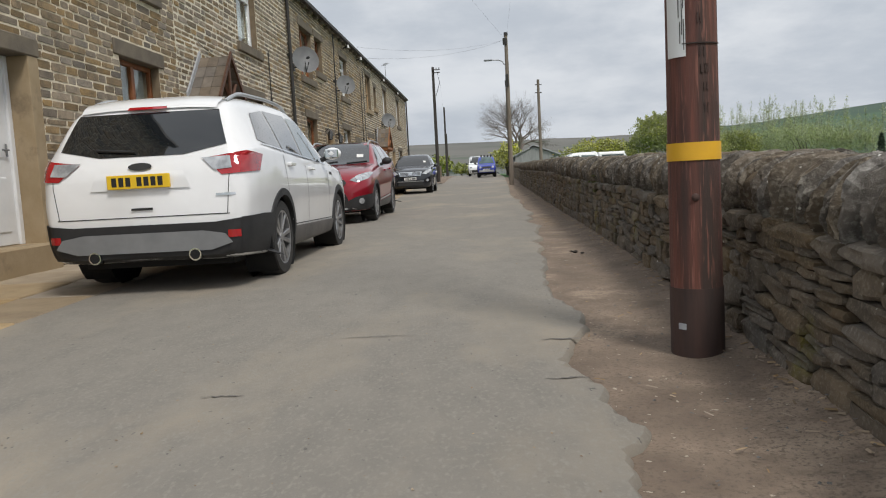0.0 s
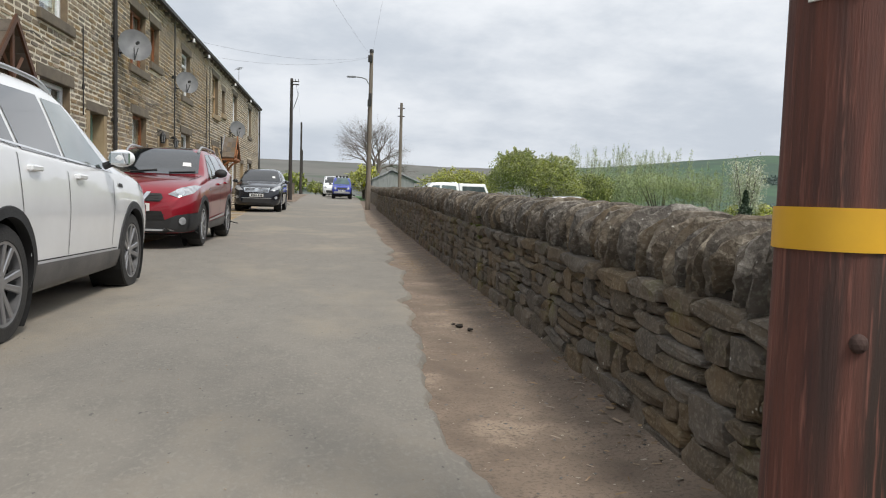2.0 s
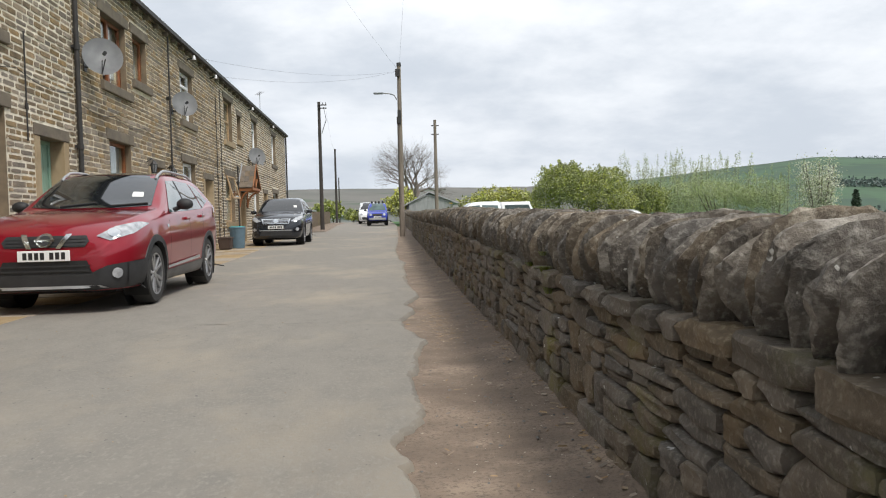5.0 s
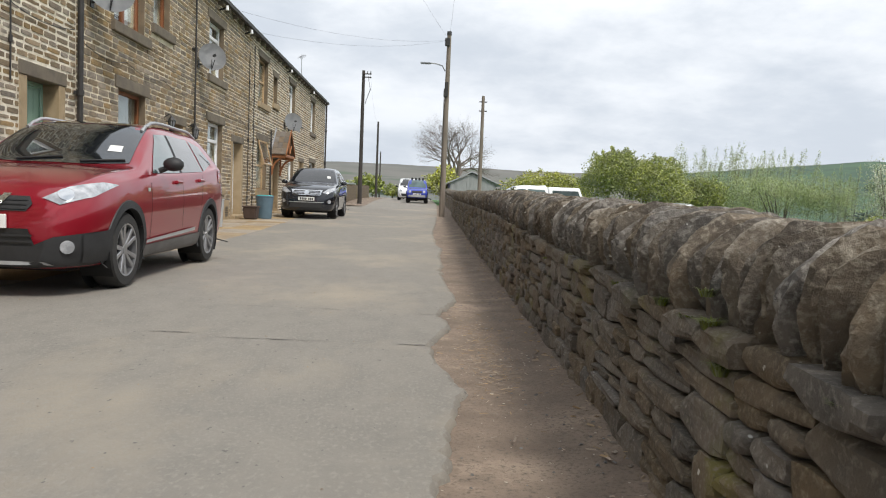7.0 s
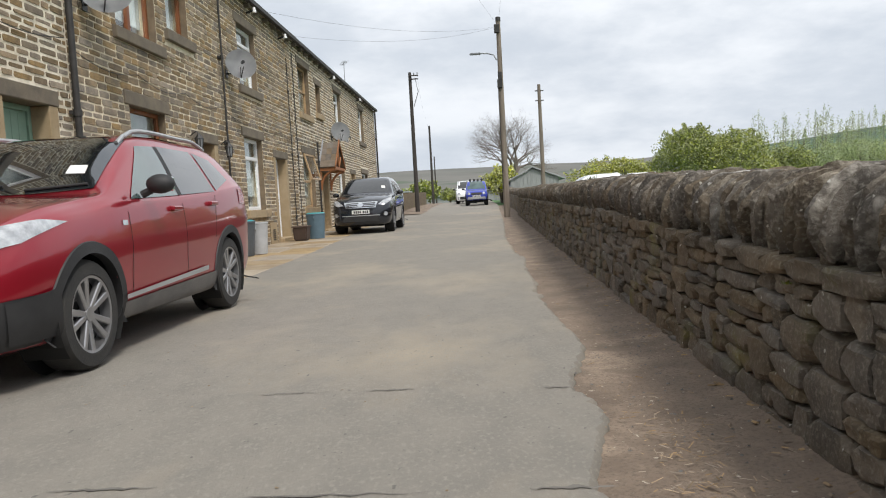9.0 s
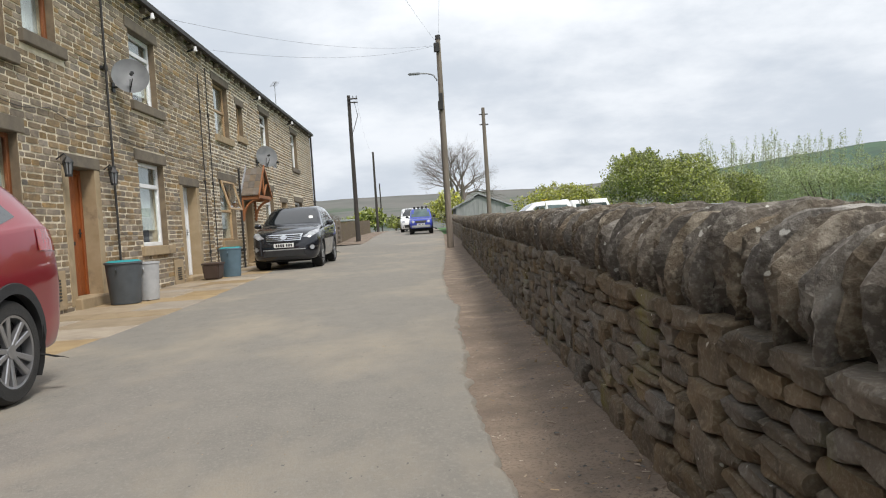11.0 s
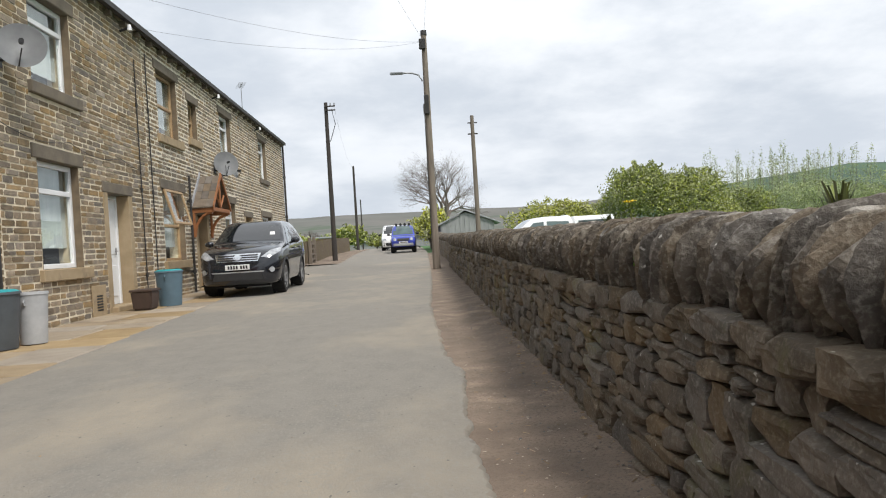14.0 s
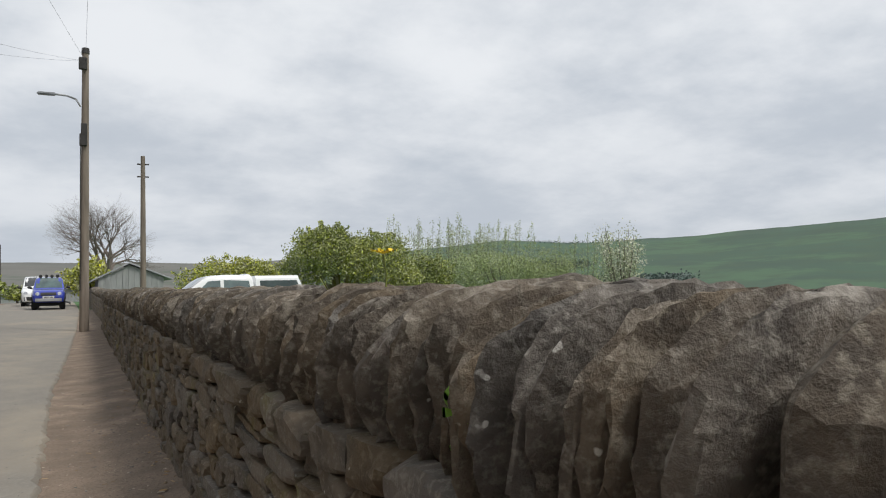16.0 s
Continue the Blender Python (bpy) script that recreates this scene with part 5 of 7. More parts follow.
class Car:
    """A car lofted from stations (y, floor, half width, belt, top, half roof); local y runs from the front bumper to the back."""

    def __init__(self, name, label, category, stations, mat, axles, wheel_r, group=""):
        self.root = thing(name, label, category, group=group)
        self.axles, self.wr = axles, wheel_r
        st = spline(stations, 110)
        self.half = max(s[2] for s in st)
        bm = bmesh.new()
        rings = []
        for y, zb, w, belt, top, rw in st:
            zm = zb + (belt - zb) * 0.55
            ctrl = [(0, 0, zb), (1, w * 0.80, zb), (2, w * 0.955, zb + 0.09), (3, w * 0.995, zm - 0.06), (4, w, zm + 0.10), (5, w * 0.975, belt - 0.05), (6, w * 0.945, belt + 0.01),
                    (7, rw + (w * .945 - rw) * 0.45, belt + (top - belt) * 0.55), (8, rw, top - (top - belt) * 0.10 - 0.012), (9, rw * 0.82, top - 0.012), (10, rw * 0.4, top), (11, 0, top + 0.004)]
            half = [(c[1], c[2]) for c in spline(ctrl, 45)]
            half[0], half[-1] = (0, half[0][1]), (0, half[-1][1])
            ring = [(x, z) for x, z in half] + [(-x, z) for x, z in half[-2:0:-1]]
            rings.append([bm.verts.new((x, y, z)) for x, z in ring])
        m = len(rings[0])
        for a, b in zip(rings, rings[1:]):
            for i in range(m):
                bm.faces.new((a[i], a[(i + 1) % m], b[(i + 1) % m], b[i]))
        bm.faces.new(rings[0]); bm.faces.new(rings[-1][::-1])
        bmesh.ops.recalc_face_normals(bm, faces=bm.faces[:])
        self.tree = BVHTree.FromBMesh(bm)
        cut = []
        for f in bm.faces:
            c = f.calc_center_median()
            if abs(c.x) > 0.45 and any((c.y - a) ** 2 + (c.z - wheel_r) ** 2 < (wheel_r + 0.055) ** 2 for a in axles):
                cut.append(f)
        bmesh.ops.delete(bm, geom=cut, context="FACES")
        self.body = part("body", bm, mat, self.root, smooth=False)
        self.body.data.polygons.foreach_set("use_smooth", [True] * len(self.body.data.polygons))
        self.length = st[-1][0]
        # underbody block, near-black to paint in the shade below the floor
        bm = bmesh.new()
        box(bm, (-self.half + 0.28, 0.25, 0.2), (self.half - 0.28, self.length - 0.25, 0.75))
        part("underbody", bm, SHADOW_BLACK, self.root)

    def onto(self, p, d):
        d = Vector(d).normalized()
        hit = self.tree.ray_cast(Vector(p) - d * 2.0, d)
        return hit[0] if hit[0] is not None else Vector(p), d

    def patch(self, name, pts, d, mat, off=0.006, label="", mirror=True, cuts=3, parent=None):
        """A panel cut to the outline pts (3-D points near the skin), laid onto the body along d."""
        for s in ((1, -1) if mirror else (1,)):
            bm = bmesh.new()
            dd = Vector((d[0] * s, d[1], d[2]))
            f = bm.faces.new([bm.verts.new((x * s, y, z)) for x, y, z in pts])
            bmesh.ops.triangulate(bm, faces=[f])
            bmesh.ops.subdivide_edges(bm, edges=bm.edges[:], cuts=cuts, use_grid_fill=True)
            lost = []
            for v in bm.verts:
                hit = self.tree.ray_cast(v.co - dd.normalized() * 2.0, dd.normalized())[0]
                if hit is None or (hit - v.co).length > 0.9:
                    lost.append(v)
                else:
                    v.co = hit - dd.normalized() * off
            bmesh.ops.delete(bm, geom=lost, context="VERTS")
            bmesh.ops.recalc_face_normals(bm, faces=bm.faces[:])
            if bm.faces and sum((f.normal.dot(dd) for f in bm.faces)) > 0:
                bmesh.ops.reverse_faces(bm, faces=bm.faces[:])
            part(name, bm, mat, parent or self.root, label, smooth=True)

    def side(self, name, yz, mat, **k):
        self.patch(name, [(1.0, y, z) for y, z in yz], (-1, 0, 0), mat, **k)

    def front(self, name, xz, mat, y=0.0, **k):
        self.patch(name, [(x, y, z) for x, z in xz], (0, 1, 0), mat, **k)

    def back(self, name, xz, mat, **k):
        self.patch(name, [(x, self.length, z) for x, z in xz], (0, -1, 0), mat, **k)

    def arches(self, mat, width=0.075):
        for a in self.axles:
            for s in (1, -1):
                bm = bmesh.new()
                rows = []
                for t in np.linspace(-0.28, math.pi + 0.28, 34):
                    row = []
                    for r, o in ((self.wr + 0.035, -0.05), (self.wr + 0.035, 0.012), (self.wr + 0.035 + width, 0.010), (self.wr + 0.04 + width, 0.0)):
                        y, z = a + r * math.cos(t), max(self.wr + r * math.sin(t), 0.2)
                        p, q = self.onto((s * 1.0, y, z), (-s, 0, 0))
                        if abs(p.x) < self.half - 0.16: p.x = s * (self.half - 0.03)
                        row.append(bm.verts.new((p.x + s * o, y, z)))
                    rows.append(row)
                for u, v in zip(rows, rows[1:]):
                    for i in range(3):
                        bm.faces.new((u[i], u[i + 1], v[i + 1], v[i]))
                bmesh.ops.recalc_face_normals(bm, faces=bm.faces[:])
                part("wheel_arch", bm, mat, self.root, smooth=True)
                # liner behind the wheel, its black standing for shade inside the arch
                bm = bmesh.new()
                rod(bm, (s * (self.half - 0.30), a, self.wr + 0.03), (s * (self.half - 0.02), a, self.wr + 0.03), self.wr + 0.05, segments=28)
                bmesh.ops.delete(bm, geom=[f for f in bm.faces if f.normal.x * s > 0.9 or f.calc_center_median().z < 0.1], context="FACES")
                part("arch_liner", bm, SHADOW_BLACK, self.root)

    def wheels(self, spokes=10, width=0.23, twin=True):
        r = self.wr
        for a in self.axles:
            for s in (1, -1):
                w = thing("wheel", "", "", (s * (self.half - 0.02 - width / 2), a, r))
                w.parent = self.root
                bm = bmesh.new()
                prof = [(r * 0.68, -width / 2 + 0.01), (r * 0.72, -width / 2), (r * 0.93, -width / 2 + 0.005), (r * 0.985, -width / 2 + 0.03), (r, -width / 4), (r, width / 4), (r * 0.985, width / 2 - 0.03), (r * 0.93, width / 2 - 0.005), (r * 0.72, width / 2), (r * 0.68, width / 2 - 0.01)]
                rings = [[bm.verts.new((x, q * math.cos(t), q * math.sin(t))) for q, x in prof] for t in np.linspace(0, 2 * math.pi, 40, endpoint=False)]
                for i in range(40):
                    for j in range(len(prof) - 1):
                        bm.faces.new((rings[i][j], rings[i][j + 1], rings[(i + 1) % 40][j + 1], rings[(i + 1) % 40][j]))
                bmesh.ops.recalc_face_normals(bm, faces=bm.faces[:])
                part("tyre", bm, TYRE, w, smooth=True)
                bm = bmesh.new()
                rod(bm, (s * (width / 2 - 0.10), 0, 0), (s * (width / 2 - 0.085), 0, 0), r * 0.66, segments=32)
                part("brake_disc", bm, ALLOY_DARK, w)
                bm = bmesh.new()
                for q0, q1, x0, x1 in ((r * 0.655, r * 0.70, width / 2 - 0.03, width / 2 - 0.008),):
                    rg = [[bm.verts.new((s * x, q * math.cos(t), q * math.sin(t))) for q, x in ((q0, x0 - 0.05), (q0, x1), (q1, x1 + 0.004), (q1, x0))] for t in np.linspace(0, 2 * math.pi, 40, endpoint=False)]
                    for i in range(40):
                        for j in range(3):
                            bm.faces.new((rg[i][j], rg[i][j + 1], rg[(i + 1) % 40][j + 1], rg[(i + 1) % 40][j]))
                bmesh.ops.recalc_face_normals(bm, faces=bm.faces[:])
                part("rim", bm, ALLOY, w, smooth=True)
                bm = bmesh.new()
                rod(bm, (s * (width / 2 - 0.07), 0, 0), (s * (width / 2 - 0.02), 0, 0), r * 0.16, r * 0.13, segments=16)
                part("hub", bm, ALLOY, w)
                for k in range(spokes):
                    t = 2 * math.pi * (k // 2 * 2 + (0.72 if k % 2 else 0.0) + 0.2) / spokes if twin else 2 * math.pi * k / spokes
                    bm = bmesh.new()
                    vs = box(bm, (-0.02, -0.018, r * 0.12), (0.02, 0.018, r * 0.675))
                    for v in vs:
                        if v.co.z > r * 0.4: v.co.y *= 1.25
                        v.co.x += s * (width / 2 - 0.045 + (0.018 if v.co.z > r * .4 else 0))
                    bmesh.ops.bevel(bm, geom=bm.edges[:], offset=0.006, segments=1, affect="EDGES")
                    bm.transform(Matrix.Rotation(t, 4, "X"))
                    part("spoke", bm, ALLOY, w)

    def mirrors(self, y, z, mat):
        for s in (1, -1):
            m = thing("door_mirror", "", "", (s * (self.half - 0.03), y, z)); m.parent = self.root
            bm = bmesh.new()
            bmesh.ops.create_uvsphere(bm, u_segments=16, v_segments=10, radius=1, matrix=Matrix.Translation((s * 0.14, 0, 0.03)) @ Matrix.Diagonal((0.105, 0.075, 0.072, 1)))
            part("housing", bm, mat, m, smooth=True)
            bm = bmesh.new(); rod(bm, (0, 0, -0.04), (s * 0.1, 0, 0.0), 0.03, 0.025, 8); part("stalk", bm, CLADDING, m)
            part("mirror_glass", bevelled((s * 0.14 - 0.08, 0.045, -0.025), (s * 0.14 + 0.08, 0.07, 0.08), 0.012), MIRROR, m)

    def rails(self, y0, y1, x, mat):
        for s in (1, -1):
            pts = []
            for t in np.linspace(0, 1, 15):
                y = y0 + (y1 - y0) * t
                p, _ = self.onto((s * x, y, 1.6), (0, 0, -1))
                pts.append((s * x, y, p.z + 0.045 * min(1, 6 * t, 6 * (1 - t)) + 0.004))
            tube("roof_rail", pts, 0.018, mat, self.root)

    def handles(self, spots, mat):
        for y, z in spots:
            for s in (1, -1):
                p, _ = self.onto((s, y, z), (-s, 0, 0))
                part("door_handle", bevelled((p.x - 0.01, y - 0.09, z - 0.018), (p.x + s * 0.035, y + 0.09, z + 0.018) if s > 0 else (p.x + 0.01, y + 0.09, z + 0.018), 0.008) if s > 0 else bevelled((p.x - 0.035, y - 0.09, z - 0.018), (p.x + 0.01, y + 0.09, z + 0.018), 0.008), mat, self.root)

    def seams(self, lines):
        for (y0, z0), (y1, z1) in lines:
            n = Vector((0, -(z1 - z0), y1 - y0)).normalized() * 0.004
            self.side("door_seam", [(y0 - n.y, z0 - n.z), (y1 - n.y, z1 - n.z), (y1 + n.y, z1 + n.z), (y0 + n.y, z0 + n.z)], SHADOW_BLACK, off=0.003, cuts=5)

    def plate(self, y, z, mat, face):
        p = thing("number_plate", "", "", (0, y, z)); p.parent = self.root
        part("plate", bevelled((-0.26, -0.012, -0.056), (0.26, 0.012, 0.056), 0.004), mat, p)
        for i in range(7):
            x = -0.205 + i * 0.058 + (0.035 if i > 3 else 0)
            part("character_bar", bevelled((x, face * 0.0125, -0.036) if face > 0 else (x, -0.0165, -0.036), (x + 0.04, 0.0165, 0.036) if face > 0 else (x + 0.04, -0.0125, 0.036), 0.001), BLACK_IRON, p)

    def put(self, x, y, turn=0, z=None):
        yy = y
        self.root.matrix_basis = pose(x, y, road_z(x, y + (1.5 if not turn else -1.5)) if z is None else z, math.degrees(math.atan(0.006)) if not turn else 0, 0, turn)


def kuga():
    c = Car("white_suv", "white sport utility car with dark grey lower cladding, parked", "car", [
        (0.00, .27, .58, .66, .72, .46), (0.06, .24, .72, .76, .82, .60), (0.22, .23, .85, .88, .95, .70), (0.55, .22, .905, .98, 1.06, .76), (1.0, .22, .915, 1.03, 1.12, .79),
        (1.30, .22, .92, 1.06, 1.16, .80), (1.65, .22, .92, 1.08, 1.38, .74), (2.1, .22, .92, 1.10, 1.62, .68), (2.6, .22, .92, 1.12, 1.675, .66), (3.3, .22, .92, 1.16, 1.67, .65),
        (3.85, .23, .915, 1.18, 1.64, .65), (4.20, .25, .895, 1.18, 1.54, .65), (4.36, .26, .875, 1.12, 1.31, .68), (4.47, .28, .84, 1.0, 1.08, .68), (4.52, .31, .77, .90, .96, .62)], PAINT_WHITE, (0.90, 3.59), 0.355)
    c.wheels(10); c.arches(CLADDING, 0.06)
    c.side("sill_cladding", [(1.33, .23), (3.17, .23), (3.17, .43), (1.33, .40)], DUSTY_CLADDING, off=0.012, cuts=5)
    for n, p, m in (("front_window", [(1.55, 1.08), (2.55, 1.11), (2.55, 1.54), (2.15, 1.53)], CAR_GLASS_PALE), ("rear_door_window", [(2.62, 1.115), (3.33, 1.145), (3.33, 1.55), (2.62, 1.55)], CAR_GLASS), ("quarter_window", [(3.39, 1.15), (4.02, 1.24), (3.82, 1.49), (3.39, 1.545)], CAR_GLASS)):
        c.side(n, p, m, cuts=5)
    c.side("window_trim", [(1.5, 1.055), (3.98, 1.20), (3.98, 1.215), (1.5, 1.07)], CHROME, off=0.009, cuts=7)
    c.patch("windscreen", [(-.70, 1.36, 1.3), (.70, 1.36, 1.3), (.62, 2.1, 1.5), (-.62, 2.1, 1.5)], (0, 0, -1), CAR_GLASS, mirror=False, cuts=6)
    c.back("rear_window", [(-.70, 1.20), (-.35, 1.13), (.35, 1.13), (.70, 1.20), (.60, 1.50), (-.60, 1.50)], CAR_GLASS, mirror=False, cuts=6)
    c.back("brake_light", [(-.17, 1.525), (.17, 1.525), (.16, 1.55), (-.16, 1.55)], LAMP_RED, mirror=False, off=0.05)
    c.patch("tail_lamp", [(.50, 4.45, 1.09), (.62, 4.45, .95), (.92, 4.22, .97), (.92, 4.10, 1.11), (.80, 4.3, 1.14)], (-.62, -.78, 0), LAMP_RED, off=0.014, cuts=5)
    c.patch("reversing_lamp", [(.49, 4.45, 1.095), (.58, 4.45, .99), (.70, 4.4, 1.0), (.70, 4.4, 1.10)], (-.5, -.86, 0), LAMP_CLEAR, off=0.02, cuts=3)
    c.back("rear_bumper_cladding", [(-.84, .27), (-.55, .27), (.55, .27), (.84, .27), (.86, .60), (.60, .57), (-.60, .57), (-.86, .60)], CLADDING, mirror=False, off=0.014, cuts=8)
    c.back("skid_plate", [(-.74, .40), (-.56, .345), (.56, .345), (.74, .40), (.68, .475), (.5, .505), (-.5, .505), (-.68, .475)], SKID, mirror=False, off=0.034, cuts=6)
    c.patch("side_bumper_cladding", [(.92, 3.93, .23), (.92, 4.2, .23), (.80, 4.5, .25), (.80, 4.5, .60), (.92, 4.2, .61), (.92, 3.90, .60)], (-.85, -.5, 0), CLADDING, off=0.016, cuts=6)
    c.back("reflector", [(.70, .44), (.80, .44), (.80, .50), (.70, .50)], LAMP_RED, off=0.022)
    c.back("boot_recess", [(-.42, .86), (.42, .86), (.36, 1.0), (-.36, 1.0)], PAINT_WHITE, mirror=False, off=0.012, cuts=4)
    c.back("boot_seam", [(-.72, .63), (.72, .63), (.72, .637), (-.72, .637)], SHADOW_BLACK, mirror=False, off=0.004, cuts=7)
    c.back("boot_handle", [(-.09, .69), (.09, .69), (.09, .71), (-.09, .71)], CLADDING, mirror=False, off=0.012)
    c.back("lid_seam", [(.70, .63), (.706, .63), (.74, .95), (.734, .95)], SHADOW_BLACK, off=0.004, cuts=5)
    c.back("badge", [(.10 * math.cos(t), 1.045 + .032 * math.sin(t)) for t in np.linspace(0, 6.28, 17)[:-1]], CLADDING, mirror=False, off=0.016)
    c.back("badge_script", [(-.78, .78), (-.62, .78), (-.62, .80), (-.78, .80)], CHROME, mirror=False, off=0.01)
    for s in (-.42, .42):
        bm = bmesh.new(); rod(bm, (s, 4.25, .315), (s, 4.56, .315), 0.052, segments=18); part("exhaust", bm, CHROME, c.root, "chrome exhaust tip", True)
        bm = bmesh.new(); rod(bm, (s, 4.54, .315), (s, 4.564, .315), 0.04, segments=18); part("exhaust_bore", bm, SHADOW_BLACK, c.root)
    p, _ = c.onto((0, 4.5, .93), (0, -1, 0)); c.plate(p.y + 0.03, .925, PLATE_YELLOW, 1)
    tube("rear_wiper", [(0.05, c.onto((0.05, 4.5, 1.17), (0, -1, 0))[0].y + .02, 1.165), (0.38, c.onto((.38, 4.5, 1.19), (0, -1, 0))[0].y + .02, 1.195)], 0.012, BLACK_IRON, c.root)
    c.patch("spoiler", [(-.60, 4.0, 1.6), (.60, 4.0, 1.6), (.58, 4.24, 1.55), (-.58, 4.24, 1.55)], (0, 0, -1), PAINT_WHITE, mirror=False, off=0.03, cuts=4)
    c.patch("headlamp", [(.45, .15, .80), (.62, .1, .78), (.90, .6, .92), (.88, .62, 1.0), (.7, .3, .95)], (-.5, .85, 0), LAMP_CLEAR, cuts=4)
    c.mirrors(1.72, 1.14, PAINT_WHITE); c.rails(1.95, 4.05, .60, SILVER); c.handles(((2.35, 1.0), (3.2, 1.035)), PAINT_WHITE)
    c.seams((((2.58, .45), (2.58, 1.13)), ((1.55, .45), (1.5, 1.08)), ((3.38, .72), (3.42, 1.19)), ((1.4, .42), (3.2, .45))))
    c.side("side_vent", [(1.25, .93), (1.38, .94), (1.37, .97), (1.26, .965)], CLADDING)
    return c


def qashqai():
    c = Car("red_suv", "metallic red crossover car with black lower bumper, parked", "car", [
        (0.00, .26, .56, .64, .70, .44), (0.06, .24, .70, .75, .81, .58), (0.22, .23, .82, .86, .93, .68), (0.55, .22, .875, .95, 1.03, .74), (1.0, .22, .885, 1.0, 1.09, .77),
        (1.28, .22, .89, 1.04, 1.13, .78), (1.62, .22, .89, 1.06, 1.33, .72), (2.05, .22, .89, 1.08, 1.55, .65), (2.5, .22, .89, 1.10, 1.60, .63), (3.1, .22, .89, 1.13, 1.595, .62),
        (3.6, .23, .885, 1.17, 1.585, .62), (3.92, .26, .875, 1.19, 1.53, .62), (4.12, .27, .86, 1.17, 1.40, .63), (4.26, .29, .82, 1.04, 1.16, .65), (4.32, .32, .72, .88, .94, .56)], PAINT_RED, (0.87, 3.50), 0.345)
    c.wheels(10); c.arches(CLADDING, 0.07)
    c.side("sill_cladding", [(1.30, .23), (3.08, .23), (3.08, .40), (1.30, .36)], DUSTY_CLADDING, off=0.012, cuts=5)
    c.side("side_strip", [(1.30, .38), (2.85, .43), (2.85, .47), (1.30, .41)], SILVER, off=0.02, cuts=5)
    for n, p, m in (("front_window", [(1.55, 1.06), (2.38, 1.085), (2.38, 1.49), (2.06, 1.475)], CAR_GLASS_PALE), ("rear_door_window", [(2.46, 1.09), (3.22, 1.12), (3.16, 1.49), (2.46, 1.495)], CAR_GLASS), ("quarter_window", [(3.28, 1.13), (3.74, 1.24), (3.55, 1.43), (3.22, 1.485)], CAR_GLASS)):
        c.side(n, p, m, cuts=5)
    c.side("pillar", [(2.385, 1.085), (2.455, 1.09), (2.455, 1.495), (2.385, 1.49)], CLADDING, off=0.007, cuts=4)
    c.patch("windscreen", [(-.70, 1.33, 1.3), (-.3, 1.24, 1.3), (.3, 1.24, 1.3), (.70, 1.33, 1.3), (.61, 2.05, 1.5), (-.61, 2.05, 1.5)], (0, 0, -1), CAR_GLASS, mirror=False, cuts=6)
    c.patch("glass_roof", [(-.60, 2.08, 1.6), (.60, 2.08, 1.6), (.56, 3.3, 1.6), (-.56, 3.3, 1.6)], (0, 0, -1), CAR_GLASS, mirror=False, cuts=6)
    c.patch("tax_sticker", [(.42, 1.50, 1.3), (.56, 1.50, 1.3), (.54, 1.60, 1.3), (.41, 1.60, 1.3)], (0, 0, -1), PLATE_WHITE, mirror=False, off=0.009)
    c.back("rear_window", [(-.6, 1.18), (.6, 1.18), (.5, 1.42), (-.5, 1.42)], CAR_GLASS, mirror=False, cuts=5)
    c.patch("headlamp", [(.47, .12, .80), (.62, .10, .75), (.80, .32, .82), (.875, .66, .935), (.80, .50, .945), (.62, .25, .895)], (-.45, .88, -.15), LAMP_CLEAR, off=0.012, cuts=6)
    c.patch("headlamp_lens", [(.62 + .07 * math.cos(t), .2, .83 + .055 * math.sin(t)) for t in np.linspace(0, 6.28, 13)[:-1]], (-.45, .88, -.15), CHROME, off=0.02)
    c.front("grille", [(-.40, .70), (.40, .70), (.44, .76), (.40, .82), (-.40, .82), (-.44, .76)], CLADDING, mirror=False, off=0.012, cuts=4)
    for k in range(3):
        c.front("grille_bar", [(-.40, .715 + k * .035), (.40, .715 + k * .035), (.40, .727 + k * .035), (-.40, .727 + k * .035)], BLACK_IRON, mirror=False, off=0.022, cuts=5)
    c.front("grille_strut", [(.12, .69), (.17, .69), (.26, .84), (.20, .84)], CHROME, off=0.03)
    c.front("emblem", [(.085 * math.cos(t), .775 + .075 * math.sin(t)) for t in np.linspace(0, 6.28, 21)[:-1]], CHROME, mirror=False, off=0.035)
    c.front("emblem_core", [(.062 * math.cos(t), .775 + .052 * math.sin(t)) for t in np.linspace(0, 6.28, 21)[:-1]], CLADDING, mirror=False, off=0.038)
    c.front("emblem_bar", [(-.10, .762), (.10, .762), (.10, .788), (-.10, .788)], CHROME, mirror=False, off=0.041)
    c.front("lower_bumper", [(-.80, .225), (-.5, .225), (.5, .225), (.80, .225), (.86, .54), (.62, .50), (.45, .42), (-.45, .42), (-.62, .50), (-.86, .54)], CLADDING, mirror=False, off=0.032, cuts=8)
    c.patch("bumper_corner", [(.72, .2, .28), (.89, .52, .28), (.89, .50, .56), (.70, .2, .51)], (-.8, .6, 0), CLADDING, off=0.028, cuts=6)
    c.front("lower_intake", [(-.48, .41), (.48, .41), (.42, .56), (-.42, .56)], BLACK_IRON, mirror=False, off=0.014, cuts=4)
    for k in range(2):
        c.front("intake_bar", [(-.46, .45 + k * .05), (.46, .45 + k * .05), (.46, .465 + k * .05), (-.46, .465 + k * .05)], CLADDING, mirror=False, off=0.028, cuts=5)
    c.front("skid_lip", [(-.62, .27), (.62, .27), (.55, .30), (-.55, .30)], SILVER, mirror=False, off=0.042, cuts=4)
    c.patch("fog_lamp", [(.66 + .06 * math.cos(t), .15, .42 + .055 * math.sin(t)) for t in np.linspace(0, 6.28, 15)[:-1]], (-.4, .9, 0), LAMP_CLEAR, off=0.045)
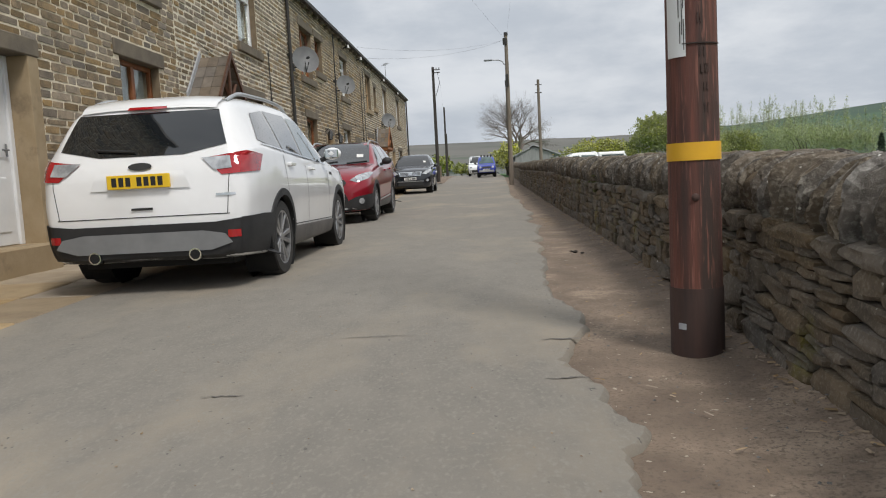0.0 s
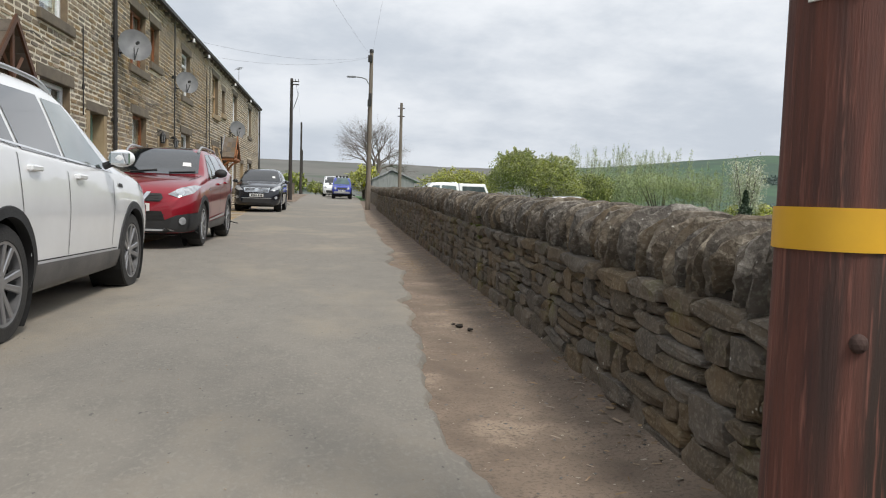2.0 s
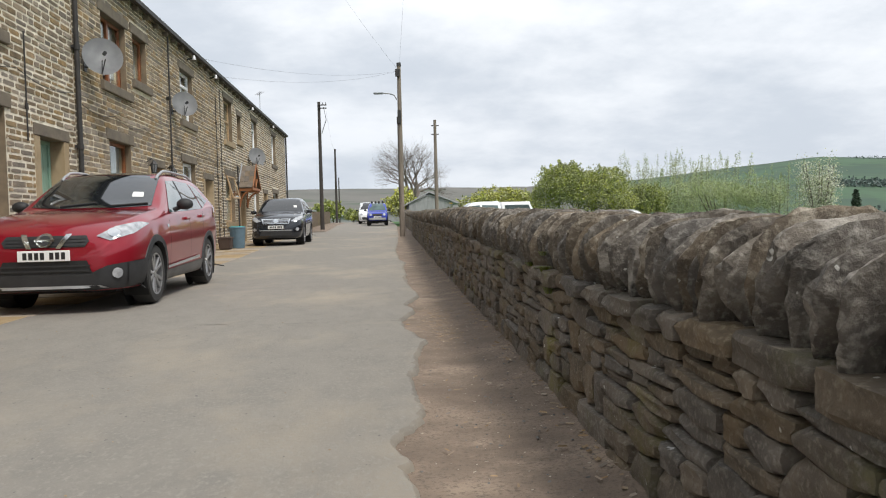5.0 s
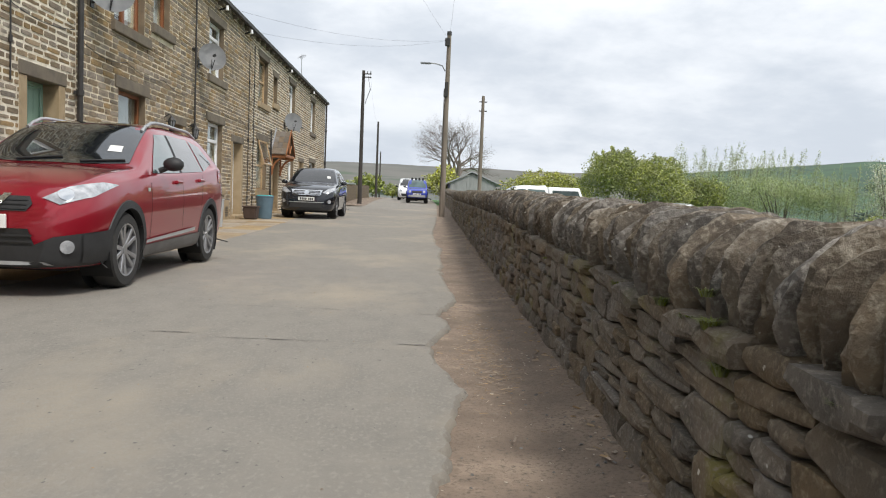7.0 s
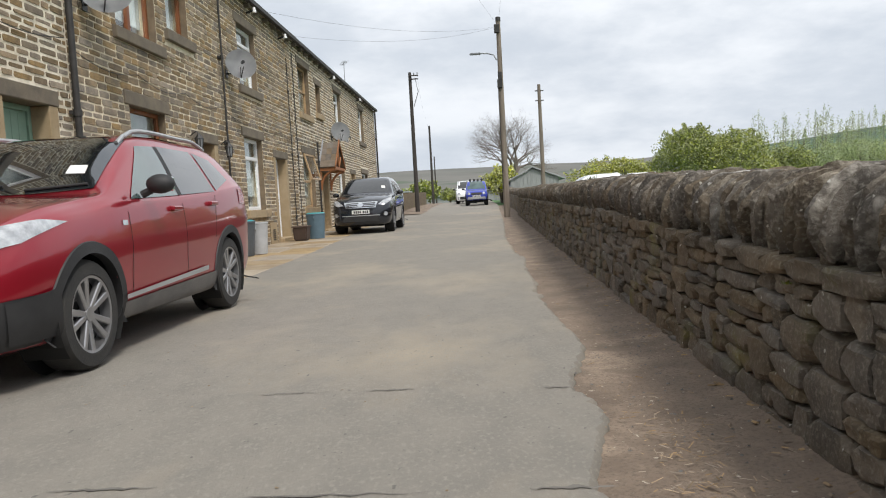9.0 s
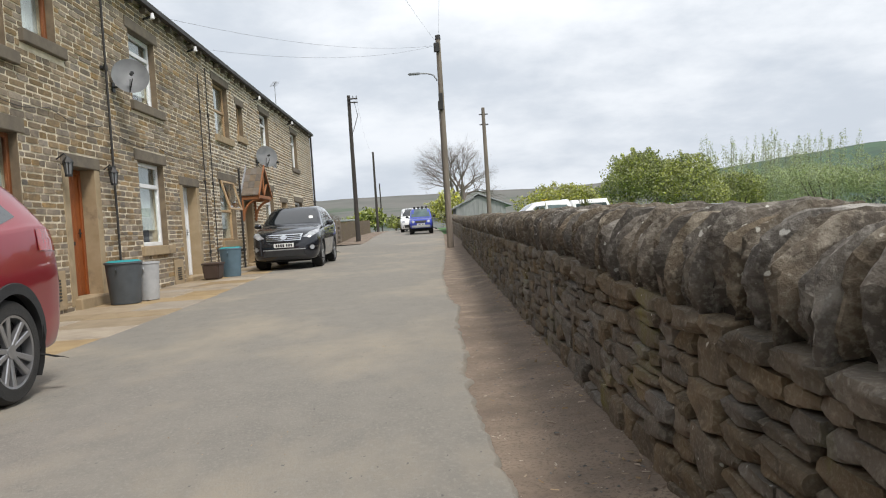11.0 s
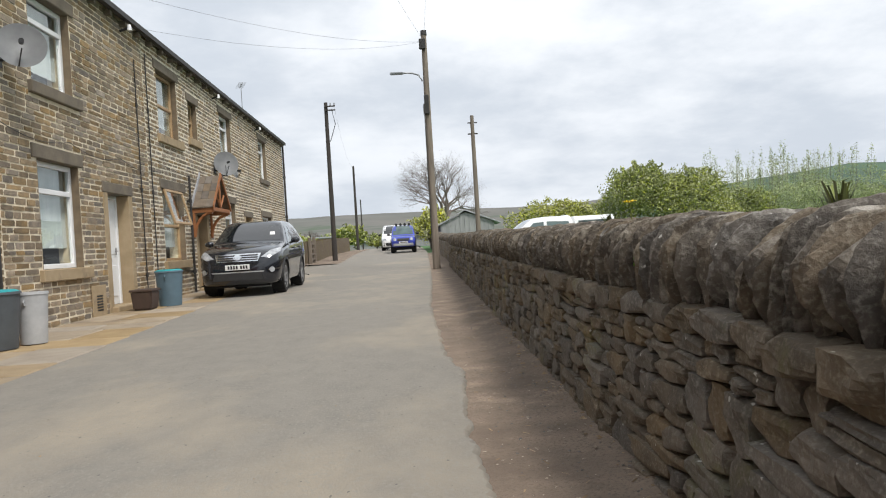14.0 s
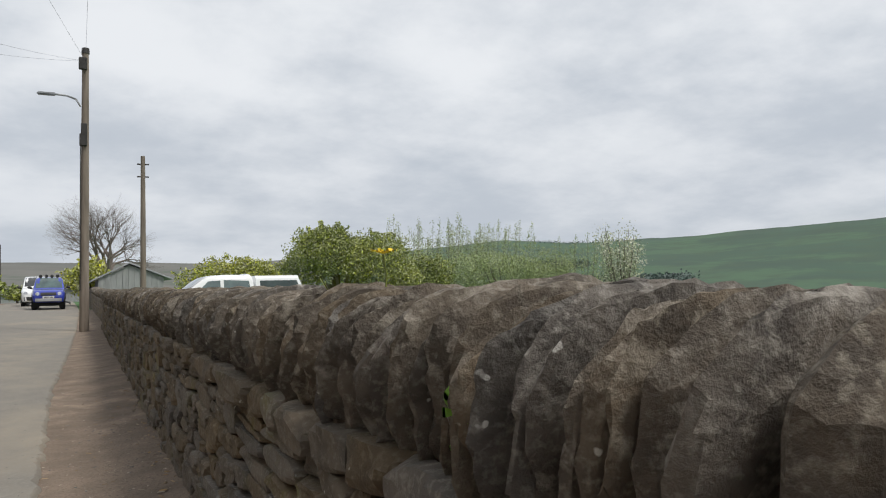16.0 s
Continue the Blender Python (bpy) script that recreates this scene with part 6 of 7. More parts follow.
    c.patch("bonnet_seam", [(.70, .55, 1), (.708, .55, 1), (.768, 1.25, 1.1), (.76, 1.25, 1.1)], (0, 0, -1), SHADOW_BLACK, off=0.003, cuts=6)
    p, _ = c.onto((0, 0, .62), (0, 1, 0)); c.plate(p.y - 0.03, .615, PLATE_WHITE, -1)
    for s in (-.35, .25):
        tube("wiper", [(s, 1.28, c.onto((s, 1.28, 1.3), (0, 0, -1))[0].z + .02), (s + .4, 1.36, c.onto((s + .4, 1.36, 1.3), (0, 0, -1))[0].z + .02)], 0.01, BLACK_IRON, c.root)
    c.mirrors(1.72, 1.13, CLADDING); c.rails(1.95, 3.75, .585, SILVER); c.handles(((2.25, .98), (3.08, 1.01)), PAINT_RED)
    c.seams((((2.42, .42), (2.42, 1.12)), ((1.42, .42), (1.45, 1.06)), ((3.1, .70), (3.22, 1.15))))
    c.side("indicator", [(1.33, .88), (1.40, .88), (1.40, .915), (1.33, .915)], LAMP_CLEAR)
    c.patch("tail_lamp", [(.6, 4.2, .98), (.87, 3.9, 1.0), (.85, 3.9, 1.15), (.62, 4.15, 1.15)], (-.6, -.8, 0), LAMP_RED, off=0.01)
    return c


def rav4():
    c = Car("black_suv", "black sport utility car with a chrome grille, parked", "car", [
        (0.00, .29, .58, .68, .75, .46), (0.06, .26, .72, .80, .87, .60), (0.22, .25, .84, .92, .99, .70), (0.55, .24, .89, 1.0, 1.08, .76), (1.0, .24, .90, 1.05, 1.14, .79),
        (1.28, .24, .905, 1.08, 1.18, .80), (1.62, .24, .905, 1.10, 1.42, .73), (2.0, .24, .905, 1.11, 1.64, .67), (2.5, .24, .905, 1.13, 1.70, .65), (3.2, .24, .905, 1.15, 1.69, .65),
        (3.8, .26, .90, 1.18, 1.65, .64), (4.15, .30, .88, 1.18, 1.5, .64), (4.32, .34, .85, 1.1, 1.25, .66), (4.42, .40, .78, .95, 1.02, .62)], PAINT_BLACK, (0.88, 3.44), 0.36)
    c.wheels(5, twin=False); c.arches(CLADDING, 0.05)
    for n, p, m in (("front_window", [(1.60, 1.13), (2.38, 1.145), (2.38, 1.54), (2.08, 1.54)], CAR_GLASS_PALE), ("rear_door_window", [(2.46, 1.15), (3.2, 1.17), (3.2, 1.54), (2.46, 1.545)], CAR_GLASS), ("quarter_window", [(3.27, 1.18), (3.85, 1.22), (3.7, 1.5), (3.27, 1.53)], CAR_GLASS)):
        c.side(n, p, m, cuts=4)
    c.patch("windscreen", [(-.72, 1.34, 1.3), (.72, 1.34, 1.3), (.63, 2.0, 1.5), (-.63, 2.0, 1.5)], (0, 0, -1), CAR_GLASS, mirror=False, cuts=6)
    c.back("rear_window", [(-.6, 1.2), (.6, 1.2), (.52, 1.52), (-.52, 1.52)], CAR_GLASS, mirror=False, cuts=5)
    c.patch("headlamp", [(.46, .12, .83), (.64, .10, .80), (.88, .45, .95), (.88, .62, 1.04), (.66, .22, .97)], (-.45, .88, -.15), LAMP_CLEAR, off=0.012, cuts=5)
    c.front("grille", [(-.44, .76), (.44, .76), (.50, .93), (-.50, .93)], CHROME, mirror=False, off=0.012, cuts=5)
    for k in range(3):
        c.front("grille_slot", [(-.42, .785 + k * .048), (.42, .785 + k * .048), (.44, .81 + k * .048), (-.44, .81 + k * .048)], CLADDING, mirror=False, off=0.018, cuts=5)
    c.front("emblem", [(.09 * math.cos(t), .85 + .06 * math.sin(t)) for t in np.linspace(0, 6.28, 17)[:-1]], CHROME, mirror=False, off=0.035)
    c.front("lower_intake", [(-.55, .36), (.55, .36), (.5, .52), (-.5, .52)], CLADDING, mirror=False, off=0.014, cuts=5)
    c.front("lower_lip", [(-.72, .52), (.72, .52), (.72, .545), (-.72, .545)], SILVER, mirror=False, off=0.014, cuts=6)
    c.patch("fog_lamp", [(.68 + .07 * math.cos(t), .15, .56 + .06 * math.sin(t)) for t in np.linspace(0, 6.28, 15)[:-1]], (-.4, .9, 0), LAMP_CLEAR, off=0.03)
    c.patch("fog_trim", [(.58, .15, .545), (.83, .3, .56), (.83, .3, .585), (.58, .15, .575)], (-.4, .9, 0), CHROME, off=0.022)
    p, _ = c.onto((0, 0, .64), (0, 1, 0)); c.plate(p.y - 0.03, .64, PLATE_WHITE, -1)
    c.mirrors(1.70, 1.15, PAINT_BLACK); c.handles(((2.25, 1.0), (3.08, 1.02)), PAINT_BLACK)
    c.seams((((2.42, .42), (2.42, 1.13)), ((1.42, .42), (1.45, 1.08))))
    c.patch("tax_sticker", [(.46, 1.50, 1.3), (.58, 1.50, 1.3), (.56, 1.60, 1.3), (.45, 1.60, 1.3)], (0, 0, -1), PLATE_WHITE, mirror=False, off=0.009)
    return c


def small_jeep():
    c = Car("blue_jeep", "small bright blue off-road car with roof lamps, parked", "car", [
        (0.00, .45, .55, .70, .78, .50), (0.06, .40, .66, .80, .90, .6), (0.25, .36, .74, .90, 1.0, .66), (0.9, .34, .78, .98, 1.06, .68), (1.2, .34, .79, 1.02, 1.10, .68), (1.5, .34, .79, 1.04, 1.5, .64),
        (1.75, .34, .79, 1.05, 1.66, .62), (2.4, .34, .79, 1.06, 1.70, .62), (3.1, .36, .79, 1.07, 1.68, .62), (3.4, .4, .77, 1.06, 1.58, .62), (3.5, .45, .7, .95, 1.1, .6)], PAINT_BLUE, (0.62, 2.87), 0.36)
    c.wheels(5, twin=False); c.arches(CLADDING, 0.09)
    c.patch("windscreen", [(-.62, 1.22, 1.3), (.62, 1.22, 1.3), (.56, 1.72, 1.5), (-.56, 1.72, 1.5)], (0, 0, -1), CAR_GLASS_PALE, mirror=False, cuts=5)
    for n, p in (("front_window", [(1.45, 1.08), (2.2, 1.09), (2.2, 1.5), (1.75, 1.5)]), ("rear_window", [(2.3, 1.09), (3.2, 1.1), (3.1, 1.5), (2.3, 1.5)])):
        c.side(n, p, CAR_GLASS, cuts=4)
    c.front("grille", [(-.36, .72), (.36, .72), (.36, .88), (-.36, .88)], CLADDING, mirror=False, off=0.012)
    c.front("headlamp", [(.5 + .09 * math.cos(t), .82 + .09 * math.sin(t)) for t in np.linspace(0, 6.28, 15)[:-1]], LAMP_CLEAR, off=0.02)
    c.front("bumper_guard", [(-.6, .42), (.6, .42), (.6, .58), (-.6, .58)], SILVER, mirror=False, off=0.06, cuts=4)
    p, _ = c.onto((0, 0, .62), (0, 1, 0)); c.plate(p.y - 0.05, .63, PLATE_WHITE, -1)
    for x in (-.4, -.13, .13, .4):
        bm = bmesh.new(); rod(bm, (x, 1.72, 1.74), (x, 1.82, 1.74), 0.085, 0.07, 12); part("roof_lamp", bm, CLADDING, c.root)
    c.mirrors(1.5, 1.12, CLADDING)
    return c


def van():
    c = Car("white_van", "small white van parked behind the blue car", "van", [
        (0.0, .35, .6, .7, .78, .5), (0.1, .28, .74, .85, .92, .62), (0.5, .24, .84, 1.0, 1.08, .72), (0.95, .24, .86, 1.08, 1.2, .74), (1.4, .24, .87, 1.12, 1.62, .70), (1.8, .24, .87, 1.14, 1.82, .70),
        (2.6, .24, .87, 1.16, 1.86, .72), (3.8, .26, .87, 1.16, 1.85, .72), (4.3, .3, .86, 1.15, 1.8, .72), (4.4, .36, .8, 1.0, 1.5, .7)], PAINT_WHITE, (0.85, 3.5), 0.32)
    c.wheels(5, twin=False); c.arches(CLADDING, 0.04)
    c.patch("windscreen", [(-.68, 1.0, 1.3), (.68, 1.0, 1.3), (.62, 1.7, 1.6), (-.62, 1.7, 1.6)], (0, 0, -1), CAR_GLASS, mirror=False, cuts=5)
    c.side("front_window", [(1.2, 1.16), (2.2, 1.18), (2.2, 1.62), (1.6, 1.62)], CAR_GLASS, cuts=4)
    c.front("headlamp", [(.45, .75), (.68, .75), (.68, .92), (.5, .9)], LAMP_CLEAR, off=0.02)
    c.front("bumper", [(-.66, .36), (.66, .36), (.66, .58), (-.66, .58)], CLADDING, mirror=False, off=0.02, cuts=4)
    c.mirrors(1.3, 1.15, CLADDING)
    return c


white = kuga(); white.put(-2.80, 10.56, 180, road_z(-2.80, 9) - 0.03)
red = qashqai(); red.put(-2.99, 13.82)
black = rav4(); black.put(-3.14, 32.1)
jeep = small_jeep(); jeep.put(0.22, 61.0, z=gz(61.5) + 0.03)
wv = van(); wv.put(-0.6, 70.0, z=gz(70) + 0.03)


def pickup():
    """A double-cab pick-up whose load bed carries a windowed hard top."""
    c = Car("pickup_truck", "white double-cab pick-up with a white hard top, parked behind the wall", "pick-up", [
        (0.0, .40, .62, .80, .88, .5), (0.1, .34, .76, .92, 1.0, .66), (0.5, .32, .86, 1.02, 1.08, .74), (1.2, .32, .89, 1.08, 1.16, .78), (1.6, .32, .89, 1.10, 1.45, .74), (2.0, .32, .89, 1.12, 1.72, .70),
        (2.5, .32, .89, 1.13, 1.79, .70), (3.1, .32, .89, 1.13, 1.78, .70), (3.36, .32, .89, 1.13, 1.73, .71), (3.42, .32, .89, 1.10, 1.16, .80), (4.9, .34, .89, 1.10, 1.15, .80), (5.1, .42, .84, 1.0, 1.08, .76)], PAINT_WHITE, (0.95, 4.0), 0.37)
    c.wheels(5, twin=False); c.arches(CLADDING, 0.06)
    for n, p in (("front_window", [(1.62, 1.16), (2.4, 1.17), (2.4, 1.62), (2.05, 1.6)]), ("rear_door_window", [(2.5, 1.17), (3.3, 1.17), (3.24, 1.6), (2.5, 1.63)])):
        c.side(n, p, CAR_GLASS_PALE, cuts=4)
    c.patch("windscreen", [(-.68, 1.32, 1.3), (.68, 1.32, 1.3), (.62, 1.98, 1.6), (-.62, 1.98, 1.6)], (0, 0, -1), CAR_GLASS, mirror=False, cuts=5)
    top = bmesh.new()                                   # the hard top over the load bed
    ring = [[top.verts.new((x, y + dy, z)) for x, z, dy in ((-.80, 1.12, 0), (-.70, 1.66, k), (-.58, 1.75, k), (.58, 1.75, k), (.70, 1.66, k), (.80, 1.12, 0))] for y, k in ((3.46, 0.0), (5.02, -0.22))]
    for i in range(6):
        top.faces.new((ring[0][i], ring[0][(i + 1) % 6], ring[1][(i + 1) % 6], ring[1][i]))
    top.faces.new(ring[0][::-1]); top.faces.new(ring[1])
    bmesh.ops.recalc_face_normals(top, faces=top.faces[:])
    hard = part("hard_top", top, PAINT_WHITE, c.root)
    for s in (1, -1):
        bm = bmesh.new()
        q = [bm.verts.new((s * (0.812 - 0.185 * (z - 1.12)), y, z)) for y, z in ((3.58, 1.2), (4.86, 1.2), (4.72, 1.6), (3.58, 1.6))]
        bm.faces.new(q)
        bmesh.ops.solidify(bm, geom=bm.faces[:], thickness=0.01)
        part("hard_top_window", bm, CAR_GLASS_PALE, hard)
    c.mirrors(1.72, 1.2, CLADDING)
    return c


truck = pickup(); truck.root.matrix_basis = pose(2.62, 41.0, 0.20, 0, 0, -87)
tagged(copy_thing(white.root, pose(16.8, 46.5, -0.20, 0, 0, 75)), "white car parked in the field beyond the wall", "car")


# ---- small things on the verge and the wall ----
def blades(bm, base, n, ln, width, spread, seed, up=1.0):
    """A tuft of bent narrow blades."""
    r = random.Random(seed)
    for _ in range(n):
        a = r.uniform(0, 6.28)
        d = Vector((math.cos(a), math.sin(a), 0))
        s = Vector((-d.y, d.x, 0)) * width
        l = ln * r.uniform(0.5, 1.1)
        p0 = Vector(base) + d * r.uniform(0, 0.02)
        p1 = p0 + d * l * spread * 0.4 + Vector((0, 0, l * 0.7 * up))
        p2 = p0 + d * l * spread + Vector((0, 0, l * 0.75 * up))
        v = [bm.verts.new(q) for q in (p0 - s, p0 + s, p1 + s * .8, p1 - s * .8, p2)]
        bm.faces.new(v[:4]); bm.faces.new((v[3], v[2], v[4]))


def tuft(name, label, at, n, ln, width, spread, seed, mat=WEED, up=1.0):
    t = thing(name, label, "weed", at)
    bm = bmesh.new()
    blades(bm, (0, 0, 0), n, ln, width, spread, seed, up)
    part("foliage", bm, mat, t)["kind"] = "stuff"
    return t


for k, (y, z, n, ln) in enumerate(((9.72, 0.80, 90, 0.13), (9.82, 0.90, 110, 0.14), (10.0, 0.90, 70, 0.09), (10.28, 0.915, 70, 0.09), (10.92, 0.905, 60, 0.08), (9.1, 0.87, 60, 0.10), (13.0, 0.86, 14, 0.05), (9.86, 1.0, 60, 0.08))):
    tuft("wall_weed", "tuft of yellow-green weed rooted in the wall joints", (wx(y) - 0.03, y, z), n * 2, ln * 0.38, 0.0024, 0.9, k)
tuft("grass_tuft", "tuft of grass growing from the wall top", (1.79, 20.0, 1.37), 40, 0.12, 0.005, 1.1, 30)
tuft("grass_tuft", "tuft of grass growing from the wall top", (1.75, 17.6, 1.37), 40, 0.11, 0.004, 0.8, 31)
tuft("grass_tuft", "tuft of dry grass growing from the wall top", (1.66, 16.9, 1.25), 30, 0.12, 0.004, 0.9, 32, LITTER)
dl = thing("dandelion", "yellow dandelion flower on a stalk on the wall top", "flower", (1.79, 19.62, 1.365))
tube("stalk", [(0, 0, 0), (0.004, 0, 0.08), (-0.004, 0, 0.135)], 0.003, WEED, dl)
for k in range(26):
    a = k * 2.4
    bm = bmesh.new()
    r0 = 0.02 + 0.008 * (k % 3)
    v = [bm.verts.new(q) for q in ((0, 0, 0), (r0 * math.cos(a - .14), r0 * math.sin(a - .14), 0.007 + 0.003 * (k % 3)), (r0 * 1.08 * math.cos(a), r0 * 1.08 * math.sin(a), 0.005), (r0 * math.cos(a + .14), r0 * math.sin(a + .14), 0.007 + 0.003 * (k % 3)))]
    bm.faces.new(v)
    o = part("petal", bm, DANDELION, dl); o.location = (-0.004, 0, 0.137)
lf = thing("sprouting_leaf", "bright green leaves sprouting between cope stones", "plant", (1.54, 18.73, 1.19))
for k, (dy, dz, l, w, ang) in enumerate(((-0.01, 0.055, 0.055, 0.016, 75), (0.012, 0.045, 0.05, 0.015, 115), (0.02, 0.02, 0.05, 0.016, 175), (-0.015, 0.02, 0.045, 0.017, 30), (0.0, -0.03, 0.025, 0.008, 60))):
    bm = bmesh.new()
    c = [bm.verts.new((-0.012 * math.sin(math.pi * t), l * (t - .5) * math.cos(radians(ang)) - w * s * math.sin(math.pi * (t * .9 + .05)) * math.sin(radians(ang)), l * (t - .5) * math.sin(radians(ang)) + w * s * math.sin(math.pi * (t * .9 + .05)) * math.cos(radians(ang)))) for s in (-.5, .5) for t in np.linspace(0, 1, 6)]
    for i in range(5):
        bm.faces.new((c[i], c[i + 1], c[i + 7], c[i + 6]))
    bmesh.ops.solidify(bm, geom=bm.faces[:], thickness=0.0015)
    o = part("leaf", bm, SPROUT, lf); o.location = (0, dy, dz)

for k, (x, y, s) in enumerate(((0.877, 7.72, 0.03), (0.93, 7.58, 0.022), (0.84, 7.78, 0.017))):
    bm = bmesh.new()
    bmesh.ops.create_icosphere(bm, subdivisions=2, radius=1)
    for v in bm.verts:
        v.co = v.co * (1 + 0.5 * noise.noise(v.co * 1.6 + Vector((k * 9, 0, 0)))) * s
        v.co.z *= 0.45
    o = part("dung", bm, DUNG); o.location = (x, y, gz(y) + 0.012)
    tagged(o, "dark lump of dung on the dirt verge", "dung", "dung on the verge")


def scatter(name, label, n, place, size, mat, seed, thin=0.12):
    """Loose straws, chips and crumbs lying on the ground, in one object."""
    r = random.Random(seed)
    verts, faces = [], []
    for _ in range(n):
        x, y, z = place(r)
        a = r.uniform(0, 6.28)
        l, w = size * r.uniform(0.3, 1.2), size * thin * r.uniform(0.6, 1.6)
        d, s = Vector((math.cos(a), math.sin(a), r.uniform(-.1, .25))) * l, Vector((-math.sin(a), math.cos(a), 0)) * w
        k = len(verts)
        p = Vector((x, y, z))
        h = Vector((0, 0, w * 0.7))
        verts += [p - d - s, p - d + s, p + d + s, p + d - s, p - d * .8 + h, p + d * .8 + h]
        faces += [(k, k + 3, k + 5, k + 4), (k + 1, k + 4, k + 5, k + 2), (k, k + 4, k + 1), (k + 3, k + 2, k + 5)]
    me = bpy.data.meshes.new(name)
    me.from_pydata([tuple(v) for v in verts], [], faces)
    me.materials.append(mat)
    tagged(new(name, me), label, "litter", kind="stuff")


def verge_point(r):
    y = r.uniform(1.5, 27)
    e = edge(y)
    t = r.random() ** 0.6
    return e + (wx(y) - e) * t, y, gz(y) + 0.014 + 0.05 * max(0, (t - 0.78)) / 0.25


def straw_point(r):
    y = r.choice((11.8, 12.3, 13.1)) + r.gauss(0, 0.35)
    return 1.0 + r.gauss(0, 0.10), y, gz(y) + 0.016


def foot_point(r):
    y = r.uniform(1.5, 27)
    return wx(y) - abs(r.gauss(0, 0.08)) - 0.02, y, gz(y) + 0.03


scatter("straw_litter", "dry straw and twigs scattered on the verge", 460, straw_point, 0.022, LITTER, 1, 0.08)
scatter("twig_litter", "small twigs and chips scattered on the verge", 520, verge_point, 0.022, LITTER, 2, 0.14)
scatter("leaf_litter", "dry leaves gathered along the wall foot", 650, foot_point, 0.02, LITTER, 3, 0.3)
scatter("grit", "pale grit lying on the asphalt", 500, lambda r: (lambda x, y: (x, y, road_z(x, y) + 0.003))(r.uniform(-3.0, 0.3), 1.5 + 28 * r.random() ** 1.3), 0.005, LITTER, 4, 0.6)
scatter("pebble_litter", "small stones on the dirt verge", 900, verge_point, 0.008, DUSTY_CLADDING, 5, 0.6)


# ---- pieces: house stones, field wall, cope ----
for house, items, limit in TERRACE:
    items.sort(key=lambda it: (abs(it[1][2] - 2.2) > 1.3, it[1][1]))
    for k, c, s, t in items[:limit]:
        o = new("stone", BRICK_POOL[k]); o.matrix_basis = Matrix.Translation(c) @ Matrix.Diagonal((*s, 1)); o.parent = house
    o = joined("stonework", items[limit:], BRICK_JOINED, house, BRICK_POOL)
    o["kind"] = "stuff"

def split_stone(seed):
    """A unit walling stone: square-cut block with a split, slightly bulging face, chipped arrises and worn corners."""
    rnd = random.Random(seed)
    bm = bmesh.new()
    bmesh.ops.create_cube(bm, size=1)
    bmesh.ops.subdivide_edges(bm, edges=bm.edges[:], cuts=4, use_grid_fill=True)
    off = Vector((seed * 3.7, seed * 1.3, seed * 5.1))
    chips = [(Vector((rnd.uniform(-1, -.3), rnd.choice((-1, 1)) * rnd.uniform(.3, 1), rnd.choice((-1, 1)) * rnd.uniform(.3, 1))).normalized(), rnd.uniform(0.60, 0.74)) for _ in range(6)]
    for v in bm.verts:
        c = v.co.copy()
        k = sum(abs(abs(q) - 0.5) < 1e-4 for q in c)
        c *= 1 - 0.016 * (k - 1)
        if c.x < -0.3:                                    # the face to the lane
            c.x += 0.07 * noise.noise(Vector((0, c.y * 2.6, c.z * 2.0)) + off) + 0.03 * noise.noise(Vector((0, c.y * 7, c.z * 6)) + off)
        c.y += 0.03 * noise.noise(c * 2.3 + off * 1.7)
        c.z += 0.035 * noise.noise(c * 1.9 + off * 0.6)
        for n, d in chips:
            e = c.dot(n) - d
            if e > 0: c -= n * e
        v.co = c
    me = bpy.data.meshes.new("wall_stone")
    bm.to_mesh(me); bm.free()
    me.materials.append(WALLSTONE)
    me.polygons.foreach_set("use_smooth", [True] * len(me.polygons))
    me.set_sharp_from_angle(angle=radians(16))
    return me


WALL_POOL = [split_stone(40 + k) for k in range(18)]


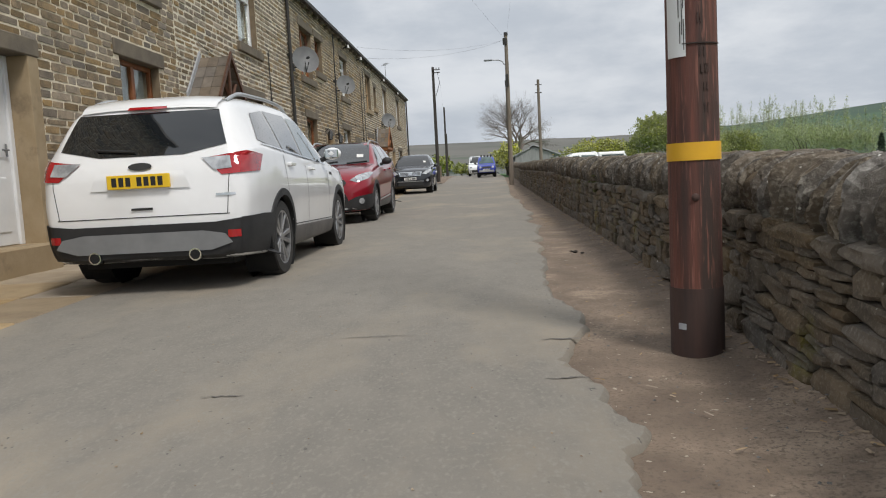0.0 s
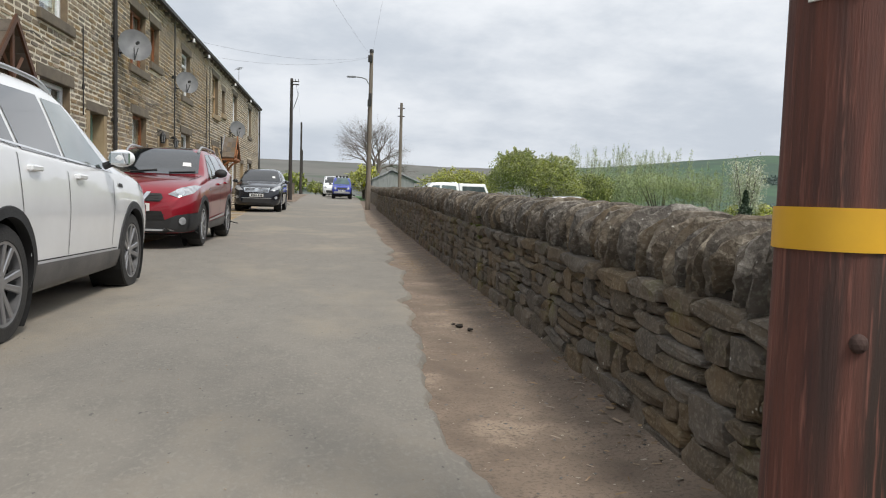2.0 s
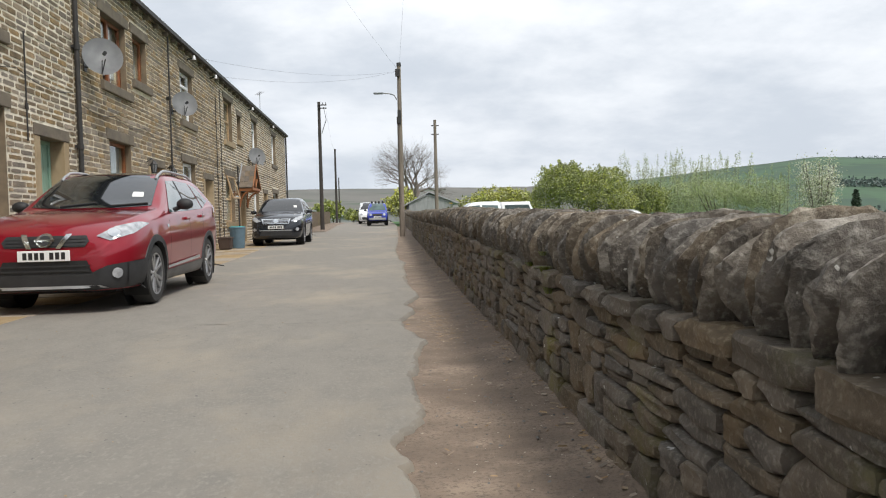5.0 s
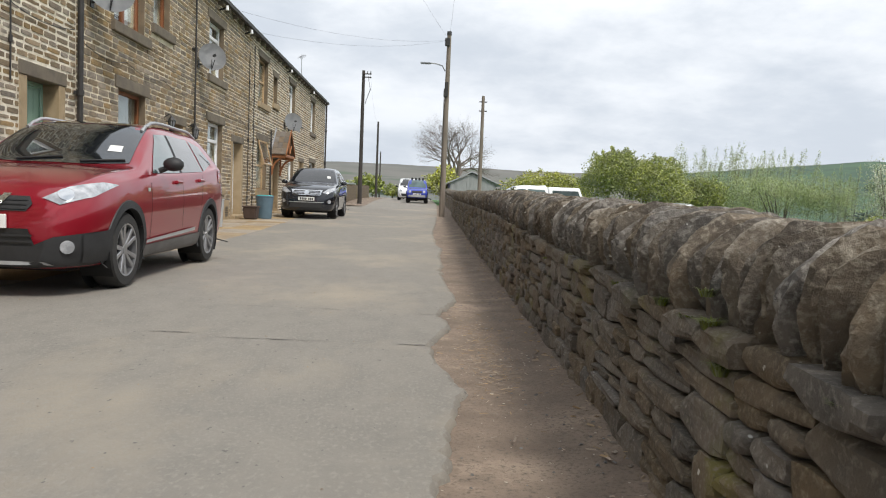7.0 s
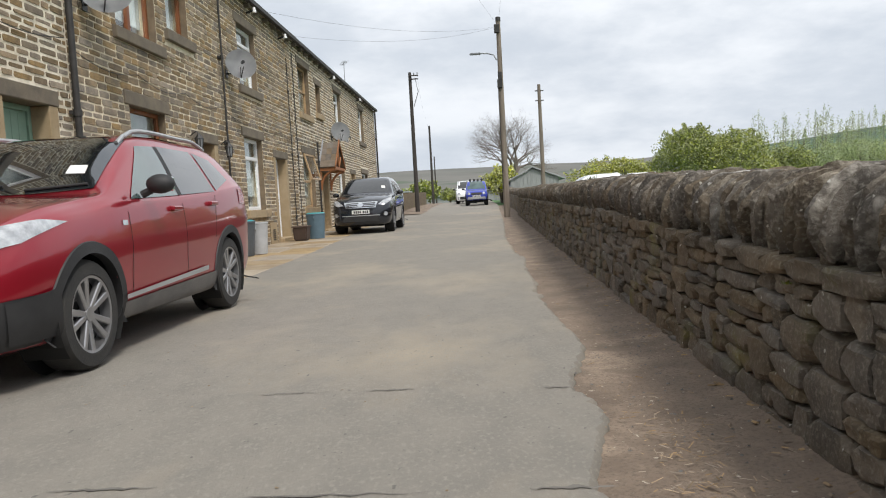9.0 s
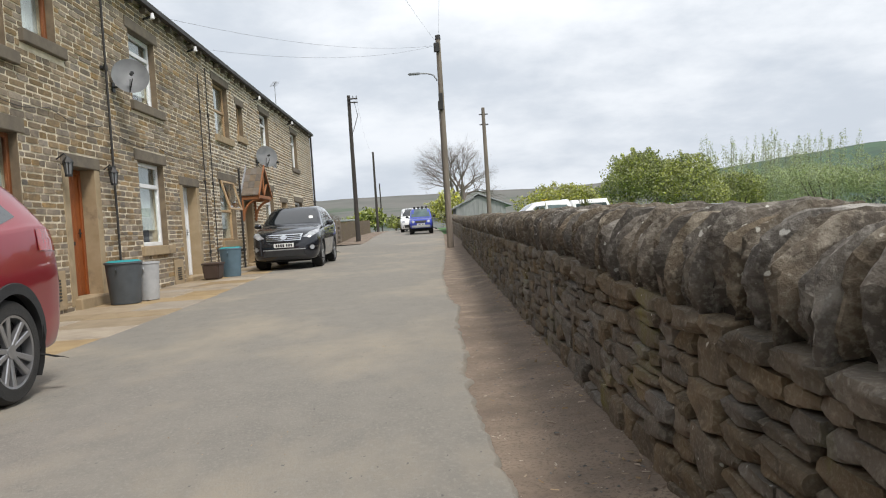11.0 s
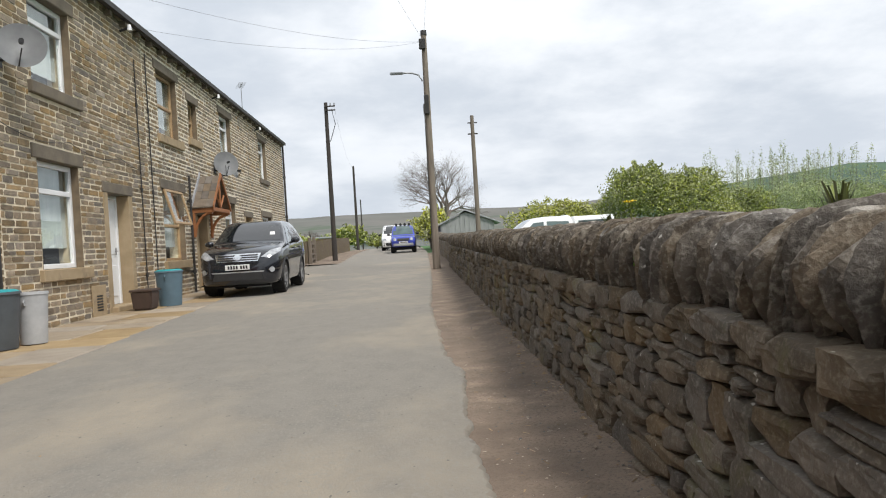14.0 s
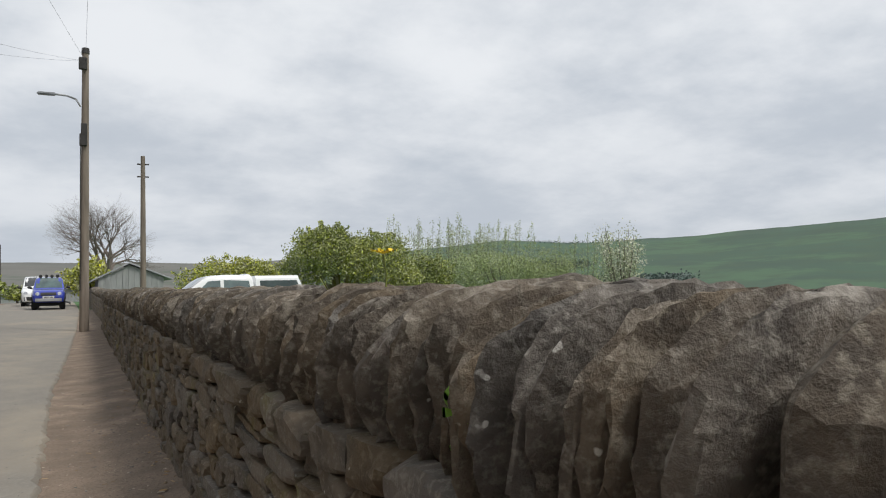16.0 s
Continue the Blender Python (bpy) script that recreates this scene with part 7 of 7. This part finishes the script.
def cope_mesh(seed):
    """An upright cope stone: D-shaped across the wall, split into flat facets, its foot often narrower than its middle."""
    rnd = random.Random(seed)
    a, b, c = rnd.uniform(-0.1, 0.1), rnd.uniform(0.18, 0.32), rnd.uniform(-0.12, 0.12)
    prof = [(-0.44, -0.5), (-0.49, -0.3), (-0.5, -0.1), (-0.5, 0.05 + a), (-0.47, 0.06 + b), (-0.38, 0.42), (-0.24, 0.475), (c, 0.5), (0.2, 0.48), (0.36, 0.40), (0.45, 0.22), (0.5, 0), (0.5, -0.25), (0.46, -0.5), (0.2, -0.5), (-0.2, -0.5)]
    foot, head, shear, skew = rnd.uniform(0.55, 0.98), rnd.uniform(0.72, 0.98), rnd.uniform(-1, 1), rnd.uniform(-0.16, 0.16)
    fine = []
    for p, q in zip(prof, prof[1:] + prof[:1]):
        fine += [(p[0] + (q[0] - p[0]) * t, p[1] + (q[1] - p[1]) * t) for t in (0, 0.34, 0.67)]
    prof = fine
    chips = []
    for _ in range(16):
        n = Vector((rnd.uniform(-1, 0.25), rnd.choice((-1, 1)) * rnd.uniform(0.05, 0.9), rnd.uniform(-0.45, 1))).normalized()
        chips.append((n, rnd.uniform(0.42, 0.56)))
    bm = bmesh.new()
    off = Vector((seed * 2.3, seed * 7.7, seed * 1.9))
    rings = []
    for y, k in ((-0.5, 0.84), (-0.47, 0.93), (-0.38, 0.98), (-0.25, 1.0), (-0.1, 1.0), (0.04, 1.01), (0.18, 1.0), (0.3, 1.0), (0.4, 0.98), (0.47, 0.93), (0.5, 0.84)):
        r = []
        for x, z in prof:
            p = Vector((x * k, y, (z + 0.5) * (0.5 + 0.5 * k) - 0.5 if z > -0.4 else z))
            n = Vector(noise.noise_vector(p * 1.7 + off)) * 0.05 + Vector(noise.noise_vector(p * 4.5 + off)) * 0.05
            p += Vector((n.x * 0.8, n.y * 1.2, n.z))
            for q, d in chips:
                e = p.dot(q) - d
                if e > 0: p -= q * e
            u = p.z + 0.5
            p.y *= foot + (1 - foot) * min(1, u / 0.4) if u < 0.4 else 1 + (head - 1) * (u - 0.4) / 0.6
            p.y += 0.2 * shear * p.x + skew * p.z
            m = Vector(noise.noise_vector(p * 9 + off)) * 0.022 + Vector(noise.noise_vector(p * 21 + off)) * 0.012
            r.append(bm.verts.new(p + m))
        rings.append(r)
    m = len(prof)
    for a, b in zip(rings, rings[1:]):
        for i in range(m):
            bm.faces.new((a[i], a[(i + 1) % m], b[(i + 1) % m], b[i]))
    bm.faces.new(rings[0][::-1]); bm.faces.new(rings[-1])
    bmesh.ops.triangulate(bm, faces=[f for f in bm.faces if len(f.verts) > 4])
    bmesh.ops.recalc_face_normals(bm, faces=bm.faces[:])
    me = bpy.data.meshes.new("cope_stone")
    bm.to_mesh(me); bm.free()
    me.materials.append(COPESTONE)
    me.polygons.foreach_set("use_smooth", [True] * len(me.polygons))
    me.set_sharp_from_angle(angle=radians(11))
    return me


COPE_POOL = [cope_mesh(k) for k in range(22)]


def cope_base(y):
    return gz(y) + float(np.interp(y, [0, 10, 14, 18, 30], [0.66, 0.66, 0.70, 0.785, 0.785])) + 0.02 * noise.noise((y * 0.9, 1, 1))


def field_wall():
    wall = thing("field_wall", "dark dry-stone wall with upright cope stones", "wall", kind="structure")
    # Core behind the stones; joint shade is painted in by its near-black colour.
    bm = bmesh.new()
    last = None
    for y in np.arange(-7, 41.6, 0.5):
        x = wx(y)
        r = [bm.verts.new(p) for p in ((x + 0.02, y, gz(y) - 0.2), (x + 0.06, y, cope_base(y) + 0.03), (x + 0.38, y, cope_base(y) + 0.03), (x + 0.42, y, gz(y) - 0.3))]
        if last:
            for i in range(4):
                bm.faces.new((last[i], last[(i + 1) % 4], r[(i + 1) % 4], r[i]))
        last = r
    part("core", bm, CORE_SHADE, wall)
    rnd = random.Random(77)
    items = []
    bands = [0, 0.27, 0.50, 0.71, 0.88, 1.0]
    def level(i, y):
        """Course lines that wander along the wall; the topmost carries the cope."""
        base = gz(y) - 0.05
        t = bands[i] + (0.035 * noise.noise((y * 0.45, i * 3.1, 2)) + 0.018 * noise.noise((y * 1.7, i * 5.7, 8)) if 0 < i < 5 else 0)
        return base + (cope_base(y) - base) * t
    def lay(ya, yb, i, t0, t1):
        """One stone between two heights of a course."""
        yc = (ya + yb) / 2
        lo, hi = level(i, yc), level(i + 1, yc)
        z0, z1 = lo + (hi - lo) * t0, lo + (hi - lo) * t1
        ledge = i == 4
        d = rnd.uniform(0.18, 0.24) + (0.05 if ledge else 0)
        high = (z0 + z1) / 2 - gz(yc)
        out = 0.05 * (1 - high / 0.75) + rnd.uniform(-0.014, 0.016) + (rnd.uniform(0.018, 0.045) if ledge else 0)
        mid = (t0 + t1) / 2
        tilt = lambda q: level(i, q) + (level(i + 1, q) - level(i, q)) * mid
        slope = math.degrees(math.atan((tilt(yb) - tilt(ya)) / (yb - ya)))
        turn = pose(0, 0, 0, slope + rnd.gauss(0, 1.0), rnd.uniform(-2, 2), -1 + rnd.uniform(-2, 2))
        items.append((rnd.randrange(18), (wx(yc) - out + d / 2, yc, (z0 + z1) / 2), (d, (yb - ya) - 0.006, (z1 - z0) - 0.003), turn))
    for i in range(5):
        y = -7.0 + rnd.uniform(0, 0.2)
        while y < 41.5:
            r = rnd.random()
            if i == 4:                                    # long flat stones under the cope
                ln = rnd.uniform(0.16, 0.46)
                lay(y, y + ln, i, 0, 1)
            elif r < (0.55 if i == 0 else 0.32):          # one full block
                ln = rnd.choice((0.12, 0.17, 0.22, 0.28)) * rnd.uniform(0.85, 1.2) * (1.35 if i == 0 else 1)
                lay(y, y + ln, i, 0, 1)
            else:                                         # thin slabs one on another
                ln = rnd.uniform(0.22, 0.52)
                rows = 2 if r < 0.86 else 3
                cuts = [0] + sorted((k + rnd.uniform(-0.22, 0.22)) / rows for k in range(1, rows)) + [1]
                for t0, t1 in zip(cuts, cuts[1:]):
                    n = rnd.choice((1, 1, 2, 2) if ln > 0.34 else (1, 1, 2))
                    e = [y] + sorted(y + ln * (k + rnd.uniform(-0.2, 0.2)) / n for k in range(1, n)) + [y + ln]
                    for ya, yb in zip(e, e[1:]):
                        lay(ya, yb, i, t0, t1)
            y += ln
    near = [it for it in items if 2.2 < it[1][1] < 19.5]
    keep = set(id(it) for it in sorted(near, key=lambda it: it[1][1] % 6.1)[:320])
    for it in items:
        if id(it) in keep:
            k, c, s, t = it
            o = new("wall_stone", WALL_POOL[k]); o.matrix_basis = Matrix.Translation(c) @ t @ Matrix.Diagonal((*s, 1)); o.parent = wall
    o = joined("stonework", [it for it in items if id(it) not in keep], WALLSTONE_JOINED, wall, WALL_POOL)
    o["kind"] = "stuff"
    rest = []
    y = -7.0
    while y < 41.5:
        th = rnd.choice((0.045, 0.055, 0.07, 0.085, 0.105)) * rnd.uniform(0.9, 1.15) * (2.1 if 17.9 < y < 18.12 else 0.75 if 18.12 < y < 20.5 else 1.5 if 5.6 < y < 7.4 else 1.0)
        yc = y + th / 2
        crown = gz(yc) + float(np.interp(yc, [0, 8, 13, 16.3, 18, 30], [0.965, 0.96, 1.02, 1.085, 1.105, 1.145])) + rnd.uniform(-0.014, 0.01)
        low = cope_base(yc) - rnd.choice((0.02, 0.02, 0.03, 0.04)) + rnd.choice((0, 0, 0, 0.03))
        h = crown - low
        d = rnd.uniform(0.42, 0.49)
        t = pose(0, 0, 0, rnd.uniform(9, 23), 0, rnd.uniform(-7, 7))
        c = (wx(yc) + d / 2 - 0.026 + rnd.uniform(-0.024, 0.024), yc, low + h / 2)
        it = (rnd.randrange(22), c, (d, th * rnd.uniform(0.98, 1.12), h * rnd.uniform(0.95, 1.0)), t)
        if 1.5 < y < 24:
            k, c, s, t = it
            o = new("cope_stone", COPE_POOL[k]); o.matrix_basis = Matrix.Translation(c) @ t @ Matrix.Diagonal((*s, 1)); o.parent = wall
        else:
            rest.append(it)
        y += th
    o = joined("cope_stonework", rest, COPESTONE_JOINED, wall, COPE_POOL)
    o["kind"] = "stuff"
    # the wall goes on past the lamp pole, set back
    far = thing("far_field_wall", "dark stone wall with cope stones farther down the lane", "wall", kind="structure")
    items, copes = [], []
    y = 41.7
    while y < 78:
        ln = rnd.uniform(0.3, 0.6)
        x = 2.15 + 0.004 * (y - 41)
        for i in range(5):
            items.append((rnd.randrange(18), (x + 0.1, y + rnd.uniform(-.1, .1), gz(y) - .05 + 0.09 + i * 0.17), (0.26, ln * 1.05, 0.175), None))
        for q in range(3):
            copes.append((rnd.randrange(22), (x + 0.2, y + ln * (q - 1) / 3, gz(y) + 0.98), (0.46, ln / 2.6, 0.34), pose(0, 0, 0, 10, 0, 0)))
        y += ln
    joined("stonework", items, WALLSTONE_JOINED, far, WALL_POOL)["kind"] = "stuff"
    joined("cope_stonework", copes, COPESTONE_JOINED, far, COPE_POOL)["kind"] = "stuff"


field_wall()
